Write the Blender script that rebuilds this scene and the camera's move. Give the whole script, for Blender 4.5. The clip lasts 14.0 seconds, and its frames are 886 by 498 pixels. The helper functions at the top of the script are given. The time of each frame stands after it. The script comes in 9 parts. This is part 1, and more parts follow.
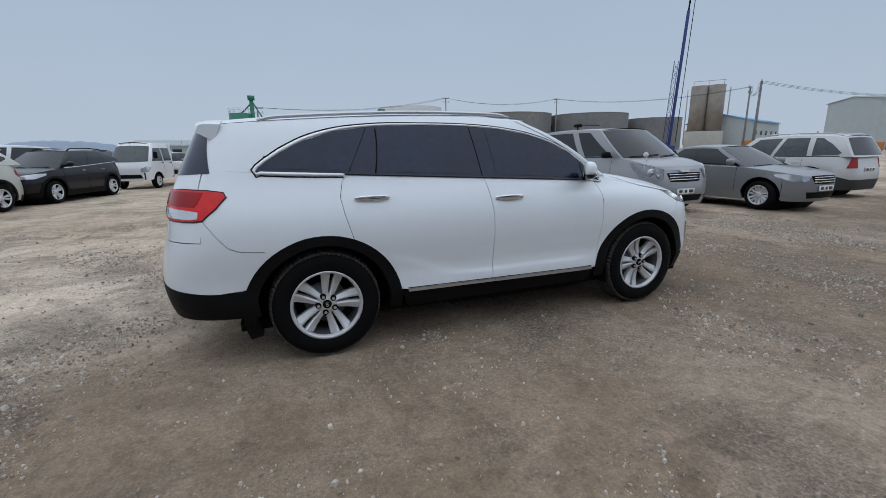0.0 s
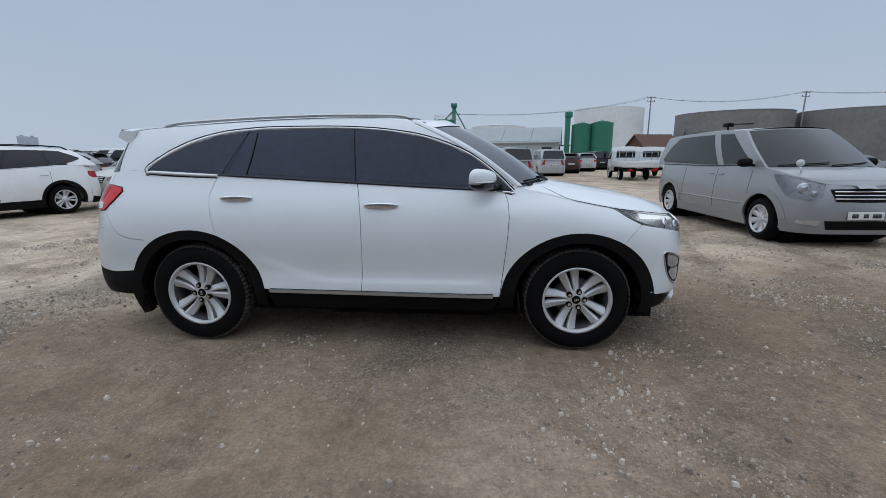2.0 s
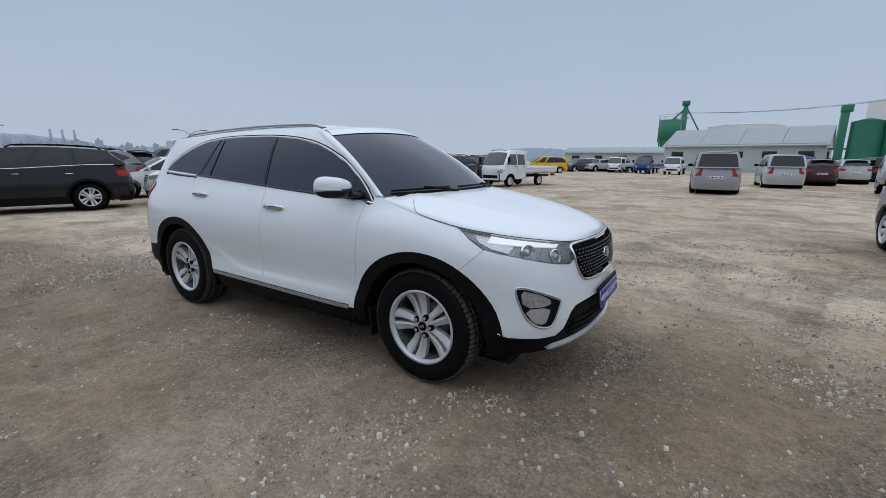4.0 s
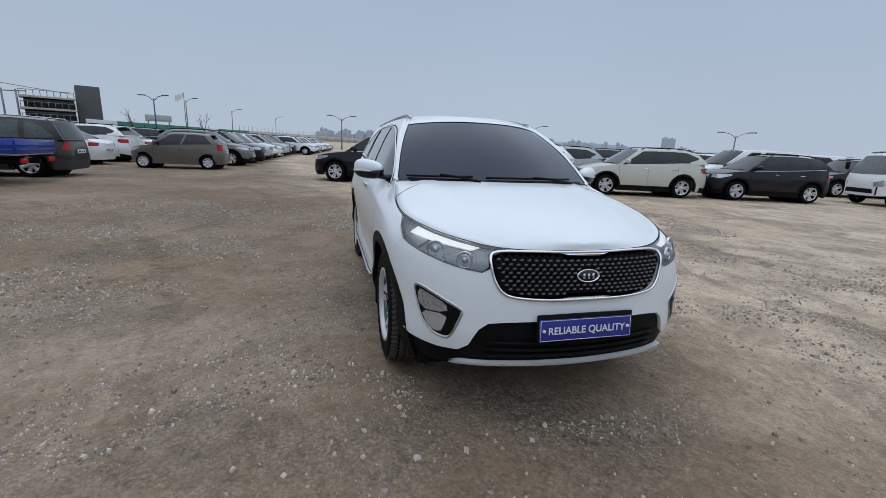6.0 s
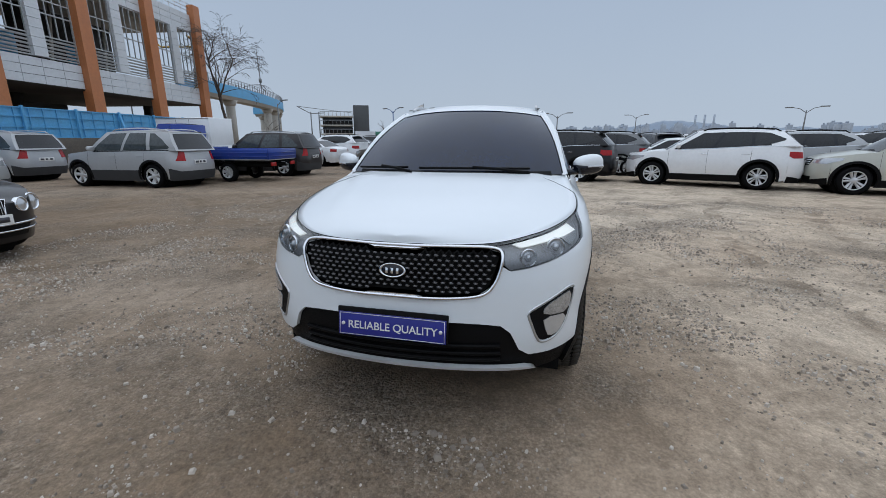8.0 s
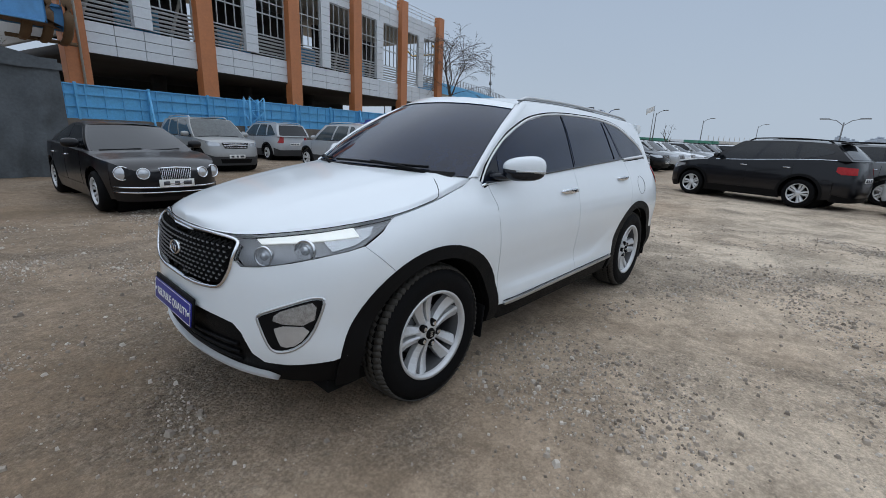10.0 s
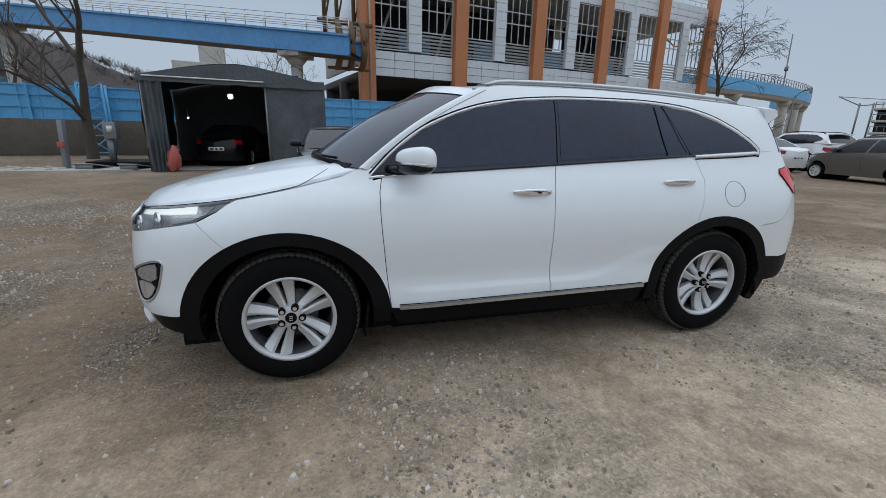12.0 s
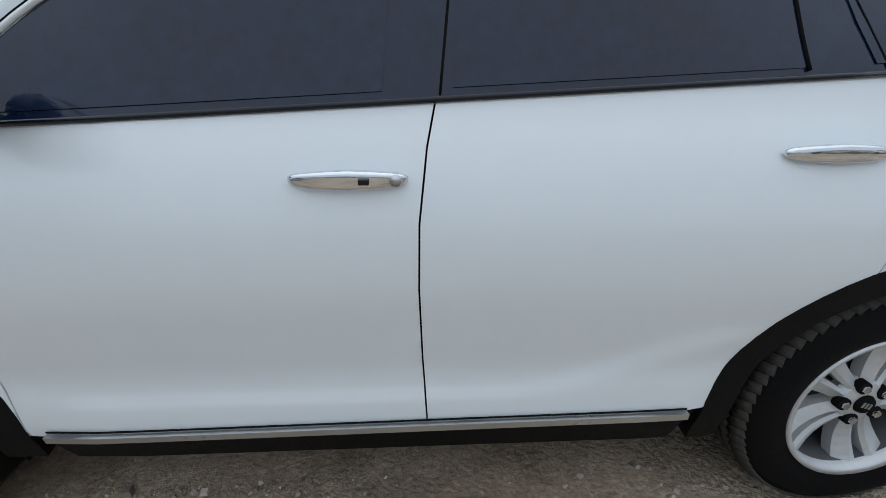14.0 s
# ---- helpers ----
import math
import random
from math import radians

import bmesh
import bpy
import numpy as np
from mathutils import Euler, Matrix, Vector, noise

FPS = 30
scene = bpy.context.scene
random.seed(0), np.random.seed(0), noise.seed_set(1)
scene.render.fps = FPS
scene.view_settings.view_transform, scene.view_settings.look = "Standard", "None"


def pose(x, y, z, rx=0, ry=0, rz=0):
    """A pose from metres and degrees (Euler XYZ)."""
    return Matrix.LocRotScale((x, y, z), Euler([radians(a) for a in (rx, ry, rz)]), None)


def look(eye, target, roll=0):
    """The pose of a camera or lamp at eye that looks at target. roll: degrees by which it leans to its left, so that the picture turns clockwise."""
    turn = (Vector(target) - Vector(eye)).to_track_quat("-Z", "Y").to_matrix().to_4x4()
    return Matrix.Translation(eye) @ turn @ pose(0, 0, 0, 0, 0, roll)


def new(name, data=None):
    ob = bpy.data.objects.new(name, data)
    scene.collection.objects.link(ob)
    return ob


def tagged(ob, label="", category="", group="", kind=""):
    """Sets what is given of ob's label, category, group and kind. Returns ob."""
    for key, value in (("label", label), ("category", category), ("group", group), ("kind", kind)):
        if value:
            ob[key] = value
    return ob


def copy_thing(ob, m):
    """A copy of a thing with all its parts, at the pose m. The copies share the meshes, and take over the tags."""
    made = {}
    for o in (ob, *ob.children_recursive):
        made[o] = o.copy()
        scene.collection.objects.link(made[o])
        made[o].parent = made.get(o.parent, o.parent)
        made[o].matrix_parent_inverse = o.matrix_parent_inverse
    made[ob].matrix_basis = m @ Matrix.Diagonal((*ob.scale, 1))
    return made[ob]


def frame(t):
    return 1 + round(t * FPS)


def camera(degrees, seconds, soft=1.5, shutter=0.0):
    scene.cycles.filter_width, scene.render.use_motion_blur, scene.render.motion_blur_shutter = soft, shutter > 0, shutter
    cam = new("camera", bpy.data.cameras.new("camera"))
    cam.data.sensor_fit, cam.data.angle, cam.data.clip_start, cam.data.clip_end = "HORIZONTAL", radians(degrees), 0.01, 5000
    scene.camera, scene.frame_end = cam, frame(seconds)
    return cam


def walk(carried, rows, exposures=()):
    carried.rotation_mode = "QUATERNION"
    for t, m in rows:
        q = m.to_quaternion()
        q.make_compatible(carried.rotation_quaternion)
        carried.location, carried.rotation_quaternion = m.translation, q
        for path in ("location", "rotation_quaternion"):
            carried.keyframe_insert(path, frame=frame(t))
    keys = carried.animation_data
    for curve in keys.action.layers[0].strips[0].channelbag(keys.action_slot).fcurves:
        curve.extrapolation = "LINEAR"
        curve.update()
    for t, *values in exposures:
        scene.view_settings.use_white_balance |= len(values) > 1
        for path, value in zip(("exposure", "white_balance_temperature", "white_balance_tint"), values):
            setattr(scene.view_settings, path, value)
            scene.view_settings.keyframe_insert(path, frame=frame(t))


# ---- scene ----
cam = camera(92.2, 14.0, soft=0.6)
PATH = [
    (0, (-1.631, -3.769, 1.389), (-0.936, -1.948, 0.942), -0.9),
    (0.5, (-1.089, -3.937, 1.391), (-0.693, -2.025, 0.958), -0.8),
    (1, (-0.51, -3.964, 1.368), (-0.262, -2.03, 0.924), -0.2),
    (1.5, (0.104, -3.931, 1.384), (0.158, -1.981, 0.943), -1.8),
    (2, (0.674, -3.824, 1.369), (0.522, -1.875, 0.947), -0.3),
    (2.5, (1.276, -3.688, 1.387), (0.895, -1.771, 0.966), -0.1),
    (2.7, (1.508, -3.649, 1.399), (1.003, -1.76, 0.982), -0.2),
    (4.8, (3.534, -2.336, 1.413), (2.122, -0.984, 0.99), 0.3),
    (5, (3.676, -2.175, 1.444), (2.16, -0.942, 1.018), 0.2),
    (5.5, (3.876, -1.702, 1.415), (2.204, -0.699, 0.969), 2.5),
    (6, (4.069, -1.261, 1.412), (2.195, -0.74, 0.944), 2.7),
    (6.5, (4.138, -0.769, 1.385), (2.216, -0.482, 0.911), 3.0),
    (7, (4.174, -0.267, 1.384), (2.237, -0.179, 0.895), 0.1),
    (7.5, (4.144, 0.194, 1.4), (2.21, 0.047, 0.909), -0.0),
    (8, (4.049, 0.677, 1.397), (2.168, 0.213, 0.899), -0.1),
    (8.2, (4.039, 0.885, 1.394), (2.202, 0.272, 0.894), -0.8),
    (10.3, (2.675, 2.514, 1.38), (1.383, 1.079, 0.861), 2.0),
    (10.5, (2.544, 2.66, 1.395), (1.366, 1.13, 0.874), 1.6),
    (11, (2.1, 2.887, 1.374), (1.04, 1.271, 0.861), 3.5),
    (11.5, (1.631, 3.077, 1.384), (0.861, 1.306, 0.863), 2.4),
    (12, (1.181, 3.153, 1.371), (0.658, 1.298, 0.838), 1.3),
    (12.5, (0.682, 3.117, 1.378), (0.335, 1.228, 0.82), 1.0),
    (13, (0.327, 2.894, 1.347), (0.118, 1.012, 0.705), 1.0),
    (13.5, (0.034, 2.324, 1.323), (-0.098, 0.476, 0.57), -1.6),
    (14, (-0.137, 1.776, 1.25), (-0.23, -0.065, 0.474), 0.3),
]
walk(cam, [(t, look(eye, target, roll)) for t, eye, target, roll in PATH],
     [(0, 0.0, 6480, 10), (8.2, 0.0, 6470, 10), (11, 0.0, 6520, 9), (12.5, 0.0, 6590, 8), (14, 0.0, 6620, 7)])


# ---- world and light: a bright overcast sky ----
def node(nt, kind, **values):
    n = nt.nodes.new(kind)
    for k, v in values.items():
        n.inputs[k].default_value = v
    return n


world = bpy.data.worlds.new("overcast_sky")
scene.world = world
world.use_nodes = True
wn = world.node_tree
wn.nodes.clear()
sky = wn.nodes.new("ShaderNodeTexSky")
sky.sky_type = "NISHITA"
sky.sun_disc = False
sky.sun_elevation, sky.sun_rotation = radians(82), radians(200)
sky.air_density, sky.dust_density = 1.0, 4.0
coord = wn.nodes.new("ShaderNodeTexCoord")
sep = wn.nodes.new("ShaderNodeSeparateXYZ")
wn.links.new(coord.outputs["Generated"], sep.inputs[0])
cloud = wn.nodes.new("ShaderNodeValToRGB")
cloud.color_ramp.elements[0].position, cloud.color_ramp.elements[0].color = 0.0, (0.475, 0.564, 0.677, 1)
cloud.color_ramp.elements[1].position, cloud.color_ramp.elements[1].color = 1.0, (0.93, 1.06, 1.24, 1)
mid = cloud.color_ramp.elements.new(0.35)
mid.color = (0.388, 0.480, 0.618, 1)
mid2 = cloud.color_ramp.elements.new(0.6)
mid2.color = (0.84, 0.95, 1.12, 1)
wn.links.new(sep.outputs["Z"], cloud.inputs[0])
drift = node(wn, "ShaderNodeTexNoise", Scale=1.6, Detail=4.0, Roughness=0.5)
wn.links.new(coord.outputs["Generated"], drift.inputs["Vector"])
drift_map = wn.nodes.new("ShaderNodeMapRange")
drift_map.inputs["To Min"].default_value, drift_map.inputs["To Max"].default_value = 0.93, 1.07
wn.links.new(drift.outputs["Fac"], drift_map.inputs["Value"])
clouds = wn.nodes.new("ShaderNodeVectorMath")
clouds.operation = "SCALE"
wn.links.new(cloud.outputs["Color"], clouds.inputs[0])
wn.links.new(drift_map.outputs["Result"], clouds.inputs["Scale"])
sky_dim = wn.nodes.new("ShaderNodeVectorMath")
sky_dim.operation = "SCALE"
sky_dim.inputs["Scale"].default_value = 0.08
wn.links.new(sky.outputs["Color"], sky_dim.inputs[0])
cover = wn.nodes.new("ShaderNodeMix")
cover.data_type = "RGBA"
cover.inputs["Factor"].default_value = 0.92
wn.links.new(sky_dim.outputs["Vector"], cover.inputs["A"])
wn.links.new(clouds.outputs["Vector"], cover.inputs["B"])
bg = node(wn, "ShaderNodeBackground", Strength=1.0)
wout = wn.nodes.new("ShaderNodeOutputWorld")
wn.links.new(cover.outputs["Result"], bg.inputs["Color"])
wn.links.new(bg.outputs[0], wout.inputs[0])

sun_data = bpy.data.lights.new("sun", "SUN")
sun_data.energy, sun_data.angle, sun_data.color = 0.45, radians(178), (0.97, 0.99, 1.0)
sun = new("sun", sun_data)
sun.matrix_world = look((0, 0, 40), (2, 3, 10))


# ---- materials ----
def mat(name, color, rough=0.5, metal=0.0, coat=0.0, spec=0.5, noise_scale=0.0, amount=0.12, bump=0.0, bump_scale=200.0, emit=0.0, own=False, dirt=0.0):
    """A surface with a grain at two scales. own: the object's own colour."""
    m = bpy.data.materials.new(name)
    m.use_nodes = True
    nt = m.node_tree
    b = nt.nodes["Principled BSDF"]
    b.inputs["Base Color"].default_value = (*color, 1)
    b.inputs["Roughness"].default_value = rough
    b.inputs["Metallic"].default_value = metal
    b.inputs["Coat Weight"].default_value = coat
    b.inputs["Coat Roughness"].default_value = 0.04
    b.inputs["Specular IOR Level"].default_value = spec
    tc = nt.nodes.new("ShaderNodeTexCoord")
    last = None
    if own:
        info = nt.nodes.new("ShaderNodeObjectInfo")
        last = info.outputs["Color"]
    if noise_scale:
        n1 = node(nt, "ShaderNodeTexNoise", Scale=noise_scale, Detail=5.0, Roughness=0.6)
        n2 = node(nt, "ShaderNodeTexNoise", Scale=noise_scale * 9, Detail=3.0, Roughness=0.6)
        nt.links.new(tc.outputs["Object"], n1.inputs["Vector"])
        nt.links.new(tc.outputs["Object"], n2.inputs["Vector"])
        add = nt.nodes.new("ShaderNodeMath")
        add.operation = "ADD"
        nt.links.new(n1.outputs["Fac"], add.inputs[0])
        nt.links.new(n2.outputs["Fac"], add.inputs[1])
        rng = nt.nodes.new("ShaderNodeMapRange")
        rng.inputs["From Min"].default_value, rng.inputs["From Max"].default_value = 0.6, 1.4
        rng.inputs["To Min"].default_value, rng.inputs["To Max"].default_value = 1 - amount, 1 + amount
        nt.links.new(add.outputs[0], rng.inputs["Value"])
        sc = nt.nodes.new("ShaderNodeVectorMath")
        sc.operation = "SCALE"
        sc.inputs[0].default_value = color
        if last:
            nt.links.new(last, sc.inputs[0])
        nt.links.new(rng.outputs["Result"], sc.inputs["Scale"])
        last = sc.outputs["Vector"]
        rr = nt.nodes.new("ShaderNodeMapRange")
        rr.inputs["From Min"].default_value, rr.inputs["From Max"].default_value = 0.6, 1.4
        rr.inputs["To Min"].default_value, rr.inputs["To Max"].default_value = max(0.02, rough * 0.8), min(1, rough * 1.2)
        nt.links.new(add.outputs[0], rr.inputs["Value"])
        nt.links.new(rr.outputs["Result"], b.inputs["Roughness"])
    if last:
        nt.links.new(last, b.inputs["Base Color"])
    if bump:
        n3 = node(nt, "ShaderNodeTexNoise", Scale=bump_scale, Detail=3.0)
        nt.links.new(tc.outputs["Object"], n3.inputs["Vector"])
        bp = node(nt, "ShaderNodeBump", Strength=bump, Distance=0.01)
        nt.links.new(n3.outputs["Fac"], bp.inputs["Height"])
        nt.links.new(bp.outputs[0], b.inputs["Normal"])
    if emit:
        b.inputs["Emission Color"].default_value = (*color, 1)
        b.inputs["Emission Strength"].default_value = emit
    return m


M_WHITE = mat("pearl_white_paint", (0.742, 0.780, 0.805), 0.35, coat=0.7, noise_scale=1.3, amount=0.015)
M_PAINT = mat("car_paint", (0.5, 0.5, 0.5), 0.34, metal=0.25, coat=0.5, spec=0.25, noise_scale=1.5, amount=0.05, own=True)
M_CLAD = mat("black_plastic_cladding", (0.0045, 0.0045, 0.005), 0.55, spec=0.12, noise_scale=6, amount=0.25, bump=0.15, bump_scale=500)
M_VOID = mat("black_gap", (0.006, 0.006, 0.006), 0.9, spec=0.1, noise_scale=3, amount=0.2)
M_GLASS = mat("tinted_glass", (0.005, 0.012, 0.034), 0.025, spec=0.42, noise_scale=2.5, amount=0.5)
M_PILLAR = mat("gloss_black_pillar", (0.006, 0.008, 0.014), 0.08, spec=0.38, noise_scale=4, amount=0.2)
M_CHROME = mat("chrome", (0.75, 0.76, 0.78), 0.10, metal=1.0, noise_scale=5, amount=0.04)
M_TRIM = mat("bright_window_trim", (0.74, 0.75, 0.76), 0.34, metal=0.5, noise_scale=2, amount=0.03)
M_SATIN = mat("satin_silver", (0.55, 0.56, 0.57), 0.32, metal=0.9, noise_scale=5, amount=0.06)
M_RIM = mat("silver_alloy", (0.60, 0.61, 0.62), 0.42, metal=0.45, noise_scale=7, amount=0.08)
M_TYRE = mat("tyre_rubber", (0.0045, 0.0045, 0.005), 0.7, spec=0.1, noise_scale=9, amount=0.3, bump=0.2, bump_scale=160)
M_LENS = mat("clear_lamp_lens", (0.54, 0.56, 0.58), 0.14, metal=0.6, coat=1.0, noise_scale=25, amount=0.10)
M_LAMPBLACK = mat("lamp_housing", (0.27, 0.275, 0.285), 0.3, metal=0.5, noise_scale=12, amount=0.3)
M_RED = mat("red_lamp_lens", (0.66, 0.012, 0.014), 0.18, spec=0.35, noise_scale=14, amount=0.25)
M_DKRED = mat("dark_red_lens", (0.30, 0.002, 0.004), 0.18, spec=0.25, noise_scale=14, amount=0.25)
M_TREAD = mat("dusty_tread", (0.060, 0.056, 0.050), 0.85, spec=0.1, noise_scale=20, amount=0.35)
M_TAIL = mat("tail_lamp_plastic", (0.34, 0.010, 0.012), 0.22, spec=0.35, noise_scale=14, amount=0.35)
M_LED = mat("led_strip", (0.78, 0.81, 0.80), 0.25, emit=0.5)
M_FOGLENS = mat("ribbed_fog_lens", (0.40, 0.41, 0.42), 0.16, metal=0.6, coat=0.8, noise_scale=55, amount=0.6, bump=0.4, bump_scale=90)
def clear_cover():
    """A thin clear cover: see-through, with a gloss that grows at a slant."""
    m = bpy.data.materials.new("clear_cover")
    m.use_nodes = True
    nt = m.node_tree
    nt.nodes.remove(nt.nodes["Principled BSDF"])
    fr = node(nt, "ShaderNodeFresnel", IOR=1.5)
    tr = node(nt, "ShaderNodeBsdfTransparent", Color=(0.93, 0.94, 0.95, 1))
    gl = node(nt, "ShaderNodeBsdfGlossy", Roughness=0.03)
    mx = nt.nodes.new("ShaderNodeMixShader")
    nt.links.new(fr.outputs[0], mx.inputs[0])
    nt.links.new(tr.outputs[0], mx.inputs[1])
    nt.links.new(gl.outputs[0], mx.inputs[2])
    nt.links.new(mx.outputs[0], nt.nodes["Material Output"].inputs[0])
    return m


M_CLEAR = clear_cover()
M_SILVER = mat("silver_paint", (0.62, 0.63, 0.64), 0.35, metal=0.3, noise_scale=6, amount=0.06)
M_SEAM = mat("panel_seam", (0.16, 0.165, 0.17), 0.7, noise_scale=4, amount=0.1)
M_STUD = mat("dark_satin_studs", (0.20, 0.20, 0.21), 0.35, metal=0.8, noise_scale=9, amount=0.1)
M_BLUEPLATE = mat("blue_sign", (0.02, 0.025, 0.23), 0.4, noise_scale=6, amount=0.08)
M_WHITEPLATE = mat("white_plate", (0.72, 0.72, 0.70), 0.4, noise_scale=8, amount=0.06)
M_BAR = mat("dark_bars", (0.05, 0.05, 0.06), 0.5, noise_scale=8, amount=0.1)


# ---- small mesh tools ----
def ramp(xs, ys):
    """A smooth curve through a few values."""
    xs, ys = np.array(xs, float), np.array(ys, float)
    m = np.gradient(ys, xs)

    def f(x):
        x = min(max(x, xs[0]), xs[-1])
        i = int(min(max(np.searchsorted(xs, x) - 1, 0), len(xs) - 2))
        h = xs[i + 1] - xs[i]
        t = (x - xs[i]) / h
        return float((2 * t**3 - 3 * t**2 + 1) * ys[i] + (t**3 - 2 * t**2 + t) * h * m[i] + (3 * t**2 - 2 * t**3) * ys[i + 1] + (t**3 - t**2) * h * m[i + 1])

    return f


def part(name, bm, material, parent=None, label="", smooth=True):
    me = bpy.data.meshes.new(name)
    for f in bm.faces:
        f.smooth = smooth
    bm.to_mesh(me)
    bm.free()
    me.materials.append(material)
    ob = new(name, me)
    ob.parent = parent
    if label:
        ob["label"] = label
    return ob


def thing(name, label, category, group="", kind=""):
    return tagged(new(name), label, category, group, kind)


def box(bm, size, at=(0, 0, 0), turn=None, bevel=0.0):
    m = Matrix.Translation(at) @ (turn.to_4x4() if turn else Matrix()) @ Matrix.Diagonal((*size, 1))
    r = bmesh.ops.create_cube(bm, size=1, matrix=m)
    if bevel:
        edges = list({e for v in r["verts"] for e in v.link_edges})
        bmesh.ops.bevel(bm, geom=edges, offset=bevel, segments=2, affect="EDGES", profile=0.5)


def rod(bm, a, b, r, r2=None, seg=8):
    a, b = Vector(a), Vector(b)
    d = b - a
    m = Matrix.Translation((a + b) / 2) @ d.to_track_quat("Z", "Y").to_matrix().to_4x4()
    bmesh.ops.create_cone(bm, cap_ends=True, segments=seg, radius1=r, radius2=r if r2 is None else r2, depth=d.length, matrix=m)


def tube(bm, pts, r, seg=6, closed=False, flat=None):
    """A round (or flattened) bar along points."""
    pts = [Vector(p) for p in pts]
    rings = []
    n = len(pts)
    for i, p in enumerate(pts):
        a, b = pts[(i - 1) % n] if closed or i else p, pts[(i + 1) % n] if closed or i < n - 1 else p
        d = (b - a).normalized()
        q = d.to_track_quat("Z", "Y")
        ring = []
        for k in range(seg):
            w = 2 * math.pi * k / seg
            o = Vector((math.cos(w) * r, math.sin(w) * (flat or r), 0))
            ring.append(bm.verts.new(p + q @ o))
        rings.append(ring)
    for i in range(n if closed else n - 1):
        A, B = rings[i], rings[(i + 1) % n]
        for k in range(seg):
            bm.faces.new((A[k], A[(k + 1) % seg], B[(k + 1) % seg], B[k]))
    if not closed:
        bm.faces.new(rings[0][::-1])
        bm.faces.new(rings[-1])


def lathe(bm, profile, seg=48, axis_y=True, arc=None):
    """Turn (radius, offset) pairs round the y axis."""
    rings = []
    for r, o in profile:
        rings.append([bm.verts.new((r * math.cos(2 * math.pi * k / seg), o, r * math.sin(2 * math.pi * k / seg))) for k in range(seg)])
    for A, B in zip(rings, rings[1:]):
        for k in range(seg):
            bm.faces.new((A[k], A[(k + 1) % seg], B[(k + 1) % seg], B[k]))


def sheet(outline, surf, du, dv, off=0.0, depth=0.012, centre=None, bm=None):
    """A panel with the given outline (u, v), laid on the surface surf(u, v) and given an edge of some depth."""
    flat = bmesh.new()
    vs = [flat.verts.new((u, v, 0)) for u, v in outline]
    flat.faces.new(vs)
    us, vv = [p[0] for p in outline], [p[1] for p in outline]
    for lo, hi, step, no in ((min(us), max(us), du, (1, 0, 0)), (min(vv), max(vv), dv, (0, 1, 0))):
        n = max(1, int((hi - lo) / step))
        for i in range(1, n):
            c = lo + (hi - lo) * i / n + 1e-5
            bmesh.ops.bisect_plane(flat, geom=flat.verts[:] + flat.edges[:] + flat.faces[:], dist=1e-6, plane_co=(c, c, 0), plane_no=no)
    target = bm or bmesh.new()
    flat.verts.index_update()
    top, low, want = {}, {}, {}
    for v in flat.verts:
        u, w = v.co.x, v.co.y
        p = Vector(surf(u, w))
        e = 1e-3
        n = (Vector(surf(u + e, w)) - Vector(surf(u - e, w))).cross(Vector(surf(u, w + e)) - Vector(surf(u, w - e)))
        n = n.normalized() if n.length > 1e-12 else Vector((0, 0, 1))
        c = Vector(centre) if centre else Vector((p.x * 0.75, 0, 0.6))
        if n.dot(p - c) < 0:
            n.negate()
        top[v.index] = target.verts.new(p + n * off)
        want[v.index] = n
        low[v.index] = p + n * (off - depth)
    for f in flat.faces:
        made = target.faces.new([top[v.index] for v in f.verts])
        made.normal_update()
        if made.normal.dot(want[f.verts[0].index]) < 0:
            made.normal_flip()
    if depth:
        under = {}
        for e in flat.edges:
            if len(e.link_faces) == 1:
                a, b = e.verts[0].index, e.verts[1].index
                for k in (a, b):
                    if k not in under:
                        under[k] = target.verts.new(low[k])
                target.faces.new((top[a], top[b], under[b], under[a]))
                ed = target.edges.get((top[a], top[b]))
                if ed:
                    ed.smooth = False
    flat.free()
    return target


def inset(outline, d):
    """The outline drawn in by d (counter-clockwise or clockwise alike)."""
    P = [Vector((u, v)) for u, v in outline]
    n = len(P)
    area = sum(P[i].x * P[(i + 1) % n].y - P[(i + 1) % n].x * P[i].y for i in range(n))
    s = 1 if area > 0 else -1
    out = []
    for i in range(n):
        a, b, c = P[i - 1], P[i], P[(i + 1) % n]
        d1, d2 = (b - a), (c - b)
        if d1.length < 1e-9 or d2.length < 1e-9:
            continue
        n1 = Vector((-d1.y, d1.x)).normalized() * s
        n2 = Vector((-d2.y, d2.x)).normalized() * s
        k = (n1 + n2)
        k = k / max(0.35, k.dot(n1)) if k.length > 1e-6 else n1
        out.append((b.x + k.x * d, b.y + k.y * d))
    return out


def between(a, b, n):
    return [(a[0] + (b[0] - a[0]) * i / n, a[1] + (b[1] - a[1]) * i / n) for i in range(n)]


def path2(points, step=0.06):
    """A polyline with extra points, open."""
    out = []
    for a, b in zip(points, points[1:]):
        n = max(1, int(math.dist(a, b) / step))
        out += between(a, b, n)
    return out + [points[-1]]


def rounded(outline, times=2):
    """A closed outline with its corners cut round."""
    for _ in range(times):
        out = []
        for a, b in zip(outline, outline[1:] + outline[:1]):
            out += [(0.75 * a[0] + 0.25 * b[0], 0.75 * a[1] + 0.25 * b[1]), (0.25 * a[0] + 0.75 * b[0], 0.25 * a[1] + 0.75 * b[1])]
        outline = out
    return outline


def arc2(cx, cz, rx, rz, a0, a1, n=14):
    return [(cx + rx * math.cos(radians(a0 + (a1 - a0) * i / n)), cz + rz * math.sin(radians(a0 + (a1 - a0) * i / n))) for i in range(n + 1)]


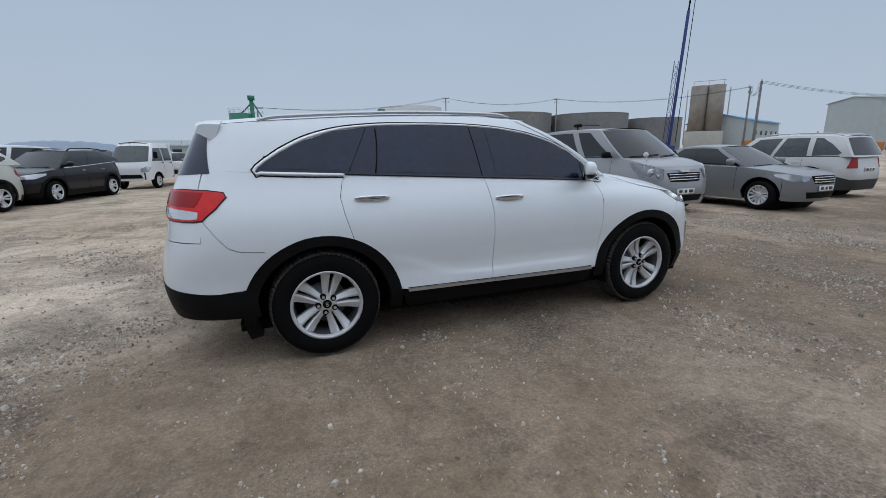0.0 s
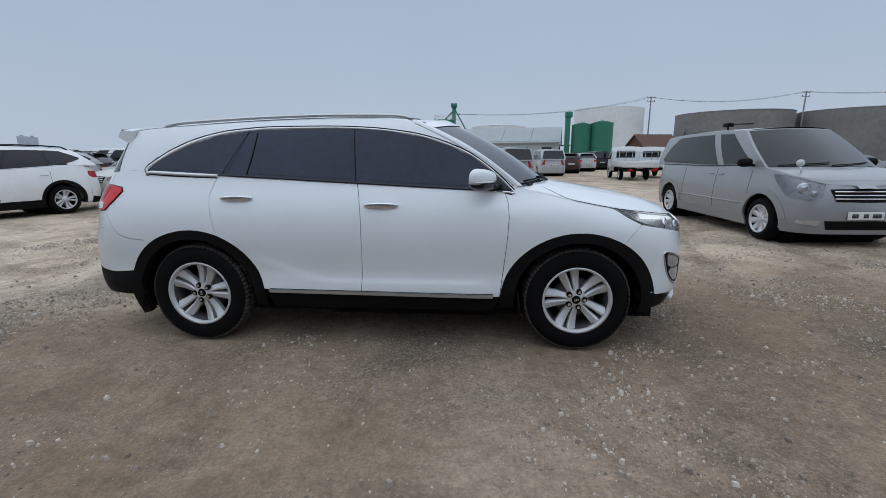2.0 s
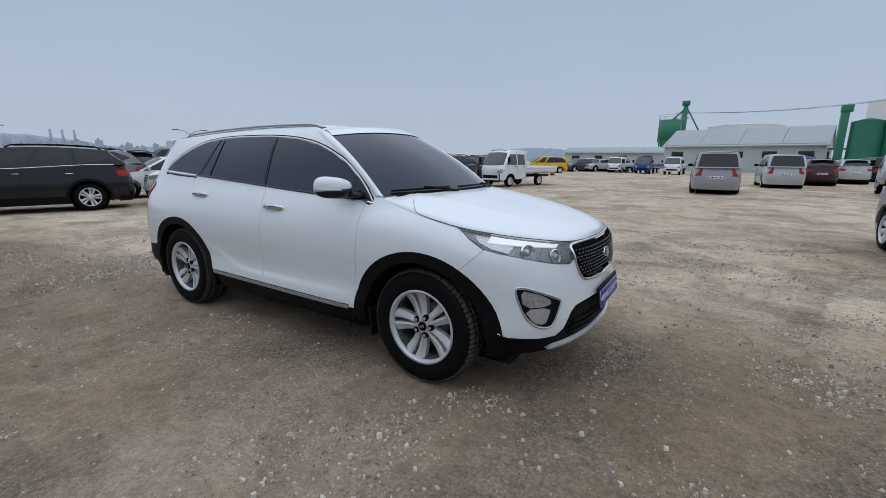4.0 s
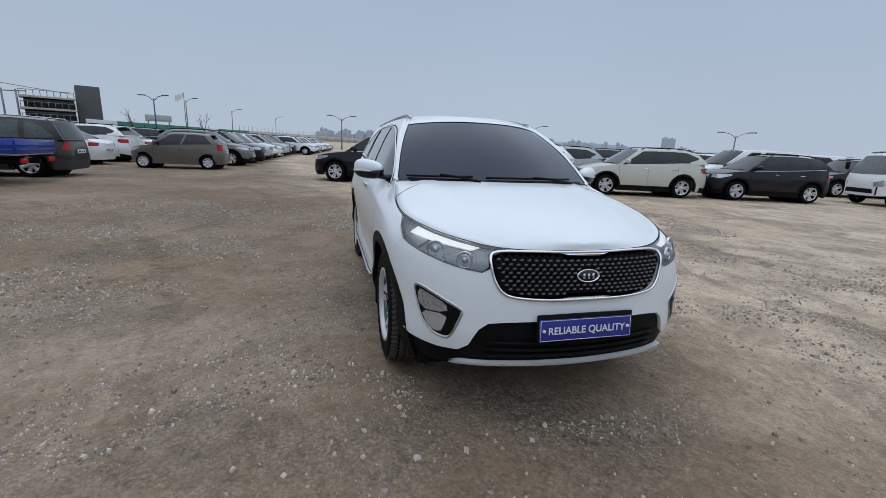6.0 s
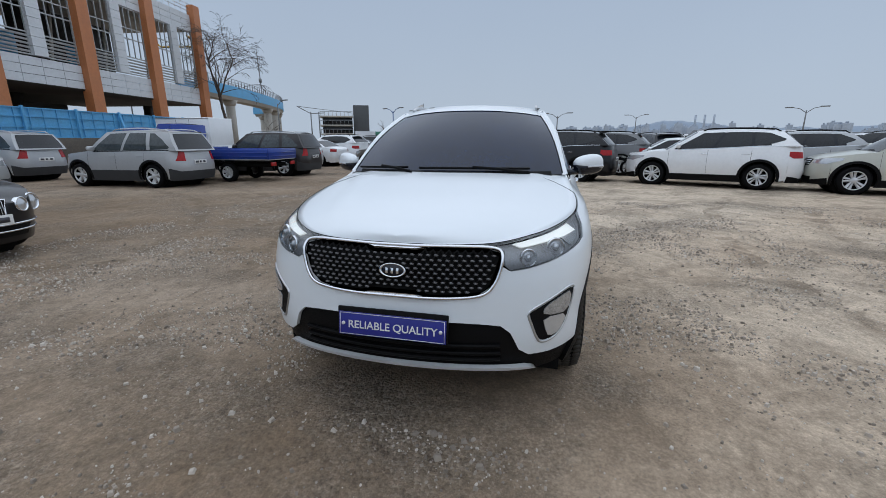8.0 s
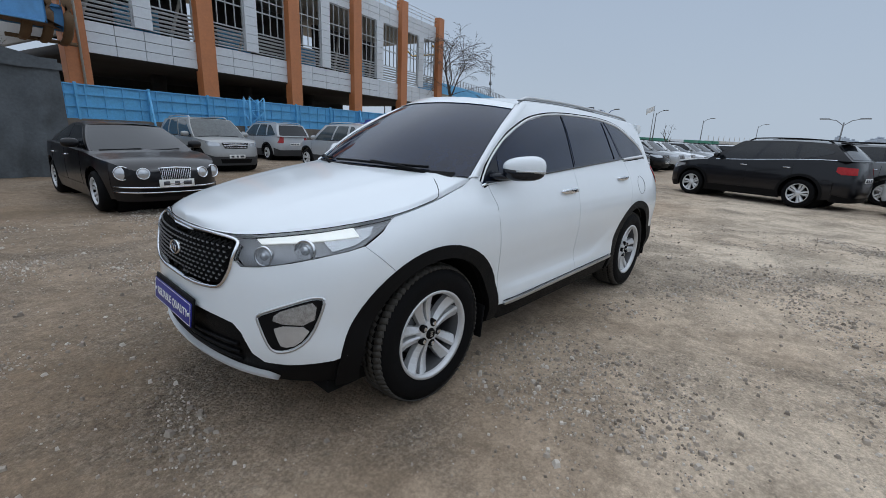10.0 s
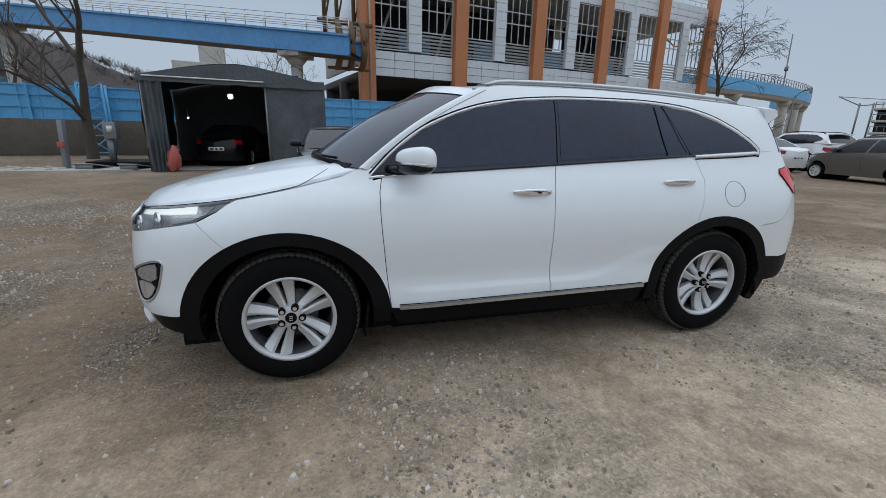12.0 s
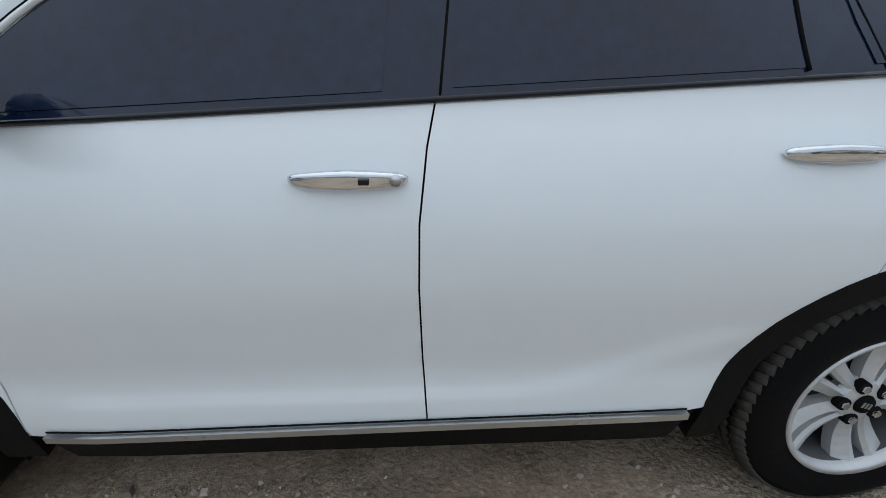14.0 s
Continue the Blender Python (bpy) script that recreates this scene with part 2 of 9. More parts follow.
# ---- the form of a car: one body surface described by a few curves ----
class Form:
    """x ahead, y to the car's left, z up, the origin on the ground between the axles."""

    def __init__(self, x0f, x0r, nf, nr, W, xf, xr, ze, zc, hood_front, sb, st, re, rc, taper=0.0, bow=0.0, crease=None):
        self.x0f, self.x0r, self.nr, self.taper, self.bow, self.crease = x0f, x0r, nr, taper, bow, crease
        self.nf = nf if callable(nf) else lambda z: nf
        self.W, self.xf, self.xr = W, xf, xr
        self.ze, self.zc, self.hood_front = ze, zc, hood_front
        self.sb, self.st, self.re, self.rc = sb, st, re, rc

    def slim(self, x, z):
        """How far the upper body draws in towards the front."""
        if not self.taper:
            return 1.0
        a, b = min(1, max(0, (x - 0.45) / 0.55)), min(1, max(0, (z - 1.0) / 0.13))
        return 1 - self.taper * a * a * (3 - 2 * a) * b * b * (3 - 2 * b)

    def y(self, x, z):
        w = self.W(z) * self.slim(x, z)
        nf = self.nf(z)
        if x > self.x0f:
            if self.bow:
                lo, hi, reach = 0.0, w, self.xf(z) - self.x0f
                for _ in range(18):
                    mid = (lo + hi) / 2
                    if (reach - self.bow * mid * mid) * max(0.0, 1 - (mid / w) ** nf) ** (1 / nf) > x - self.x0f:
                        lo = mid
                    else:
                        hi = mid
                return max((lo + hi) / 2, w * 1e-3)
            t = min(1.0, (x - self.x0f) / (self.xf(z) - self.x0f))
            return w * max(1e-4, 1 - t**nf) ** (1 / nf)
        if x < self.x0r:
            t = min(1.0, (self.x0r - x) / (self.x0r - self.xr(z)))
            return w * max(1e-4, 1 - t**self.nr) ** (1 / self.nr)
        return w + (self.crease(x, z) if self.crease else 0.0)

    def side(self, s):
        return lambda x, z: (x, s * self.y(x, z), z)

    def front(self, a, z):
        """The nose: a is an angle, 0 in the middle, positive to the left."""
        c, q = max(1e-6, math.cos(a)), abs(math.sin(a))
        nf = self.nf(z)
        x = self.x0f + (self.xf(z) - self.x0f) * c ** (2 / nf)
        y = self.W(z) * self.slim(x, z) * q ** (2 / nf)
        return (x - self.bow * y * y * c ** (2 / nf), math.copysign(y, a), z)

    def rear(self, a, z):
        c, q = max(1e-6, math.cos(a)), abs(math.sin(a))
        return (self.x0r + (self.xr(z) - self.x0r) * c ** (2 / self.nr), math.copysign(self.W(z) * q ** (2 / self.nr), a), z)

    def fy(self, y, z):
        """(angle, z) on the nose from a distance y off the middle."""
        return (math.copysign(math.asin(min(1, (abs(y) / (self.W(z) * self.slim(2.0, z)))) ** (self.nf(z) / 2)), y), z)

    def fx(self, x, z, s=1):
        if self.bow:
            q = self.y(max(x, self.x0f + 1e-4), z) / (self.W(z) * self.slim(x, z))
            return (s * math.asin(min(1, q) ** (self.nf(z) / 2)), z)
        t = min(1, max(0, (x - self.x0f) / (self.xf(z) - self.x0f)))
        return (s * math.acos(t ** (self.nf(z) / 2)), z)

    def ry(self, y, z):
        return (math.copysign(math.asin(min(1, (abs(y) / self.W(z))) ** (self.nr / 2)), y), z)

    def rx(self, x, z, s=1):
        t = min(1, max(0, (x - self.x0r) / (self.xr(z) - self.x0r)))
        return (s * math.acos(t ** (self.nr / 2)), z)

    def hood(self, a, k):
        """a: angle round the nose along the bonnet's edge; k: -1 to 1 across."""
        z = self.ze(self.hood_front)
        for _ in range(6):
            x, y, _z = self.front(abs(a), z)
            z = self.ze(x)
        zc = self.zc(x)
        return (x, k * y, zc - (zc - z) * abs(k) ** 2.6)

    def screen(self, k, t):
        """The windscreen: k -1 to 1 across, t 0 to 1 up."""
        xb, xt = self.sb[0] + (self.sb[1] - self.sb[0]) * k * k, self.st[0] + (self.st[1] - self.st[0]) * k * k
        zb, zt = self.sb[2] + (self.sb[3] - self.sb[2]) * k * k, self.st[2] + (self.st[3] - self.st[2]) * abs(k) ** 2.4
        b = math.sin(math.pi * t)
        yw = self.sb[4] + (self.st[4] - self.sb[4]) * t + 0.02 * b
        return (xb + (xt - xb) * t + 0.025 * b, k * yw, zb + (zt - zb) * t + 0.025 * b)

    def pillar(self, s):
        """From the windscreen's edge back to the body side."""
        def f(u, t):
            a = Vector(self.screen(s, t))
            x, z = a.x - 0.055, a.z + 0.004
            b = Vector((x, s * (self.y(min(x, self.x0f), z) + 0.002), z))
            p = a.lerp(b, u)
            return (p.x + 0.012 * math.sin(math.pi * u), p.y + s * 0.015 * math.sin(math.pi * u), p.z + 0.012 * math.sin(math.pi * u))
        return f

    def roof(self, x, k):
        ze, zr = self.re(x), self.rc(x)
        return (x, k * self.y(x, ze), zr - (zr - ze) * abs(k) ** 2.8)


# ---- wheels ----
def wheel_meshes(R, rim, width, spokes, twin, seg, tread):
    """Meshes of a wheel about its own axle; the outer face looks along +y."""
    h = width / 2
    made = {}
    bm = bmesh.new()
    prof = [(rim - 0.012, -h + 0.02), (rim, -h + 0.005), (rim + 0.03, -h), (R - 0.055, -h - 0.004), (R - 0.02, -h + 0.014), (R - 0.006, -h + 0.04),
            (R, -h * 0.35), (R, h * 0.35), (R - 0.006, h - 0.04), (R - 0.02, h - 0.014), (R - 0.05, h + 0.004), (R - 0.085, h + 0.007), (rim + 0.02, h), (rim + 0.002, h - 0.006), (rim - 0.012, h - 0.02)]
    lathe(bm, prof, seg)
    made["tyre"] = bm
    if tread:
        bm = bmesh.new()
        for k in range(tread):
            a = 2 * math.pi * k / tread
            for o, w, sk in ((h - 0.028, 0.042, 0.3), (-h + 0.028, 0.042, -0.3), (h * 0.34, 0.04, -0.4), (-h * 0.34, 0.04, 0.4), (0, 0.034, 0.2)):
                shoulder = abs(o) > h * 0.6
                m = Matrix.Rotation(-a, 4, "Y") @ Matrix.Translation((R - (0.010 if shoulder else 0.001), o, 0)) @ Matrix.Rotation(math.copysign(0.38, o) if shoulder else 0, 4, "Z") @ Matrix.Rotation(sk, 4, "X")
                bmesh.ops.create_cube(bm, size=1, matrix=m @ Matrix.Diagonal((0.007, w, 2 * math.pi * R / tread * 0.88, 1)))
        made["tread"] = bm
    bm = bmesh.new()
    lathe(bm, [(rim - 0.016, h - 0.026), (rim - 0.02, h - 0.05), (rim - 0.035, -h + 0.03), (rim - 0.02, -h + 0.01)], seg)
    made["rim_barrel"] = bm
    bm = bmesh.new()
    lathe(bm, [(rim - 0.018, h - 0.030), (rim - 0.012, h - 0.004), (rim + 0.004, h + 0.001), (rim + 0.004, h - 0.008)], seg)
    made["rim_lip"] = bm
    bm = bmesh.new()
    lathe(bm, [(0.0001, h - 0.095), (rim * 0.60, h - 0.105), (rim * 0.62, h - 0.13)], 24)
    made["brake_disc"] = bm
    bm = bmesh.new()
    face = h - 0.028
    lathe(bm, [(0.0001, face - 0.005), (rim * 0.16, face - 0.004), (rim * 0.27, face - 0.012), (rim * 0.32, face - 0.035), (rim * 0.3, face - 0.06)], 30)
    n = spokes * (2 if twin else 1)
    for k in range(n):
        a = 2 * math.pi * (k // 2 if twin else k) / spokes + math.pi / 2
        lean = 0 if not twin else 1 if k % 2 else -1
        ca, sa = math.cos(a), math.sin(a)
        rows = []
        for j in range(7):
            t = j / 6
            r = rim * (0.20 + 0.785 * t)
            w = rim * ((0.070 + 0.078 * t) if twin else (0.15 + 0.1 * t))
            o = face - 0.010 - 0.014 * math.sin(math.pi * t) + 0.018 * t * t
            off = lean * rim * (0.082 + 0.126 * t)
            row = []
            # each spoke has a ridge nearer to its fellow and a slope on the far side
            for dx, dy in ((-1, -0.045), (-0.94, -0.004 if lean > 0 else -0.013), (-0.45 * (lean or 1), 0.002), (0.94, -0.013 if lean > 0 else -0.004), (1, -0.045)):
                tx = dx * w + off
                row.append(bm.verts.new((r * ca - tx * sa, o + dy, r * sa + tx * ca)))
            rows.append(row)
        for A, B in zip(rows, rows[1:]):
            for i in range(4):
                bm.faces.new((A[i], A[i + 1], B[i + 1], B[i]))
    made["spokes"] = bm
    bm = bmesh.new()
    lathe(bm, [(0.0001, face + 0.005), (rim * 0.115, face + 0.004), (rim * 0.13, face - 0.004)], 24)
    made["centre_cap"] = bm
    for k in range(5):
        bm = bmesh.new()
        a = 2 * math.pi * (k + 0.5) / 5 + math.pi / 2
        p = Vector((math.cos(a) * rim * 0.245, face - 0.012, math.sin(a) * rim * 0.245))
        rod(bm, p - Vector((0, 0.012, 0)), p + Vector((0, 0.017, 0)), 0.0145, 0.0115, 8)
        made["lug_nut%d" % k] = bm
        bm = bmesh.new()
        rod(bm, p - Vector((0, 0.012, 0)), p + Vector((0, 0.0095, 0)), 0.021, 0.020, 14)
        made["lug_seat%d" % k] = bm
    bm = bmesh.new()
    for y in (-0.42, 0.0, 0.42):
        box(bm, (rim * 0.026, 0.002, rim * 0.075), (y * rim * 0.115, face + 0.0055, 0))
    made["cap_bars"] = bm
    if not tread:
        # far wheels: rim and spokes are one casting
        for nm in list(made):
            if nm.startswith(("lug", "cap_")):
                made.pop(nm).free()
        other = made.pop("spokes")
        tmp = bpy.data.meshes.new("casting")
        other.to_mesh(tmp)
        other.free()
        made["rim_lip"].from_mesh(tmp)
        made["rim"] = made.pop("rim_lip")
        made.pop("rim_barrel").free()
        made.pop("centre_cap").free()
    return made


# rim metal darkened in colour for the shade behind the spokes; brake disc too
M_BARREL = mat("painted_shade_barrel", (0.10, 0.10, 0.105), 0.5, metal=0.4, noise_scale=6, amount=0.2)
WHEEL_MATS = {"tyre": M_TYRE, "rim_barrel": M_BARREL, "rim_lip": M_RIM, "brake_disc": M_BARREL, "tread": M_TREAD, "spokes": M_RIM, "centre_cap": M_VOID, "rim": M_RIM, "lug_nut": M_CHROME, "lug_seat": M_VOID, "cap_bars": M_SATIN}
WHEEL_DATA = {}


def wheels(car, places, R=0.368, rim=0.243, width=0.235, spokes=5, twin=True, seg=64, tread=0, steer=0):
    key = (R, rim, width, spokes, twin, seg, tread)
    if key not in WHEEL_DATA:
        WHEEL_DATA[key] = {}
        for nm, bm in wheel_meshes(*key).items():
            nm = nm.rstrip("01234")
            me = bpy.data.meshes.new(nm)
            for f in bm.faces:
                f.smooth = len(f.verts) == 4 and nm[:3] not in ("lug", "cap")
            if nm == "spokes":
                for f in bm.faces:
                    f.smooth = False
            bm.to_mesh(me)
            bm.free()
            me.materials.append(WHEEL_MATS.get(nm, M_PILLAR))
            WHEEL_DATA[key].setdefault(nm, []).append(me)
    for x, y in places:
        w = new("wheel")
        w.parent = car
        out = y > 0
        yc = y - math.copysign(width / 2, y)
        w.matrix_basis = pose(x, yc, R, 0, 37 * (x + y), (0 if out else 180) + (steer if x > 0 else 0))
        for nm, meshes in WHEEL_DATA[key].items():
            for me in meshes:
                o = new(nm, me)
                o.parent = w
                if nm == "tread":
                    tagged(o, kind="stuff")


# ---- the white sport utility vehicle ----
def smooth(t):
    t = min(1.0, max(0.0, t))
    return t * t * (3 - 2 * t)


def door_crease(x, z):
    """A soft step low on the doors that climbs towards the rear arch."""
    line = 0.500 + 0.17 * smooth((-0.35 - x) / 0.62)
    return 0.010 * smooth((line - z) / 0.030 + 0.5) * smooth((0.84 - x) / 0.2) * smooth((x + 1.0) / 0.25) - 0.004


HERO = Form(
    x0f=0.9, x0r=-1.55, nf=ramp([0.2, 0.75, 0.9, 1.0, 1.2], [5.3, 5.3, 4.6, 4.0, 3.5]), nr=3.6, taper=0.062, bow=0.25, crease=door_crease,
    W=ramp([0.2, 0.34, 0.42, 0.48, 0.555, 0.66, 0.80, 0.93, 1.02, 1.10, 1.17, 1.28, 1.40, 1.52, 1.60, 1.66],
           [0.88, 0.915, 0.934, 0.931, 0.924, 0.934, 0.947, 0.935, 0.910, 0.876, 0.838, 0.79, 0.737, 0.675, 0.62, 0.56]),
    xf=ramp([0.2, 0.3, 0.4, 0.5, 0.6, 0.7, 0.8, 0.9, 0.95, 1.0, 1.1, 1.2], [2.20, 2.26, 2.29, 2.305, 2.302, 2.295, 2.283, 2.255, 2.19, 2.09, 1.85, 1.62]),
    xr=ramp([0.2, 0.35, 0.5, 0.7, 0.9, 1.05, 1.2, 1.4, 1.6, 1.7], [-2.34, -2.395, -2.435, -2.425, -2.37, -2.35, -2.30, -2.205, -2.11, -2.055]),
    ze=ramp([0.8, 0.95, 1.31, 1.63, 1.85, 2.05, 2.18, 2.28], [1.165, 1.155, 1.08, 1.018, 0.985, 0.955, 0.932, 0.928]),
    zc=ramp([0.8, 1.0, 1.25, 1.6, 1.9, 2.1, 2.2, 2.28], [1.235, 1.215, 1.185, 1.125, 1.065, 1.01, 0.975, 0.932]),
    hood_front=2.235,
    sb=(1.26, 0.985, 1.178, 1.172, 0.765), st=(0.43, 0.27, 1.662, 1.612, 0.556),
    re=ramp([-2.1, -1.6, -1.0, -0.3, 0.2, 0.45], [1.565, 1.60, 1.635, 1.648, 1.632, 1.605]),
    rc=ramp([-2.15, -1.5, -0.8, -0.2, 0.2, 0.5], [1.615, 1.672, 1.702, 1.702, 1.688, 1.655]),
)


def belt(x):
    """Lower edge of the side windows."""
    return 1.136 + (0.93 - x) * 0.0545


ARCH_F, ARCH_R, ARCH_Z = 1.39, -1.39, 0.365


def hero_car():
    F = HERO
    car = thing("sport_utility_vehicle", "white mid-size sport utility vehicle with tinted windows, parked on gravel", "car")
    # dark inner shell that shows in the gaps between the panels
    shell = bmesh.new()
    for s in (1, -1):
        sheet(path2([(-1.9, 0.5), (-1.9, 1.1), (0.9, 1.1), (1.6, 0.98), (1.6, 0.9)], 0.2) + arc2(ARCH_F, ARCH_Z, 0.46, 0.45, 80, 180) + arc2(ARCH_R, ARCH_Z, 0.46, 0.45, 0, 160), F.side(s), 0.15, 0.1, off=-0.014, depth=0, bm=shell)
    part("inner_shell", shell, M_VOID, car)
    fl = bmesh.new()
    box(fl, (3.9, 1.56, 0.06), (0, 0, 0.255))
    box(fl, (1.2, 1.3, 0.5), (0.1, 0, 0.5))
    part("underbody", fl, M_VOID, car, smooth=False)
    for nm, size, at in (("front_subframe", (0.55, 1.05, 0.07), (1.33, 0, 0.20)), ("fuel_tank", (0.85, 0.75, 0.09), (-0.75, 0.2, 0.20)), ("rear_axle", (0.30, 1.10, 0.08), (-1.39, 0, 0.21)), ("belly_pan", (1.25, 1.50, 0.05), (0.20, 0, 0.215))):
        bm = bmesh.new()
        box(bm, size, at, None, 0.015)
        part(nm, bm, M_VOID, car, smooth=False)
    bm = bmesh.new()
    tube(bm, [(0.9, -0.28, 0.21), (-0.2, -0.30, 0.20), (-1.1, -0.36, 0.21), (-1.75, -0.46, 0.23)], 0.045, 8)
    part("exhaust_pipe", bm, M_VOID, car)
    for ax in (ARCH_F, ARCH_R):
        for s in (1, -1):
            liner = bmesh.new()
            prof = arc2(ax, ARCH_Z, 0.45, 0.44, -15, 195, 20)
            rows = [[liner.verts.new((x, s * min(yy, F.y(x, max(z, 0.34)) - 0.045), z)) for x, z in prof] for yy in (0.88, 0.62)]
            for i in range(len(prof) - 1):
                liner.faces.new((rows[0][i], rows[0][i + 1], rows[1][i + 1], rows[1][i]))
            liner.faces.new([liner.verts.new((x, s * 0.62, z)) for x, z in prof])
            part("wheel_liner", liner, M_VOID, car)

    arch_f_back = arc2(ARCH_F, ARCH_Z, 0.515, 0.485, 180, 58, 16)
    for s in (1, -1):
        S = F.side(s)
        # front fender
        o = path2([(0.847, 0.40), (0.872, 0.62), (0.893, 0.84), (0.900, 0.96), (0.896, 1.05), (0.878, 1.118)]) + path2([(0.925, 1.108), (0.912, 1.172), (0.985, 1.172), (1.04, 1.148), (1.1, F.ze(1.1) - 0.004), (1.31, F.ze(1.31) - 0.004), (1.5, F.ze(1.5) - 0.004), (1.63, F.ze(1.63) - 0.006), (1.70, 0.962), (1.80, 0.911)]) + arch_f_back[::-1]
        part("front_fender", sheet(inset(o, 0.002), S, 0.07, 0.05), M_WHITE, car)
        # doors
        ft = [(0.878, 1.118), (0.896, 1.05), (0.900, 0.96), (0.893, 0.84), (0.872, 0.62), (0.847, 0.40)]
        o = path2(ft) + path2([(0.80, 0.395), (-0.12, 0.405)], 0.1) + path2([(-0.142, 0.41), (-0.132, 0.6), (-0.127, 0.8), (-0.130, 0.95), (-0.148, 1.1), (-0.167, belt(-0.17) - 0.008)]) + path2([(-0.1, belt(-0.1) - 0.008), (0.85, belt(0.85) - 0.008)], 0.1)
        fd = part("front_door", sheet(inset(o, 0.0022), S, 0.05, 0.016), M_WHITE, car)
        o = path2([(-0.167, belt(-0.17) - 0.008), (-0.148, 1.1), (-0.130, 0.95), (-0.127, 0.8), (-0.132, 0.6), (-0.142, 0.41)]) + path2([(-0.25, 0.408), (-0.80, 0.42)], 0.1) + arc2(ARCH_R, ARCH_Z, 0.515, 0.485, 8, 66, 12) + path2([(-1.20, 0.87), (-1.235, 1.0), (-1.25, 1.10), (-1.225, 1.2), (-1.19, belt(-1.19) - 0.008)]) + path2([(-1.1, belt(-1.1) - 0.008), (-0.3, belt(-0.3) - 0.008)], 0.1)
        rd = part("rear_door", sheet(inset(o, 0.0022), S, 0.05, 0.016), M_WHITE, car)
        # rear quarter panel up to the lamp, and on to the tailgate's edge
        o = path2([(-1.19, belt(-1.19) - 0.008), (-1.225, 1.2), (-1.25, 1.10), (-1.235, 1.0), (-1.20, 0.87)]) + arc2(ARCH_R, ARCH_Z, 0.515, 0.485, 66, 125, 12) + path2([(-1.75, 0.788), (-1.89, 0.804), (-1.95, 0.828), (-2.0, 0.885), (-2.085, 1.0), (-2.095, 1.17), (-2.06, 1.29)]) + path2([(-1.9, 1.285), (-1.3, belt(-1.3) - 0.008)], 0.1)
        part("rear_quarter_panel", sheet(inset(o, 0.0015), S, 0.06, 0.05), M_WHITE, car)
        # upper side frame round the windows
        top = [(x, F.re(x)) for x in np.linspace(0.30, -2.06, 26)]
        fr = [(F.screen(1, t)[0] - 0.06, F.screen(1, t)[2] + 0.004) for t in np.linspace(0, 1, 12)]
        o = [(-2.06, 1.285)] + path2([(-1.9, 1.285), (0.86, belt(0.86) - 0.012)], 0.12) + [p for p in fr if p[1] < F.re(0.3) - 0.005] + top
        part("side_frame", sheet(o, S, 0.06, 0.05), M_WHITE, car)
        part("windscreen_pillar", sheet([(-0.04, -0.03), (1.0, -0.03), (1.0, 1.0), (-0.04, 1.0)], F.pillar(s), 0.2, 0.07, off=0.002, depth=0), M_WHITE, car)
        # window band: an outline on the side, and its three panes
        dlo_top = [(0.940, 1.122), (0.79, 1.265), (0.635, 1.375), (0.47, 1.45), (0.30, 1.505), (0.05, 1.550), (-0.24, 1.573), (-0.6, 1.578), (-0.99, 1.567), (-1.25, 1.532), (-1.46, 1.466), (-1.60, 1.396), (-1.69, 1.338), (-1.74, 1.302), (-1.756, 1.284), (-1.75, 1.272), (-1.73, belt(-1.73))]
        band = dlo_top + path2([(-1.7, belt(-1.7)), (0.85, belt(0.85))], 0.12)
        part("window_surround", sheet(band, S, 0.08, 0.06, off=0.002, depth=0.006), M_GLASS, car, "gloss black pillars and window surround")
        tp = ramp([p[0] for p in dlo_top[11::-1]], [p[1] for p in dlo_top[11::-1]])

        def pane(x0, x1, lean0, lean1):
            b0, b1 = (x0, belt(x0) + 0.016), (x1, belt(x1) + 0.016)
            t0, t1 = x0 + lean0, x1 + lean1
            return path2([b1, (t1, tp(t1) - 0.014)], 0.08) + [(x, tp(x) - 0.014) for x in np.linspace(t1, t0, 9)[1:-1]] + path2([(t0, tp(t0) - 0.014), b0], 0.08) + between(b0, b1, 6)[1:]
        o = [(x, tp(x) - 0.014) for x in np.linspace(0.74, -0.08, 12)] + path2([(-0.085, tp(-0.08) - 0.02), (-0.055, belt(-0.06) + 0.016)], 0.1) + path2([(0.0, belt(0) + 0.016), (0.76, belt(0.76) + 0.016)], 0.1)
        part("front_door_glass", sheet(o, S, 0.07, 0.06, off=0.005, depth=0.004), M_GLASS, fd)
        part("rear_door_glass", sheet(pane(-0.985, -0.205, 0.035, -0.03), S, 0.07, 0.06, off=0.005, depth=0.004), M_GLASS, rd)
        o = [(-1.145, belt(-1.145) + 0.016)] + path2([(-1.10, 1.35), (-1.02, tp(-1.02) - 0.018)], 0.1) + [(x, tp(x) - 0.02) for x in np.linspace(-1.1, -1.70, 9)] + path2([(-1.725, belt(-1.72) + 0.018), (-1.3, belt(-1.3) + 0.018)], 0.1)
        part("quarter_glass", sheet(o, S, 0.07, 0.06, off=0.005, depth=0.004), M_GLASS, car)
        bm = bmesh.new()
        tube(bm, [Vector(S(-0.945 - 0.04 * (1 - t) ** 2 - 0.004, belt(-0.98) + 0.012 + 0.30 * t)) + Vector((0, s * 0.006, 0)) for t in np.linspace(0, 1, 9)], 0.005, 5)
        part("glass_edge", bm, M_VOID, rd)
        for nm, x0, x1 in (("pillar_line", -0.177, -0.217), ("pillar_line", -1.175, -1.015)):
            bm = bmesh.new()
            tube(bm, [Vector(S(x0 + (x1 - x0) * t, belt(x0) + 0.005 + (tp(x1) - belt(x0) - 0.01) * t)) + Vector((0, s * 0.004, 0)) for t in np.linspace(0, 1, 8)], 0.003, 4)
            part(nm, bm, M_VOID, car)
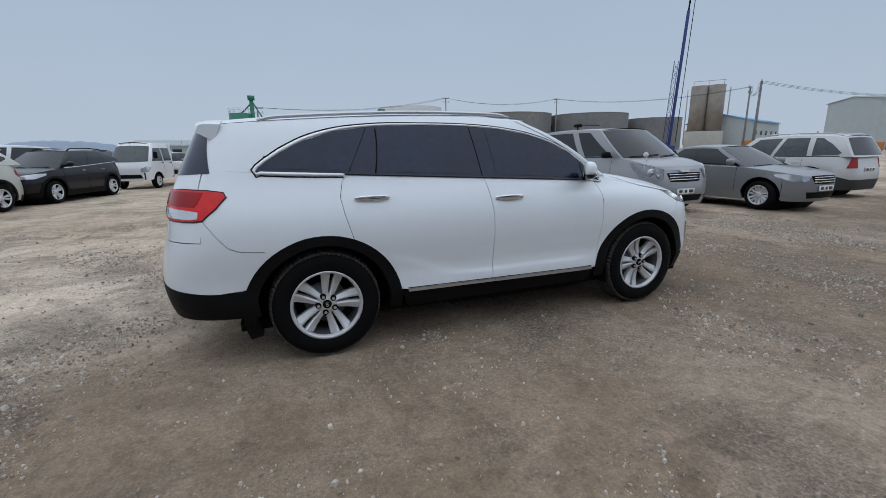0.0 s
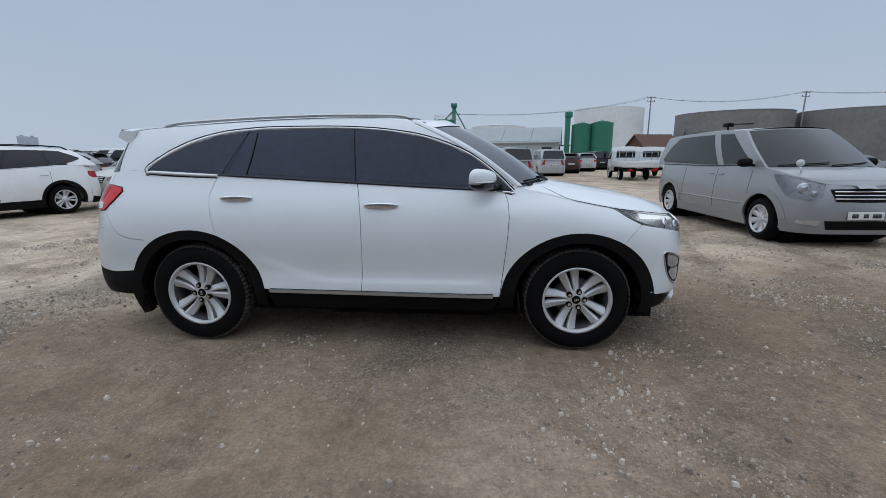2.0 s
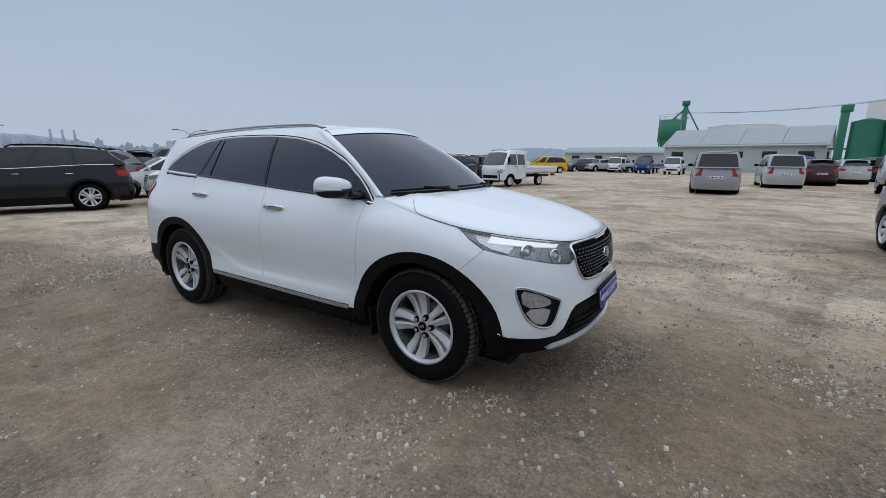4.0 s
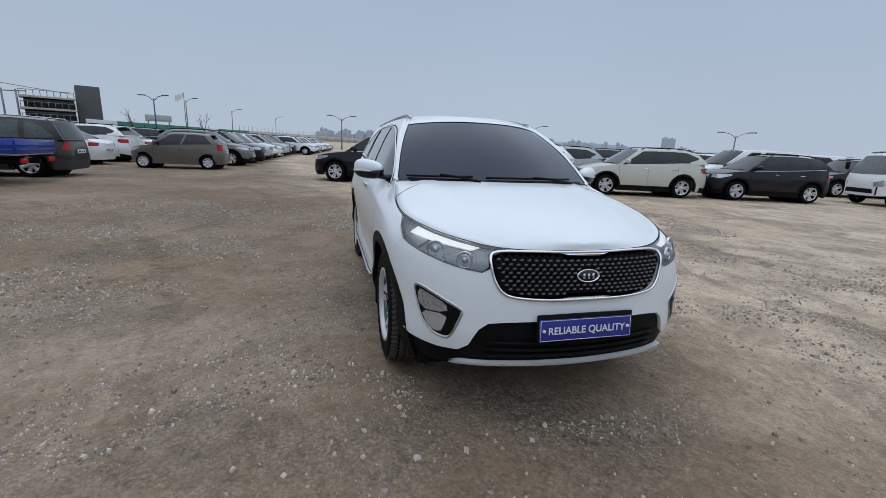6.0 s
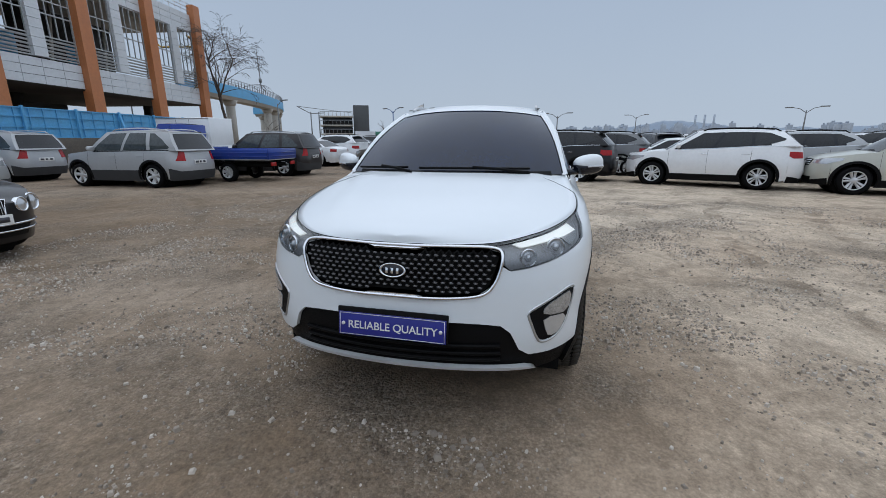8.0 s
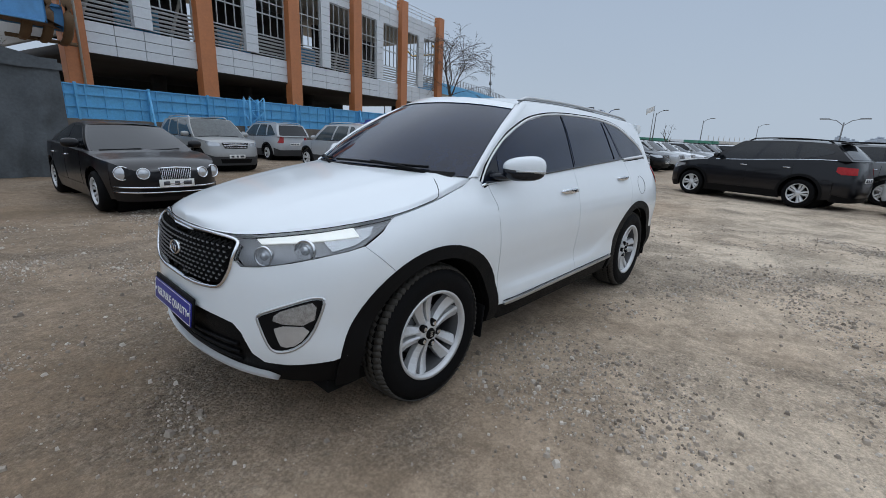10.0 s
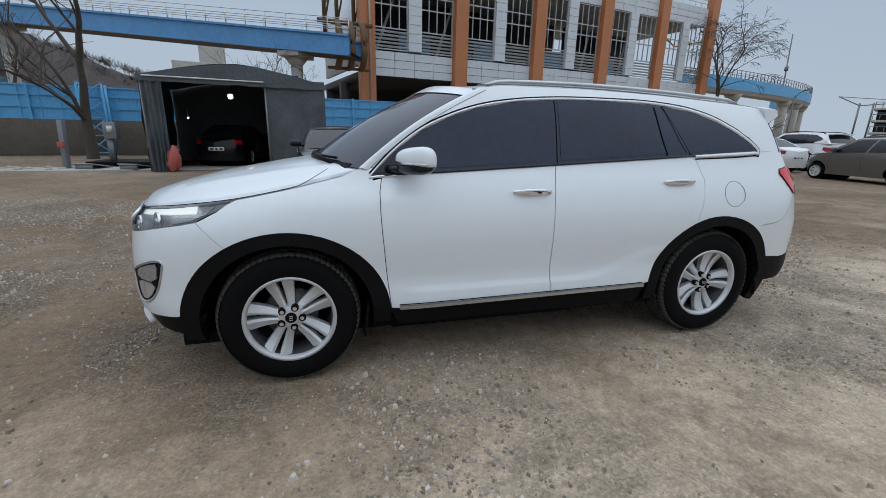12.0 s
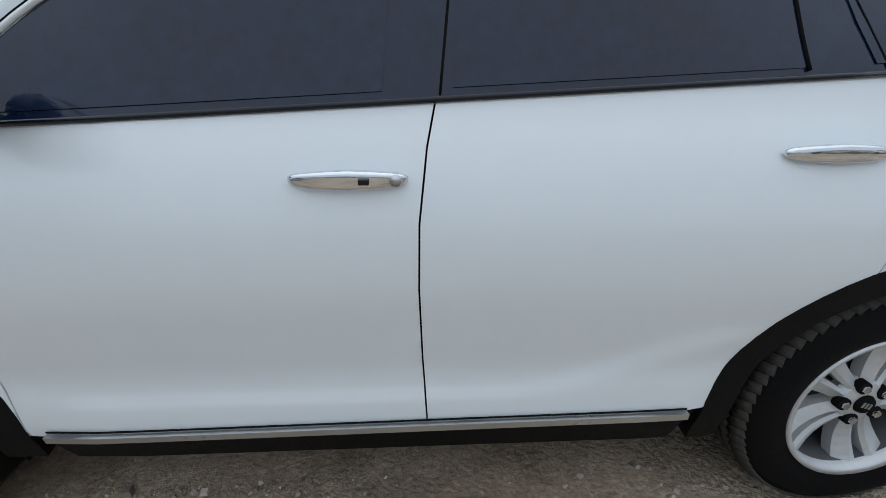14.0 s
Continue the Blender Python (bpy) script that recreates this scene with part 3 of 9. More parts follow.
        # bright band round the windows, widest at the rear corner, and the dark gap outside it
        ring = [(x, tp(x)) for x in np.linspace(0.93, -1.60, 64)] + dlo_top[11:] + [(x, belt(x)) for x in np.linspace(-1.70, -1.21, 12)]

        def outward(d):
            out = []
            for i, (x, z) in enumerate(ring):
                (xa, za), (xb, zb) = ring[max(0, i - 1)], ring[min(len(ring) - 1, i + 1)]
                n = Vector((zb - za, xa - xb)).normalized()
                k = d(x)
                out.append((x + n.x * k, z + n.y * k))
            return out
        wide = ramp([-1.8, -1.6, -1.1, 0.0, 0.6, 0.94], [0.020, 0.024, 0.018, 0.013, 0.013, 0.011])
        bm = bmesh.new()
        edge = outward(wide)
        bars = []
        for (xa, za), (xb, zb) in zip(ring, edge):
            sec = [(xa, za, 0.002), (xa + (xb - xa) * 0.2, za + (zb - za) * 0.2, 0.009), (xa + (xb - xa) * 0.8, za + (zb - za) * 0.8, 0.009), (xb, zb, 0.001)]
            bars.append([bm.verts.new(Vector(S(x, z)) + Vector((0, s * h, h * 0.4))) for x, z, h in sec])
        for A0, B0 in zip(bars, bars[1:]):
            for k in range(3):
                bm.faces.new((A0[k], A0[k + 1], B0[k + 1], B0[k]) if s > 0 else (A0[k], B0[k], B0[k + 1], A0[k + 1]))
        part("window_trim", bm, M_TRIM, car, "bright satin window surround trim")
        bm = bmesh.new()
        tube(bm, [Vector(S(x, z)) + Vector((0, s * 0.002, 0)) for x, z in [(0.80, belt(0.80) - 0.010), (0.90, belt(0.90) - 0.012), (0.945, 1.118)]], 0.009, 6)
        part("mirror_trim", bm, M_CHROME, car)
        bm = bmesh.new()
        tube(bm, [Vector(S(x, z)) + Vector((0, s * 0.002, 0)) for x, z in outward(lambda x: wide(x) + 0.005)], 0.0045, 5)
        part("door_frame_gap", bm, M_VOID, car)
        bm = bmesh.new()
        tube(bm, [Vector(S(x, belt(x) - 0.004)) + Vector((0, s * 0.004, 0)) for x in np.linspace(-1.2, 0.9, 18)], 0.0075, 6)
        part("belt_seal", bm, M_PILLAR, car)
        # sill with its bright strip
        o = path2([(0.86, 0.393), (0.80, 0.282), (-0.82, 0.282), (-0.86, 0.41)], 0.15) + path2([(-0.5, 0.405), (0.5, 0.395)], 0.15)
        part("sill_cladding", sheet(o, S, 0.12, 0.04, off=-0.012, depth=0.03), M_CLAD, car)
        bm = bmesh.new()
        rows = [(0.80 - 1.62 * t, 0.410 + 0.016 * t) for t in np.linspace(0, 1, 14)]
        strip = [(x, z + 0.004) for x, z in rows] + [(x, z - 0.014) for x, z in rows[::-1]]
        part("sill_strip", sheet(strip, S, 0.12, 0.05, off=0.018, depth=0.020, bm=bm), M_SATIN, car, "bright silver sill strip")
        bm = bmesh.new()
        tube(bm, [Vector(S(x, z + 0.009)) + Vector((0, s * 0.004, 0)) for x, z in rows], 0.0025, 5)
        part("sill_gap", bm, M_VOID, car)
        # wheel arch cladding
        for ax, a0, a1 in ((ARCH_F, -12, 186), (ARCH_R, -8, 200)):
            outer = arc2(ax, ARCH_Z, 0.542 if ax > 0 else 0.527, 0.497, a0, a1, 34)
            innr = arc2(ax, ARCH_Z, 0.445, 0.43, a0, a1, 34)
            part("wheel_arch_trim", sheet(outer + innr[::-1], S, 0.06, 0.06, off=0.003, depth=0.05), M_CLAD, car)
        # mud flaps
        for x, hh, zz in ((0.985, 0.20, 0.33), (-1.845, 0.30, 0.40)):
            bm = bmesh.new()
            box(bm, (0.014, 0.18, hh), (x, s * (F.y(x, 0.42) - 0.105), zz), Matrix.Rotation(0.10 if x < 0 else -0.12, 3, "Y"), 0.006)
            part("mud_flap", bm, M_CLAD, car)
        # door handles
        for nm, xc, zc, par in (("front", 0.015, 1.042, fd), ("rear", -1.04, 1.088, rd)):
            cup = [(xc + 0.105 * math.cos(a), zc - 0.004 + 0.042 * math.sin(a)) for a in np.linspace(0, 2 * math.pi, 25)[:-1]]

            def cupsurf(x, z, xc=xc, zc=zc):
                d = ((x - xc) / 0.107) ** 2 + ((z - zc + 0.004) / 0.044) ** 2
                return (x, s * (F.y(x, z) + 0.0015 - 0.020 * max(0, 1 - d)), z)
            part("handle_cup", sheet(cup, cupsurf, 0.02, 0.012, off=0, depth=0.004), M_WHITE, par)
            bm = bmesh.new()
            bmesh.ops.create_uvsphere(bm, u_segments=20, v_segments=12, radius=1)
            for v in bm.verts:
                p = [math.copysign(abs(c) ** 0.6, c) for c in v.co]
                x = xc + 0.124 * p[0]
                v.co = Vector((x, s * (F.y(x, zc) + 0.008 + 0.012 * p[1] + 0.012 * (1 - p[0] ** 4)), zc + 0.021 * p[2] * (1 - 0.25 * abs(p[0]))))
            hd = part("door_handle", bm, M_CHROME, par, "chrome door handle")
            if nm == "front" and s > 0:
                bm = bmesh.new()
                p = Vector((xc - 0.098, s * (F.y(xc, zc) + 0.022), zc))
                rod(bm, p - Vector((0, 0.02, 0)), p + Vector((0, s * 0.008, 0)), 0.013, 0.012, 16)
                part("lock_cylinder", bm, M_SATIN, hd)
                bm = bmesh.new()
                box(bm, (0.022, 0.006, 0.012), (xc - 0.035, s * (F.y(xc, zc) + 0.038), zc), None, 0.002)
                part("handle_button", bm, M_PILLAR, hd)
        # door mirror
        mir = new("door_mirror")
        mir.parent = car
        bm = bmesh.new()
        bmesh.ops.create_uvsphere(bm, u_segments=24, v_segments=14, radius=1)
        low = bmesh.new()
        bmesh.ops.create_uvsphere(low, u_segments=24, v_segments=14, radius=1)
        for b, lo in ((bm, False), (low, True)):
            for v in b.verts:
                p = v.co.copy()
                sx, sy, sz = 0.062, 0.126, 0.072
                q = Vector([math.copysign(abs(c) ** 0.72, c) for c in p])
                q = Vector((q.x * sx * (1 if q.x > 0 else 0.6), q.y * sy, q.z * sz))
                q.z *= 1 - 0.20 * (-s * q.y / sy) * (1 if q.z > 0 else -0.4)
                edge = -0.012 + 0.012 * (-s * q.y / sy)
                if lo:
                    q *= 0.985
                    q.z = min(q.z, edge + 0.002)
                else:
                    q.z = max(q.z, edge)
                c, d = math.cos(0.66), -s * math.sin(0.66)
                q = Vector((q.x * c + s * q.y * -abs(d) * 1.0, q.y * c + q.x * s * abs(d), q.z))
                v.co = q + Vector((0.712, s * 0.945, 1.217))
        part("mirror_cap", bm, M_WHITE, mir)
        part("mirror_base", low, M_PILLAR, mir, "black lower half of the door mirror")
        bm = bmesh.new()
        tube(bm, [(0.84, s * 0.79, 1.165), (0.80, s * 0.83, 1.168), (0.765, s * 0.875, 1.17)], 0.030, 8, flat=0.022)
        part("mirror_arm", bm, M_PILLAR, mir)
        bm = bmesh.new()
        tube(bm, [(0.712 - 0.613 * u + 0.790 * w_, s * (0.945 + 0.790 * u + 0.613 * w_), 1.206) for u, w_ in [(-0.05 + 0.165 * t, 0.0625 * (1 - abs((-0.05 + 0.165 * t) / 0.128) ** 2.8) ** 0.36) for t in np.linspace(0, 1, 12)]], 0.0055, 6)
        part("turn_signal", bm, M_LENS, mir, "clear turn signal strip")
        bm = bmesh.new()
        box(bm, (0.006, 0.165, 0.082), (0.680, s * 0.920, 1.217), Matrix.Rotation(s * 0.66, 3, "Z"), 0.002)
        part("mirror_glass", bm, M_CHROME, mir, "mirror glass")
        bm = bmesh.new()
        tri = [(0.925, belt(0.925) + 0.004), (0.80, 1.245), (0.755, 1.27), (0.765, belt(0.765) + 0.004)]
        part("mirror_triangle", sheet(tri, S, 0.05, 0.05, off=0.007, depth=0.005, bm=bm), M_PILLAR, mir)
        # roof rail
        bm = bmesh.new()
        rail = []
        for t in np.linspace(0, 1, 26):
            x = 0.20 - 1.92 * t
            k = min(1, t / 0.06, (1 - t) / 0.06)
            rail.append((x, s * (F.y(x, F.re(x)) - 0.045), F.re(x) + 0.012 + 0.022 * math.sin(k * math.pi / 2)))
        tube(bm, rail, 0.013, 8, flat=0.013)
        rl = part("roof_rail", bm, M_SATIN, car, "satin silver roof rail")
        bm = bmesh.new()
        tube(bm, [(0.26 - 2.2 * t, s * (F.y(0.26 - 2.2 * t, F.re(0.26 - 2.2 * t)) * 0.955), F.re(0.26 - 2.2 * t) + 0.006 + 0.010 * (1 - t)) for t in np.linspace(0, 1, 20)], 0.004, 5)
        part("roof_ditch_strip", bm, M_SEAM, car)

        # ---- head lamp ----
        A = lambda pts: [F.fx(p[1], p[2], s) if p[0] == "x" else F.fy(s * p[1], p[2]) for p in pts]
        lamp = new("head_lamp")
        lamp.parent = car
        top = [F.fx(x, F.ze(x) - 0.003, s) for x in np.linspace(1.605, 2.17, 14)]
        low = A([("y", 0.500, 0.905), ("y", 0.505, 0.85), ("y", 0.535, 0.822), ("y", 0.62, 0.832), ("y", 0.70, 0.850), ("y", 0.81, 0.885), ("x", 1.87, 0.898), ("x", 1.805, 0.914), ("x", 1.70, 0.966)])
        o = top + low
        surf = F.front
        part("lamp_housing", sheet(o, surf, 0.05, 0.03, off=-0.020, depth=0.0), M_LAMPBLACK, lamp, "dark head lamp housing behind a clear lens")
        cover = part("lamp_cover", sheet(o, surf, 0.04, 0.025, off=0.002, depth=0.020), M_CLEAR, lamp, "clear head lamp cover")
        cover.visible_shadow = False
        for yy, zz, rr in ((0.615, 0.872, 0.038), (0.735, 0.900, 0.042)):
            p = Vector(F.front(*F.fy(s * yy, zz)))
            n = Vector((0.82, s * 0.45, 0.12)).normalized()
            q = Vector((0, 1, 0)).rotation_difference(n).to_matrix().to_4x4()
            bm = bmesh.new()
            lathe(bm, [(rr * 1.12, -0.012), (rr * 1.08, 0.001), (rr * 0.92, -0.003), (rr * 0.88, -0.015)], 28)
            bmesh.ops.transform(bm, matrix=Matrix.Translation(p - n * 0.012) @ q, verts=bm.verts)
            part("projector_ring", bm, M_CHROME, lamp)
            bm = bmesh.new()
            lathe(bm, [(0.0001, 0.006), (rr * 0.35, 0.004), (rr * 0.5, -0.004), (rr * 0.55, -0.012), (rr * 0.92, -0.006)], 24)
            bmesh.ops.transform(bm, matrix=Matrix.Translation(p - n * 0.012) @ q, verts=bm.verts)
            part("projector_lens", bm, M_LENS, lamp)
        refl = A([("x", 1.715, 0.992), ("x", 1.84, 0.972), ("x", 1.935, 0.945), ("x", 1.925, 0.900), ("x", 1.83, 0.922), ("x", 1.755, 0.955)])
        part("reflector", sheet(refl, surf, 0.06, 0.03, off=-0.012, depth=0.004), M_LENS, lamp, "bright reflector bowl")
        led = [F.fx(x, F.ze(x) - 0.008, s) for x in np.linspace(1.80, 2.12, 12)] + [F.fx(x, F.ze(x) - 0.040 + 0.018 * (x - 1.80) / 0.32, s) for x in np.linspace(2.12, 1.80, 12)]
        part("daytime_light", sheet(led, surf, 0.06, 0.03, off=-0.007, depth=0.006), M_LED, lamp, "lit white daytime running light")
        bm = bmesh.new()
        tube(bm, [surf(a, z) for a, z in o[11:] + o[:1]], 0.002, 5)
        part("lamp_seal", bm, M_SEAM, lamp)
        # ---- fog lamp in its bright bezel ----
        fog = new("fog_lamp")
        fog.parent = car
        o = A([("y", 0.826, 0.700), ("y", 0.818, 0.714), ("y", 0.79, 0.712), ("y", 0.72, 0.678), ("y", 0.645, 0.641), ("y", 0.622, 0.624), ("y", 0.620, 0.606), ("y", 0.641, 0.55), ("y", 0.664, 0.486), ("y", 0.682, 0.466), ("y", 0.715, 0.466), ("y", 0.760, 0.488), ("y", 0.796, 0.545), ("y", 0.818, 0.64)])
        o = rounded(o, 1)
        part("fog_recess", sheet(inset(o, 0.010), surf, 0.05, 0.03, off=0.003, depth=0.01), M_CLAD, fog)
        bm = bmesh.new()
        tube(bm, [Vector(surf(a, z)) for a, z in o], 0.0065, 6, closed=True)
        part("fog_bezel", bm, M_SATIN, fog, "satin silver fog lamp bezel")
        o = rounded(A([("y", 0.810, 0.698), ("y", 0.760, 0.680), ("y", 0.690, 0.645), ("y", 0.682, 0.600), ("y", 0.800, 0.594)]), 1)
        part("fog_lens", sheet(o, surf, 0.04, 0.02, off=0.008, depth=0.006), M_FOGLENS, fog, "clear fog lamp lens")
        o = rounded(A([("y", 0.798, 0.586), ("y", 0.684, 0.592), ("y", 0.698, 0.530), ("y", 0.712, 0.490), ("y", 0.765, 0.506)]), 1)
        part("lower_fog_lens", sheet(o, surf, 0.04, 0.02, off=0.007, depth=0.005), M_LENS, fog, "bright reflector under the fog lens")
        # ---- tail lamp ----
        tl = new("tail_lamp")
        tl.parent = car
        R = lambda pts: [F.rx(p[1], p[2], s) if p[0] == "x" else F.ry(s * p[1], p[2]) for p in pts]
        o = R([("x", -1.938, 1.132), ("x", -1.95, 1.156), ("x", -2.05, 1.170), ("y", 0.66, 1.176), ("y", 0.42, 1.16), ("y", 0.42, 1.05), ("y", 0.64, 0.994), ("x", -2.13, 0.992), ("x", -2.078, 1.0), ("x", -1.995, 1.07)])
        part("lamp_seat", sheet(inset(o, -0.008), F.rear, 0.05, 0.03, off=0.004, depth=0.012), M_PILLAR, tl, "black tail lamp edge")
        part("red_lens", sheet(o, F.rear, 0.05, 0.03, off=0.008, depth=0.012), M_RED, tl, "red tail lamp lens")
        o = R([("x", -2.095, 1.045), ("x", -2.16, 1.055), ("y", 0.66, 1.065), ("y", 0.50, 1.065), ("y", 0.52, 1.04), ("y", 0.64, 1.008), ("x", -2.14, 1.002), ("x", -2.10, 1.008)])
        part("clear_lens", sheet(o, F.rear, 0.05, 0.03, off=0.0105, depth=0.003), M_LENS, tl, "clear reversing lens")
        o = R([("x", -2.06, 1.158), ("y", 0.66, 1.166), ("y", 0.44, 1.15), ("y", 0.44, 1.083), ("x", -2.12, 1.073), ("x", -2.10, 1.09)])
        part("inner_lens", sheet(o, F.rear, 0.05, 0.03, off=0.0102, depth=0.003), M_DKRED, tl, "darker red inner lens")
    # ---- bonnet ----
    a_end = F.fx(0.96, F.ze(0.96))[0]
    bm = bmesh.new()
    cols = [a_end * (i / 40) ** 1.1 for i in range(41)]
    ks = np.linspace(-1.0, 1.0, 33)
    grid = [[bm.verts.new(F.hood(a, k)) for k in ks] for a in cols]
    for A0, B0 in zip(grid, grid[1:]):
        for i in range(len(ks) - 1):
            bm.faces.new((A0[i], A0[i + 1], B0[i + 1], B0[i]))
    for i in (0, len(ks) - 1):
        rim = [bm.verts.new(Vector((row[i].co.x - 0.003, row[i].co.y * 0.996, row[i].co.z - 0.013))) for row in grid]
        for j in range(len(grid) - 1):
            bm.faces.new((grid[j][i], grid[j + 1][i], rim[j + 1], rim[j]))
    # soft power lines pressed into the bonnet
    for v in bm.verts:
        d = abs(abs(v.co.y) - (0.40 + 0.20 * (2.2 - v.co.x) / 1.2))
        v.co.z += 0.007 * math.exp(-(d / 0.05) ** 2) * min(1, max(0, (2.15 - v.co.x) / 0.4))
    part("bonnet", bm, M_WHITE, car)
    bm = bmesh.new()
    turn = lambda a: 1 - 0.34 * max(0, (1.33 - F.hood(a, 1)[0]) / 0.24) ** 1.5
    edge = [F.hood(a, -turn(a)) for a in cols[::-1] if F.hood(a, 1)[0] > 1.085] + [F.hood(a, turn(a)) for a in cols[1:] if F.hood(a, 1)[0] > 1.085]
    tube(bm, [(p[0], p[1], p[2] + 0.0003) for p in edge], 0.0020, 5)
    part("bonnet_gap", bm, M_VOID, car)
    # cowl, windscreen, wipers
    part("cowl", sheet([(-0.9, -0.04), (0.9, -0.04), (0.9, 0.02), (-0.9, 0.02)], F.screen, 0.08, 0.02, off=0.004, depth=0), M_CLAD, car)
    ws = part("windscreen", sheet([(-1, -0.01), (1, -0.01), (1, 0.925), (0.5, 0.910), (0, 0.905), (-0.5, 0.910), (-1, 0.925)], F.screen, 0.08, 0.08, off=0.0, depth=0), M_GLASS, car)
    for k in (-1, 1):
        bm = bmesh.new()
        tube(bm, [F.screen(k, t) for t in np.linspace(0, 0.925, 12)], 0.005, 6, flat=0.004)
        part("windscreen_seal", bm, M_CLAD, ws)
    for pts, piv in (((-0.93, -0.36), -0.30), ((-0.24, 0.72), 0.72)):
        wp = new("wiper")
        wp.parent = car
        bm = bmesh.new()
        tube(bm, [Vector(F.screen(k, 0.038 - 0.014 * abs(k) + 0.0012 * i)) + Vector((0.010, 0, 0.013)) for i, k in enumerate(np.linspace(pts[0], pts[1], 8))], 0.008, 5)
        part("wiper_blade", bm, M_CLAD, wp)
        bm = bmesh.new()
        k = (pts[0] + pts[1]) / 2
        tube(bm, [Vector(F.screen(k, 0.036)) + Vector((0.014, 0, 0.022)), Vector(F.screen((k + piv) / 2, 0.020)) + Vector((0.018, 0, 0.020)), Vector(F.screen(piv, -0.005)) + Vector((0.014, 0, 0.008))], 0.010, 6)
        part("wiper_arm", bm, M_CLAD, wp)
    # roof
    bm = bmesh.new()
    xs, ks = np.linspace(0.44, -2.10, 40), np.linspace(-1, 1, 27)
    grid = []
    for i, x in enumerate(xs):
        w = max(0.0, 1 - i / 9)
        w = w * w * (3 - 2 * w)
        row = []
        for k in ks:
            p, q = Vector(F.roof(x, k)), Vector(F.screen(k, 1.0))
            row.append(bm.verts.new(Vector((p.x - 0.16 * k * k * w, p.y + (k * 0.560 - p.y) * w, p.z + (q.z + 0.003 - p.z) * w))))
        grid.append(row)
    grid.insert(0, [bm.verts.new(Vector(F.screen(k, 0.885 + 0.02 * k * k)) + Vector((0.003, 0, 0.004))) for k in ks])
    for A0, B0 in zip(grid, grid[1:]):
        for i in range(len(ks) - 1):
            bm.faces.new((A0[i], A0[i + 1], B0[i + 1], B0[i]))
    part("roof", bm, M_WHITE, car)
    # spoiler
    bm = bmesh.new()
    rows = []
    for k in np.linspace(-1, 1, 23):
        kk = abs(k)
        y = k * 0.628
        pull = 0.03 + 0.055 * kk**2.6
        top = F.rc(-1.98) - (F.rc(-1.98) - F.re(-1.98)) * kk**2.8
        tip = 1.607 - 0.042 * kk**3
        thin = 1 - 0.2 * kk**4
        sec = [(-1.94, top + 0.004), (-2.04, top * 0.45 + tip * 0.55 + 0.010), (-2.145 + pull, tip + 0.006), (-2.158 + pull, tip - 0.006), (-2.150 + pull, tip - 0.010), (-2.085, tip - 0.010 - 0.030 * thin), (-1.98, tip - 0.12 * thin)]
        rows.append([bm.verts.new((x, y, z)) for x, z in sec])
    for A0, B0 in zip(rows, rows[1:]):
        for i in range(7):
            bm.faces.new((A0[i], A0[(i + 1) % 7], B0[(i + 1) % 7], B0[i]))
    bm.faces.new(rows[0])
    bm.faces.new(rows[-1][::-1])
    part("spoiler", bm, M_WHITE, car, smooth=False)
    # ---- nose ----
    bump = []
    half = [F.fy(0, 0.695), F.fy(0.12, 0.693), F.fy(0.28, 0.696), F.fy(0.40, 0.712), F.fy(0.455, 0.75), F.fy(0.490, 0.82), F.fy(0.500, 0.84), F.fy(0.535, 0.819), F.fy(0.62, 0.829), F.fy(0.70, 0.847), F.fy(0.81, 0.882), F.fx(1.87, 0.895)] + [F.fx(x, z) for x, z in path2([(1.80, 0.911), (1.663, 0.776)], 0.025)[:-1]]
    half += [F.fx(x, z) for x, z in arc2(ARCH_F, ARCH_Z, 0.515, 0.485, 58, 8, 12)]
    half += [F.fx(1.95, 0.415), F.fy(0.72, 0.402), F.fy(0.63, 0.405), F.fy(0.585, 0.44), F.fy(0.545, 0.53), F.fy(0.50, 0.567), F.fy(0.40, 0.578), F.fy(0.26, 0.583), F.fy(0.12, 0.585)]
    o = half + [F.fy(0, 0.585)] + [(-a, z) for a, z in half[1:][::-1]]
    part("front_bumper", sheet(o, F.front, 0.045, 0.03, off=0.0, depth=0.02), M_WHITE, car)
    o = [F.fx(1.80, 0.43), F.fy(0.66, 0.43), F.fy(0.6, 0.62), F.fy(0.0, 0.62)]
    o += [(-a, z) for a, z in o[:-1][::-1]]
    o += [F.fx(1.86, 0.275, -1), F.fy(-0.6, 0.29), F.fy(-0.3, 0.302), F.fy(0, 0.305), F.fy(0.3, 0.302), F.fy(0.6, 0.29), F.fx(1.86, 0.275)]
    part("lower_bumper", sheet(o, F.front, 0.06, 0.04, off=-0.018, depth=0.03), M_CLAD, car, "black plastic lower bumper")
    for i, z in enumerate((0.46, 0.42, 0.385)):
        bm = bmesh.new()
        tube(bm, [Vector(F.front(*F.fy(y, z))) - Vector((0.012, 0, 0)) for y in np.linspace(-0.5, 0.5, 15)], 0.010, 6)
        part("lower_grille_bar", bm, M_CLAD, car)
    lip = [F.fy(y, 0.354 - 0.012 * (abs(y) / 0.62) ** 3) for y in np.linspace(-0.62, 0.62, 25)] + [F.fy(y, 0.338 - 0.012 * (abs(y) / 0.62) ** 3) for y in np.linspace(0.66, -0.66, 25)]
    part("skid_lip", sheet(lip, F.front, 0.06, 0.03, off=0.014, depth=0.025), M_SILVER, car, "silver skid lip")
    # grille
    gr = new("grille")
    gr.parent = car
    gh = [(0.0, 0.897), (0.10, 0.898), (0.15, 0.915), (0.30, 0.916), (0.44, 0.912), (0.483, 0.895), (0.478, 0.85), (0.452, 0.765), (0.42, 0.728), (0.30, 0.710), (0.17, 0.706), (0.12, 0.722), (0.0, 0.724)]
    go = [F.fy(y, z) for y, z in gh] + [F.fy(-y, z) for y, z in gh[1:-1][::-1]]
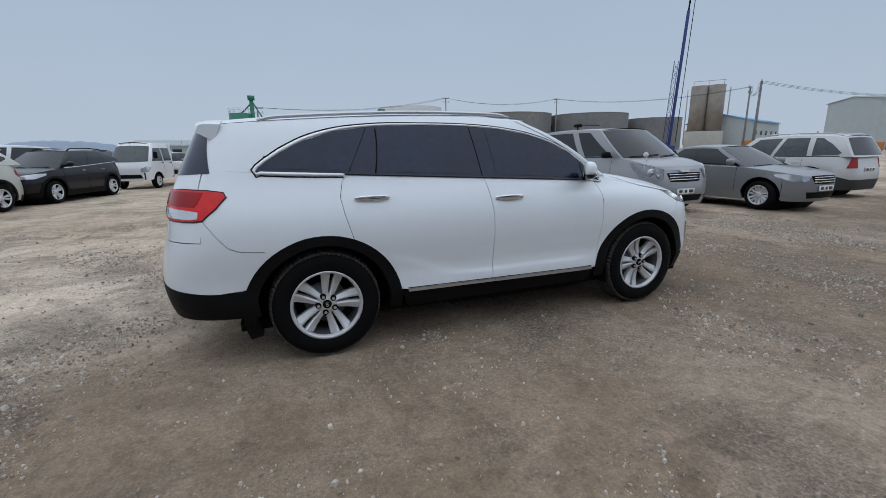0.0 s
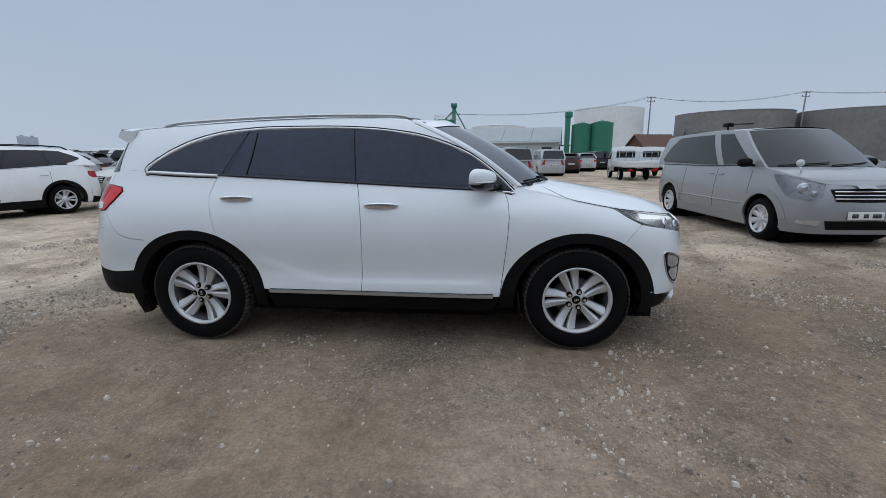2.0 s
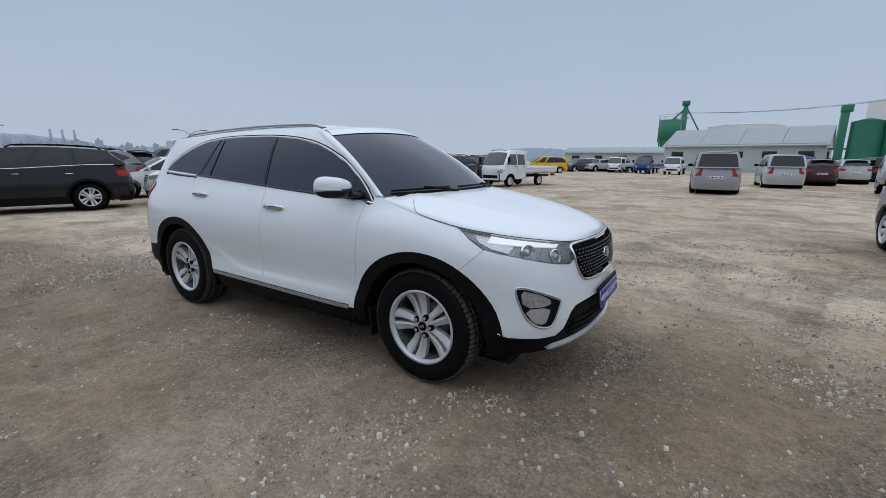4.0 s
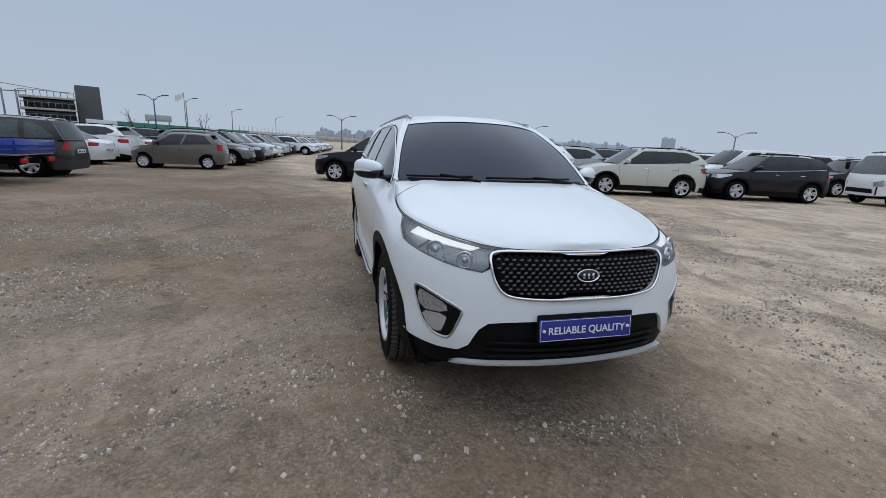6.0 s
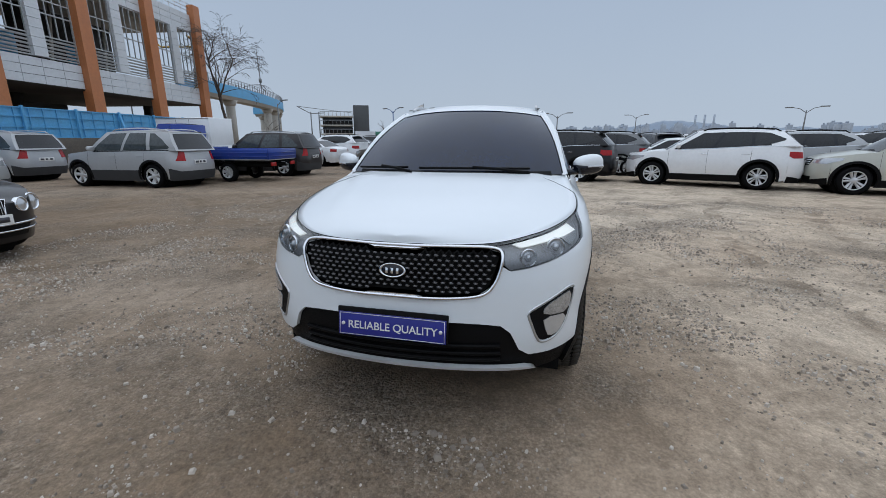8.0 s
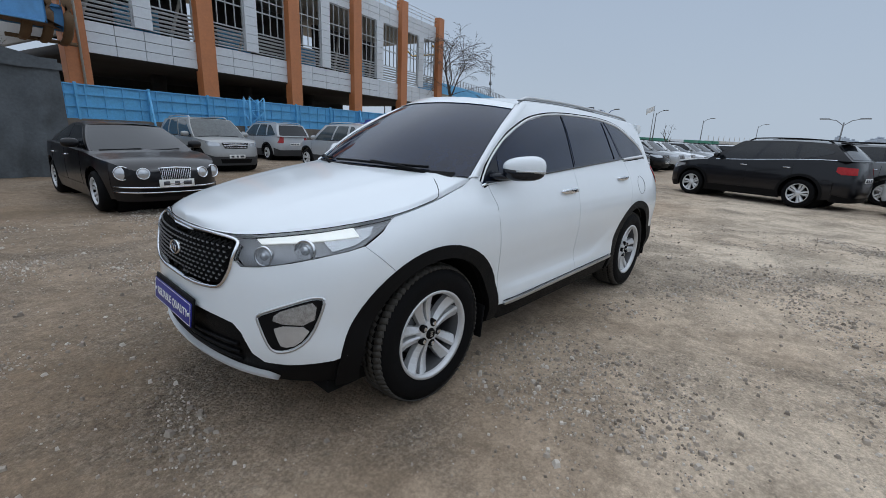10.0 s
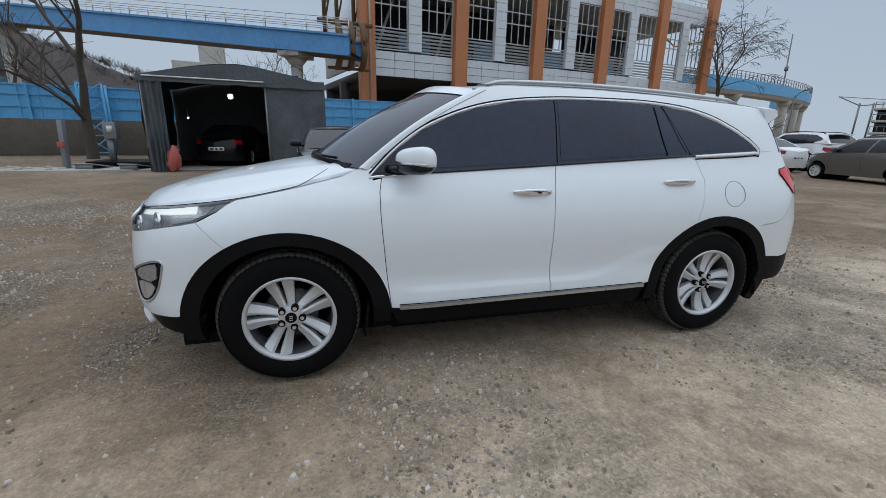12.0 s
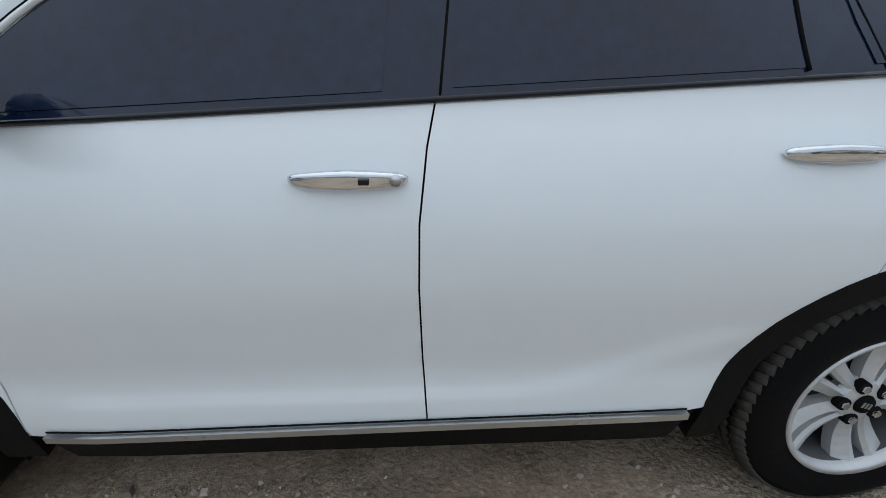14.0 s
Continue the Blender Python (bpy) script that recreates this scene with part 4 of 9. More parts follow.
    part("grille_back", sheet(go, F.front, 0.05, 0.03, off=-0.022, depth=0.0), M_VOID, gr)
    full = [F.fy(0.0, 0.923)] + [F.fy(y, z) for y, z in ((0.25, 0.926), (0.46, 0.922), (0.498, 0.90), (0.490, 0.83), (0.462, 0.755), (0.42, 0.712), (0.28, 0.697), (0.0, 0.694))]
    full += [(-a, z) for a, z in full[1:-1][::-1]]
    bm = bmesh.new()
    tube(bm, [Vector(F.front(a, z)) + Vector((0.002, 0, 0)) for a, z in rounded(full, 2)], 0.0085, 8, closed=True)
    part("grille_frame", bm, M_CHROME, gr, "chrome grille surround")
    for sgn, zz, zo in ((1, 0.9145, 0.912), (-1, 0.707, 0.708)):
        tabs = [F.fy(y, z) for y, z in ((-0.15, zz + 0.006 * sgn), (-0.10, zz - 0.002 * sgn), (0.10, zz - 0.002 * sgn), (0.15, zz + 0.006 * sgn), (0.15, zz + 0.012 * sgn), (-0.15, zz + 0.012 * sgn))]
        part("grille_notch", sheet(tabs, F.front, 0.04, 0.02, off=0.002, depth=0.012), M_CHROME, gr)
    from_poly = [(y, z) for y, z in gh] + [(-y, z) for y, z in gh[1:-1][::-1]]

    def inside(y, z, poly):
        r = False
        for (y0, z0), (y1, z1) in zip(poly, poly[1:] + poly[:1]):
            if (z0 > z) != (z1 > z) and y < (y1 - y0) * (z - z0) / (z1 - z0) + y0:
                r = not r
        return r
    bm = bmesh.new()
    lat = bmesh.new()
    for j in range(11):
        z = 0.708 + j * 0.0202
        for i in range(-14, 15):
            y = (i + 0.5 * (j % 2)) * 0.0365
            if not (inside(y, z, from_poly) and inside(y * 1.035, z + math.copysign(0.006, z - 0.81), from_poly)) or (y / 0.075) ** 2 + ((z - 0.812) / 0.042) ** 2 < 1:
                continue
            p = Vector(F.front(*F.fy(y, z)))
            vs = [bm.verts.new(p + Vector(d)) for d in ((-0.004, -0.0125, 0), (0.002, -0.006, -0.0048), (0.002, 0.006, -0.0048), (-0.004, 0.0125, 0), (0.002, 0.006, 0.0048), (0.002, -0.006, 0.0048), (0.005, 0, 0.001))]
            for k in range(6):
                bm.faces.new((vs[k], vs[(k + 1) % 6], vs[6]))
            for dy, dz in ((0.01825, 0.0202), (-0.01825, 0.0202)):
                if inside(y + dy, z + dz, from_poly):
                    q = Vector(F.front(*F.fy(y + dy, z + dz)))
                    tube(lat, [p - Vector((0.006, 0, 0)), q - Vector((0.006, 0, 0))], 0.0042, 4)
    tagged(part("grille_studs", bm, M_STUD, gr, "small satin diamond studs", smooth=False), kind="stuff")
    part("grille_lattice", lat, M_VOID, gr, "gloss black grille lattice", smooth=False)
    bm = bmesh.new()
    q = Vector((0, 1, 0)).rotation_difference(Vector((0.985, 0, 0.17))).to_matrix().to_4x4()
    c = Vector((2.276, 0, 0.813))
    lathe(bm, [(0.0001, 0.006), (0.82, 0.007), (0.88, 0.010), (0.97, 0.010), (1.0, 0.004), (1.0, -0.02)], 40)
    for v in bm.verts:
        v.co = Vector((v.co.x * 0.066, v.co.y, v.co.z * 0.034))
        v.co = Vector((v.co.y, v.co.x, v.co.z))
    bmesh.ops.rotate(bm, verts=bm.verts, matrix=Matrix.Rotation(-0.17, 3, "Y"))
    bmesh.ops.translate(bm, verts=bm.verts, vec=c)
    em = part("badge", bm, M_CHROME, gr, "oval chrome badge")
    bm = bmesh.new()
    lathe(bm, [(0.0001, 0.0085), (0.80, 0.0085), (0.82, 0.004)], 40)
    for v in bm.verts:
        v.co = Vector((v.co.y, v.co.x * 0.066, v.co.z * 0.034))
    bmesh.ops.rotate(bm, verts=bm.verts, matrix=Matrix.Rotation(-0.17, 3, "Y"))
    bmesh.ops.translate(bm, verts=bm.verts, vec=c)
    part("badge_field", bm, M_PILLAR, em)
    bm = bmesh.new()
    for y in (-0.026, 0.0, 0.026):
        box(bm, (0.004, 0.012, 0.026), c + Vector((0.0105, y, 0)), Matrix.Rotation(-0.17, 3, "Y"), 0.001)
    part("badge_bars", bm, M_CHROME, em)
    # sign in the number plate's place
    pl = new("dealer_sign")
    pl.parent = car
    pl.matrix_basis = pose(2.320, 0.0, 0.553, 90, 0, 90) @ pose(0, 0, 0, -7, 0, 0)
    bm = bmesh.new()
    box(bm, (0.545, 0.135, 0.012), (0, 0.006, -0.008), None, 0.004)
    part("sign_holder", bm, M_CLAD, pl)
    bm = bmesh.new()
    box(bm, (0.53, 0.112, 0.006), (0, -0.006, 0.001), None, 0.002)
    part("sign_plate", bm, M_BLUEPLATE, pl, "blue dealer sign with white lettering")
    bm = bmesh.new()
    for sx, sy, px, py in ((0.515, 0.0025, 0, 0.045), (0.515, 0.0025, 0, -0.057), (0.0025, 0.102, 0.2575, -0.006), (0.0025, 0.102, -0.2575, -0.006)):
        box(bm, (sx, sy, 0.0015), (px, py, 0.0046))
    part("sign_border", bm, M_WHITEPLATE, pl)
    tx = bpy.data.curves.new("lettering", "FONT")
    tx.body, tx.size, tx.align_x, tx.align_y, tx.extrude, tx.offset = "RELIABLE QUALITY", 0.052, "CENTER", "CENTER", 0.0008, 0.0006
    tx.materials.append(M_WHITEPLATE)
    t = new("lettering", tx)
    t.parent = pl
    t.matrix_basis = pose(0.004, -0.010, 0.0052)
    for sx in (-1, 1):
        bm = bmesh.new()
        rod(bm, (sx * 0.24, -0.006, 0.003), (sx * 0.24, -0.006, 0.010), 0.0095, 0.008, 12)
        part("plate_bolt", bm, M_WHITEPLATE, pl)
    # ---- tail ----
    o = [F.rx(x, z) for x, z in path2([(-1.70, 0.783), (-1.75, 0.786), (-1.89, 0.802), (-1.95, 0.826), (-2.0, 0.883), (-2.085, 0.998)], 0.02) + [(-2.097, 0.998), (-2.102, 0.862)]] + [F.ry(0.55, 0.86), F.ry(0, 0.86)]
    o += [(-a, z) for a, z in o[:-1][::-1]]
    low = [F.rx(x, z) for x, z in arc2(ARCH_R, ARCH_Z, 0.52, 0.49, 122, 158, 10)] + [F.rx(-2.1, 0.525), F.ry(0.72, 0.545), F.ry(0.45, 0.575), F.ry(0.0, 0.58)]
    o += [(-a, z) for a, z in low] + [(a, z) for a, z in low[:-1][::-1]]
    part("rear_bumper", sheet(inset(o, 0.0015), F.rear, 0.05, 0.04, depth=0.02), M_WHITE, car)
    o = [F.rx(-1.825, 0.585), F.rx(-1.90, 0.535), F.rx(-2.1, 0.535), F.ry(0.72, 0.555), F.ry(0.45, 0.585), F.ry(0, 0.59)]
    o += [(-a, z) for a, z in o[:-1][::-1]] + [F.rx(-1.81, 0.365, -1), F.rx(-2.1, 0.362, -1), F.ry(-0.6, 0.355), F.ry(0, 0.35), F.ry(0.6, 0.355), F.rx(-2.1, 0.362), F.rx(-1.81, 0.365)]
    part("rear_lower_bumper", sheet(o, F.rear, 0.06, 0.04, off=0.002, depth=0.04), M_CLAD, car, "black plastic lower rear bumper")
    o = [F.rx(-2.104, 0.865), F.rx(-2.090, 1.0), F.rx(-2.099, 1.17), F.rx(-2.066, 1.29), F.ry(0.60, 1.29), F.ry(0, 1.26), F.ry(-0.60, 1.29), F.rx(-2.066, 1.29, -1), F.rx(-2.099, 1.17, -1), F.rx(-2.090, 1.0, -1), F.rx(-2.104, 0.865, -1), F.ry(-0.5, 0.865), F.ry(0.5, 0.865)]
    part("tailgate", sheet(o, F.rear, 0.06, 0.05, depth=0.015), M_WHITE, car)
    o = [F.rx(-2.02, 1.275), F.rx(-2.03, 1.40), F.rx(-2.02, 1.56), F.ry(0.3, 1.57), F.ry(-0.3, 1.57), F.rx(-2.02, 1.56, -1), F.rx(-2.03, 1.40, -1), F.rx(-2.02, 1.275, -1), F.ry(-0.3, 1.255), F.ry(0.3, 1.255)]
    part("tailgate_glass", sheet(o, F.rear, 0.06, 0.05, off=0.003, depth=0.01), M_GLASS, car)
    # fuel flap
    bm = bmesh.new()
    tube(bm, [Vector(F.side(1)(-1.49 + 0.083 * math.cos(a), 1.005 + 0.083 * math.sin(a))) for a in np.linspace(0, 2 * math.pi, 41)[:-1]], 0.0018, 4, closed=True)
    part("fuel_flap", bm, M_SEAM, car)
    wheels(car, [(1.39, 0.912), (1.39, -0.912), (-1.39, 0.915), (-1.39, -0.915)], R=0.374, rim=0.238, seg=80, tread=70)
    return car


hero_car()


# ---- other vehicles ----
class Cabin:
    """A car's upper part: four corners in side view, leaning in towards the roof."""

    def __init__(self, xwb, xwt, xrt, xrb, zs, H, wb, wt, fbow=0.16):
        self.fbow = fbow
        self.xwb, self.xwt, self.xrt, self.xrb, self.zs, self.H, self.wb, self.wt = xwb, xwt, xrt, xrb, zs, H, wb, wt

    def top(self, u):
        return self.H - 0.045 * (2 * u - 0.9) ** 2 - 0.045

    def side(self, s):
        def f(u, t):
            b, c = self.xwb + (self.xrb - self.xwb) * u, self.xwt + (self.xrt - self.xwt) * u
            x = b + (c - b) * t
            zb = self.zs(b)
            return (x, s * (self.wb + (self.wt - self.wb) * t + 0.03 * math.sin(math.pi * t)) * (1 - 0.07 * max(0, u - 0.6) ** 1.5), zb + (self.top(u) - zb) * t)
        return f

    def glass(self, front):
        def f(k, t):
            u = 0.0 if front else 1.0
            p = Vector(self.side(1)(u, t))
            bow = self.fbow if front else -0.09
            return (p.x + bow * (1 - k * k) * (1 - 0.45 * t), k * p.y, p.z + 0.025 * (1 - k * k) * t)
        return f

    def roof(self, u, k):
        p = Vector(self.side(1)(u, 1))
        edge = self.fbow * 0.55 * (1 - k * k) * max(0, 1 - u / 0.2) - 0.05 * (1 - k * k) * max(0, (u - 0.8) / 0.2)
        return (p.x + edge, k * p.y, p.z + 0.045 * (1 - abs(k) ** 2.5))


M_BGLASS = mat("car_window_glass", (0.010, 0.012, 0.015), 0.05, spec=0.45, noise_scale=1.0, amount=0.35)
M_CLADGREY = mat("grey_plastic_cladding", (0.045, 0.046, 0.048), 0.6, spec=0.25, noise_scale=4, amount=0.2)
M_BGLASS_CLEAR = mat("clearer_car_window_glass", (0.055, 0.065, 0.068), 0.06, spec=0.6, noise_scale=1.5, amount=0.45)
TEMPLATES = {}


def paint(ob, color):
    for o in (ob, *ob.children_recursive):
        if o.type == "MESH" and o.data.materials and o.data.materials[0] == M_PAINT:
            o.color = (*color, 1)


def build_car(kind):
    K = CARS[kind]
    hw, R, xf, xr, af, ar, H = K["hw"], K["R"], K["xf"], K["xr"], K["af"], K["ar"], K["H"]
    zs = ramp(*K["zs"])
    zt = zs(0)
    F = Form(x0f=af - 0.45, x0r=ar + 0.4, nf=K.get("nf", 3.2), nr=K.get("nr", 4.0),
             W=ramp([0.2, 0.4, 0.68, 0.88, 1.05, 1.3], [hw * 0.94, hw * 0.985, hw, hw * 0.985, hw * 0.955, hw * 0.90]),
             xf=ramp([0.2, 0.45, 0.65, 0.85, 1.0, 1.2], [xf - 0.06, xf, xf - 0.01, xf - 0.06, xf - 0.16 * K.get("slope", 1), xf - 0.5 * K.get("slope", 1)]),
             xr=ramp([0.2, 0.5, 0.7, 0.95, 1.2], [xr + 0.06, xr, xr + 0.01, xr + 0.06, xr + 0.12]),
             ze=zs, zc=zs, hood_front=xf, sb=(0, 0, 0, 0, 0), st=(0, 0, 0, 0, 0), re=zs, rc=zs)
    C = Cabin(*K["cab"], zs, H, hw * K.get("cb", 0.90), hw * K.get("ct", 0.68), K.get("fbow", 0.16))
    car = new(K["name"])
    ra = R + 0.075
    for s in (1, -1):
        lo = 0.24
        o = path2([(af - ra, lo), (ar + ra, lo)], 0.25) + arc2(ar, R, ra, ra, -20 if R > 0.3 else -15, 200, 14)[1:-1]
        o += path2([(ar - ra, lo), (xr + 0.42, lo + 0.04)], 0.2) + [(x, zs(x) + 0.004) for x in np.linspace(xr + 0.42, xf - 0.42, 24)] + path2([(xf - 0.42, lo), (af + ra, lo)], 0.2) + arc2(af, R, ra, ra, -20, 200, 14)[1:-1]
        part("body_side", sheet(o, F.side(s), 0.14, 0.10, depth=0.03), M_PAINT, car)
        if K.get("clad"):
            for ax in (af, ar):
                part("wheel_arch_trim", sheet(arc2(ax, R, ra + 0.06, ra + 0.055, -14, 194, 20) + arc2(ax, R, ra - 0.01, ra - 0.01, 194, -14, 20), F.side(s), 0.1, 0.1, off=0.012, depth=0.03), M_CLAD, car)
        o = path2([(af - ra, 0.39), (af - ra + 0.05, 0.2), (ar + ra - 0.05, 0.2), (ar + ra, 0.39)], 0.3)
        part("sill", sheet(o, F.side(s), 0.3, 0.1, off=0.006, depth=0.03), M_CLAD if K.get("clad") else M_PAINT, car)
        for u0, u1, mt in K["win"]:
            o = [(u0, 0.06), (u1, 0.06)] + [(u1 - 0.01, 0.5), (u1 - 0.02, 0.9)] + [(u0 + (0.05 if u0 < 0.1 else 0.0), 0.9), (u0 + (0.02 if u0 < 0.1 else 0), 0.5)]
            if u1 > 0.9:
                o = [(u0, 0.06), (u1 - 0.04, 0.10), (u1 - 0.01, 0.2), (u1 - 0.07, 0.62), (u1 - 0.16, 0.9), (u0, 0.9)]
                if K.get("kick"):
                    o = [(u0, 0.06), (u1 - 0.14, 0.20), (u1 - 0.04, 0.40), (u1 - 0.015, 0.50), (u1 - 0.05, 0.66), (u1 - 0.13, 0.88), (u0, 0.9)]
            part("side_window", sheet(o, C.side(s), 0.08, 0.25, off=0.006, depth=0.006, centre=(0, 0, 1)), M_BGLASS_CLEAR if mt else M_BGLASS, car)
        part("window_trim", sheet([(0.07, 0.015), (0.92, 0.015), (0.92, 0.045), (0.07, 0.045)], C.side(s), 0.1, 0.1, off=0.008, depth=0.008, centre=(0, 0, 1)), M_PILLAR if not K.get("chrome") else M_CHROME, car)
        part("cabin_side", sheet([(0, 0), (1, 0), (1, 1), (0, 1)], C.side(s), 0.1, 0.2, depth=0, centre=(0, 0, 1)), M_PAINT, car)
        if K.get("band"):
            u0, u1 = K["win"][0][0] + 0.05, K["band"]
            part("window_band", sheet([(u0, 0.07), (u1, 0.07), (u1, 0.89), (u0 + 0.03, 0.89)], C.side(s), 0.08, 0.25, off=0.003, depth=0.003, centre=(0, 0, 1)), M_PILLAR, car)
        if K.get("low_clad"):
            o = path2([(af - ra - 0.02, 0.52), (af - ra + 0.05, 0.2), (ar + ra - 0.05, 0.2), (ar + ra + 0.02, 0.52)], 0.25)
            part("side_cladding", sheet(o, F.side(s), 0.25, 0.1, off=0.010, depth=0.02), M_CLADGREY, car, "grey plastic side cladding")
        # lamps
        hz = K.get("hz", zs(xf - 0.35) - 0.06)
        hh = K.get("hh", 0.11)
        o = [F.fy(s * hw * 0.52, hz), F.fy(s * hw * 0.52, hz - hh * 0.9), F.fy(s * hw * 0.8, hz - hh), F.fx(xf - K.get("hl", 0.5), hz - 0.01, s), F.fx(xf - K.get("hl", 0.5) - 0.02, hz + 0.045, s), F.fy(s * hw * 0.8, hz + 0.04)]
        if K.get("round_lamps"):
            for yy, rr in ((0.48, 0.088), (0.74, 0.108)):
                p = Vector(F.front(*F.fy(s * hw * yy, hz - 0.03)))
                n = Vector((0.93, s * 0.3, 0.1)).normalized()
                q = Vector((0, 1, 0)).rotation_difference(n).to_matrix().to_4x4()
                for nm, prof, mt in (("lamp_ring", [(rr, -0.04), (rr, 0.012), (rr * 0.9, 0.016), (rr * 0.86, 0.0)], M_CHROME), ("head_lamp", [(0.0001, 0.018), (rr * 0.5, 0.014), (rr * 0.86, 0.0)], M_LENS)):
                    bm = bmesh.new()
                    lathe(bm, prof, 24)
                    bmesh.ops.transform(bm, matrix=Matrix.Translation(p) @ q, verts=bm.verts)
                    part(nm, bm, mt, car)
        elif K.get("big_lamps"):
            # tall lamps that sweep up along the wing, with a round projector behind the cover
            o = [F.fy(s * hw * 0.56, hz - 0.02), F.fy(s * hw * 0.62, hz - 0.20), F.fy(s * hw * 0.74, hz - 0.25), F.fx(xf - 0.34, hz - 0.20, s), F.fx(xf - 0.58, hz + 0.02, s), F.fx(xf - 0.66, hz + 0.115, s), F.fx(xf - 0.45, hz + 0.09, s), F.fy(s * hw * 0.78, hz + 0.045)]
            lamp = part("head_lamp", sheet(o, F.front, 0.07, 0.05, off=0.004, depth=0.02), M_LAMPBLACK, car, "large clear head lamp")
            for yy, zz, rr in ((0.80, -0.08, 0.085), (0.70, -0.15, 0.05)):
                p = Vector(F.front(*F.fy(s * hw * yy, hz + zz)))
                n = Vector((0.9, s * 0.42, 0.12)).normalized()
                bm = bmesh.new()
                lathe(bm, [(0.0001, 0.012), (rr * 0.45, 0.010), (rr * 0.62, 0.002), (rr * 0.95, 0.010), (rr, -0.012)], 20)
                bmesh.ops.transform(bm, matrix=Matrix.Translation(p + n * 0.006) @ Vector((0, 1, 0)).rotation_difference(n).to_matrix().to_4x4(), verts=bm.verts)
                part("projector", bm, M_LENS, lamp)
            part("lamp_cover", sheet(o, F.front, 0.07, 0.05, off=0.024, depth=0.02), M_CLEAR, lamp).visible_shadow = False
            o = [F.fy(s * hw * 0.60, 0.415), F.fy(s * hw * 0.62, 0.35), F.fy(s * hw * 0.84, 0.365), F.fy(s * hw * 0.85, 0.41)]
            part("fog_lamp", sheet(o, F.front, 0.09, 0.06, off=0.012, depth=0.02), M_LENS, car)
            # pressed line along the side and flared arches
            bm = bmesh.new()
            tube(bm, [(x, s * (F.y(x, 0.56) + 0.002), 0.56) for x in np.linspace(af - 0.5, ar + 0.5, 9)], 0.016, 6)
            part("side_moulding", bm, M_PAINT, car)
            for ax in (af, ar):
                part("arch_flare", sheet(arc2(ax, R, ra + 0.10, ra + 0.09, 8, 172, 18) + arc2(ax, R, ra - 0.005, ra - 0.005, 172, 8, 18), F.side(s), 0.08, 0.08, off=0.014, depth=0.03), M_PAINT, car)
        else:
            part("head_lamp", sheet(o, F.front, 0.09, 0.06, off=0.008, depth=0.02), M_LENS, car, "clear head lamp")
        tz, th = K.get("tz", zt - 0.06), K.get("th", 0.16)
        o = [F.ry(s * hw * 0.56, tz), F.ry(s * hw * 0.60, tz - th), F.ry(s * hw * 0.86, tz - th), F.rx(xr + K.get("tl", 0.24), tz - th * 0.6, s), F.rx(xr + K.get("tl", 0.24), tz + 0.02, s)]
        part("tail_lamp", sheet(o, F.rear, 0.09, 0.06, off=0.010, depth=0.02), M_TAIL, car, "red tail lamp")
        mir = new("door_mirror")
        mir.parent = car
        bm = bmesh.new()
        x, z = K["cab"][0] - 0.33, zt + 0.10
        bmesh.ops.create_uvsphere(bm, u_segments=14, v_segments=8, radius=1)
        for v in bm.verts:
            v.co = Vector((math.copysign(abs(v.co.x) ** 0.8, v.co.x) * 0.065 + x, math.copysign(abs(v.co.y) ** 0.7, v.co.y) * 0.12 + s * (hw * 0.93 + 0.12), math.copysign(abs(v.co.z) ** 0.75, v.co.z) * 0.075 + z))
        part("mirror_cap", bm, M_PAINT if not K.get("blackmirror") else M_CLAD, mir)
        bm = bmesh.new()
        tube(bm, [(x + 0.02, s * hw * 0.86, z - 0.05), (x, s * (hw * 0.93 + 0.05), z - 0.04)], 0.025, 6)
        part("mirror_arm", bm, M_CLAD, mir)
        for hx in K["handles"]:
            bm = bmesh.new()
            tube(bm, [(hx + 0.09 * t, s * (F.y(hx, zt - 0.12) + 0.004 + 0.022 * (1 - t**4)), zt - 0.12) for t in np.linspace(-1, 1, 6)], 0.014, 6, flat=0.01)
            part("door_handle", bm, M_CHROME if K.get("chrome") else M_PAINT, car)
        for hx in K["doors"]:
            bm = bmesh.new()
            tube(bm, [(hx + 0.02 * math.sin(t * 2.2), s * (F.y(hx, 0.32 + (zt - 0.34) * t) + 0.0005), 0.32 + (zt - 0.34) * t) for t in np.linspace(0, 1, 8)], 0.0035, 4)
            part("door_gap", bm, M_VOID, car)
        if K.get("rails"):
            bm = bmesh.new()
            tube(bm, [Vector(C.roof(u, s * 0.86)) + Vector((0, 0, 0.055 * min(1, (u - 0.06) / 0.05, (0.96 - u) / 0.05))) for u in np.linspace(0.06, 0.96, 16)], 0.018, 6)
            part("roof_rail", bm, M_SATIN if K.get("rails") == 1 else M_CLAD, car)
    # nose and tail
    top_f = zs(xf - 0.42)
    for nm, surf, conv, fr in (("nose", F.front, F.fx, True), ("tail", F.rear, F.rx, False)):
        xe = xf - 0.41 if fr else xr + 0.41
        e = conv(xe, 0.6)[0]
        zt2 = zs(xe)
        lip = [(a, zs(surf(a, zt2)[0])) for a in np.linspace(e, -e, 15)]
        o = [(-e, 0.25), (-e / 2, 0.23), (e / 2, 0.23), (e, 0.25)] + lip
        part(nm, sheet(o, surf, 0.12, 0.10, depth=0.03), M_PAINT, car)
        o = [(-e * 0.97, 0.40), (-e * 0.97, 0.22), (e * 0.97, 0.22), (e * 0.97, 0.40), (e * 0.5, K.get("low", 0.34)), (-e * 0.5, K.get("low", 0.34))]
        part("lower_bumper", sheet([(a, z * K.get("lb", 1.0) if z > 0.3 else z) for a, z in o], surf, 0.15, 0.1, off=0.006, depth=0.02), M_CLADGREY if K.get("low_clad") else M_CLAD if K.get("clad") else M_PAINT, car)
    hz = K.get("hz", zs(xf - 0.35) - 0.06)
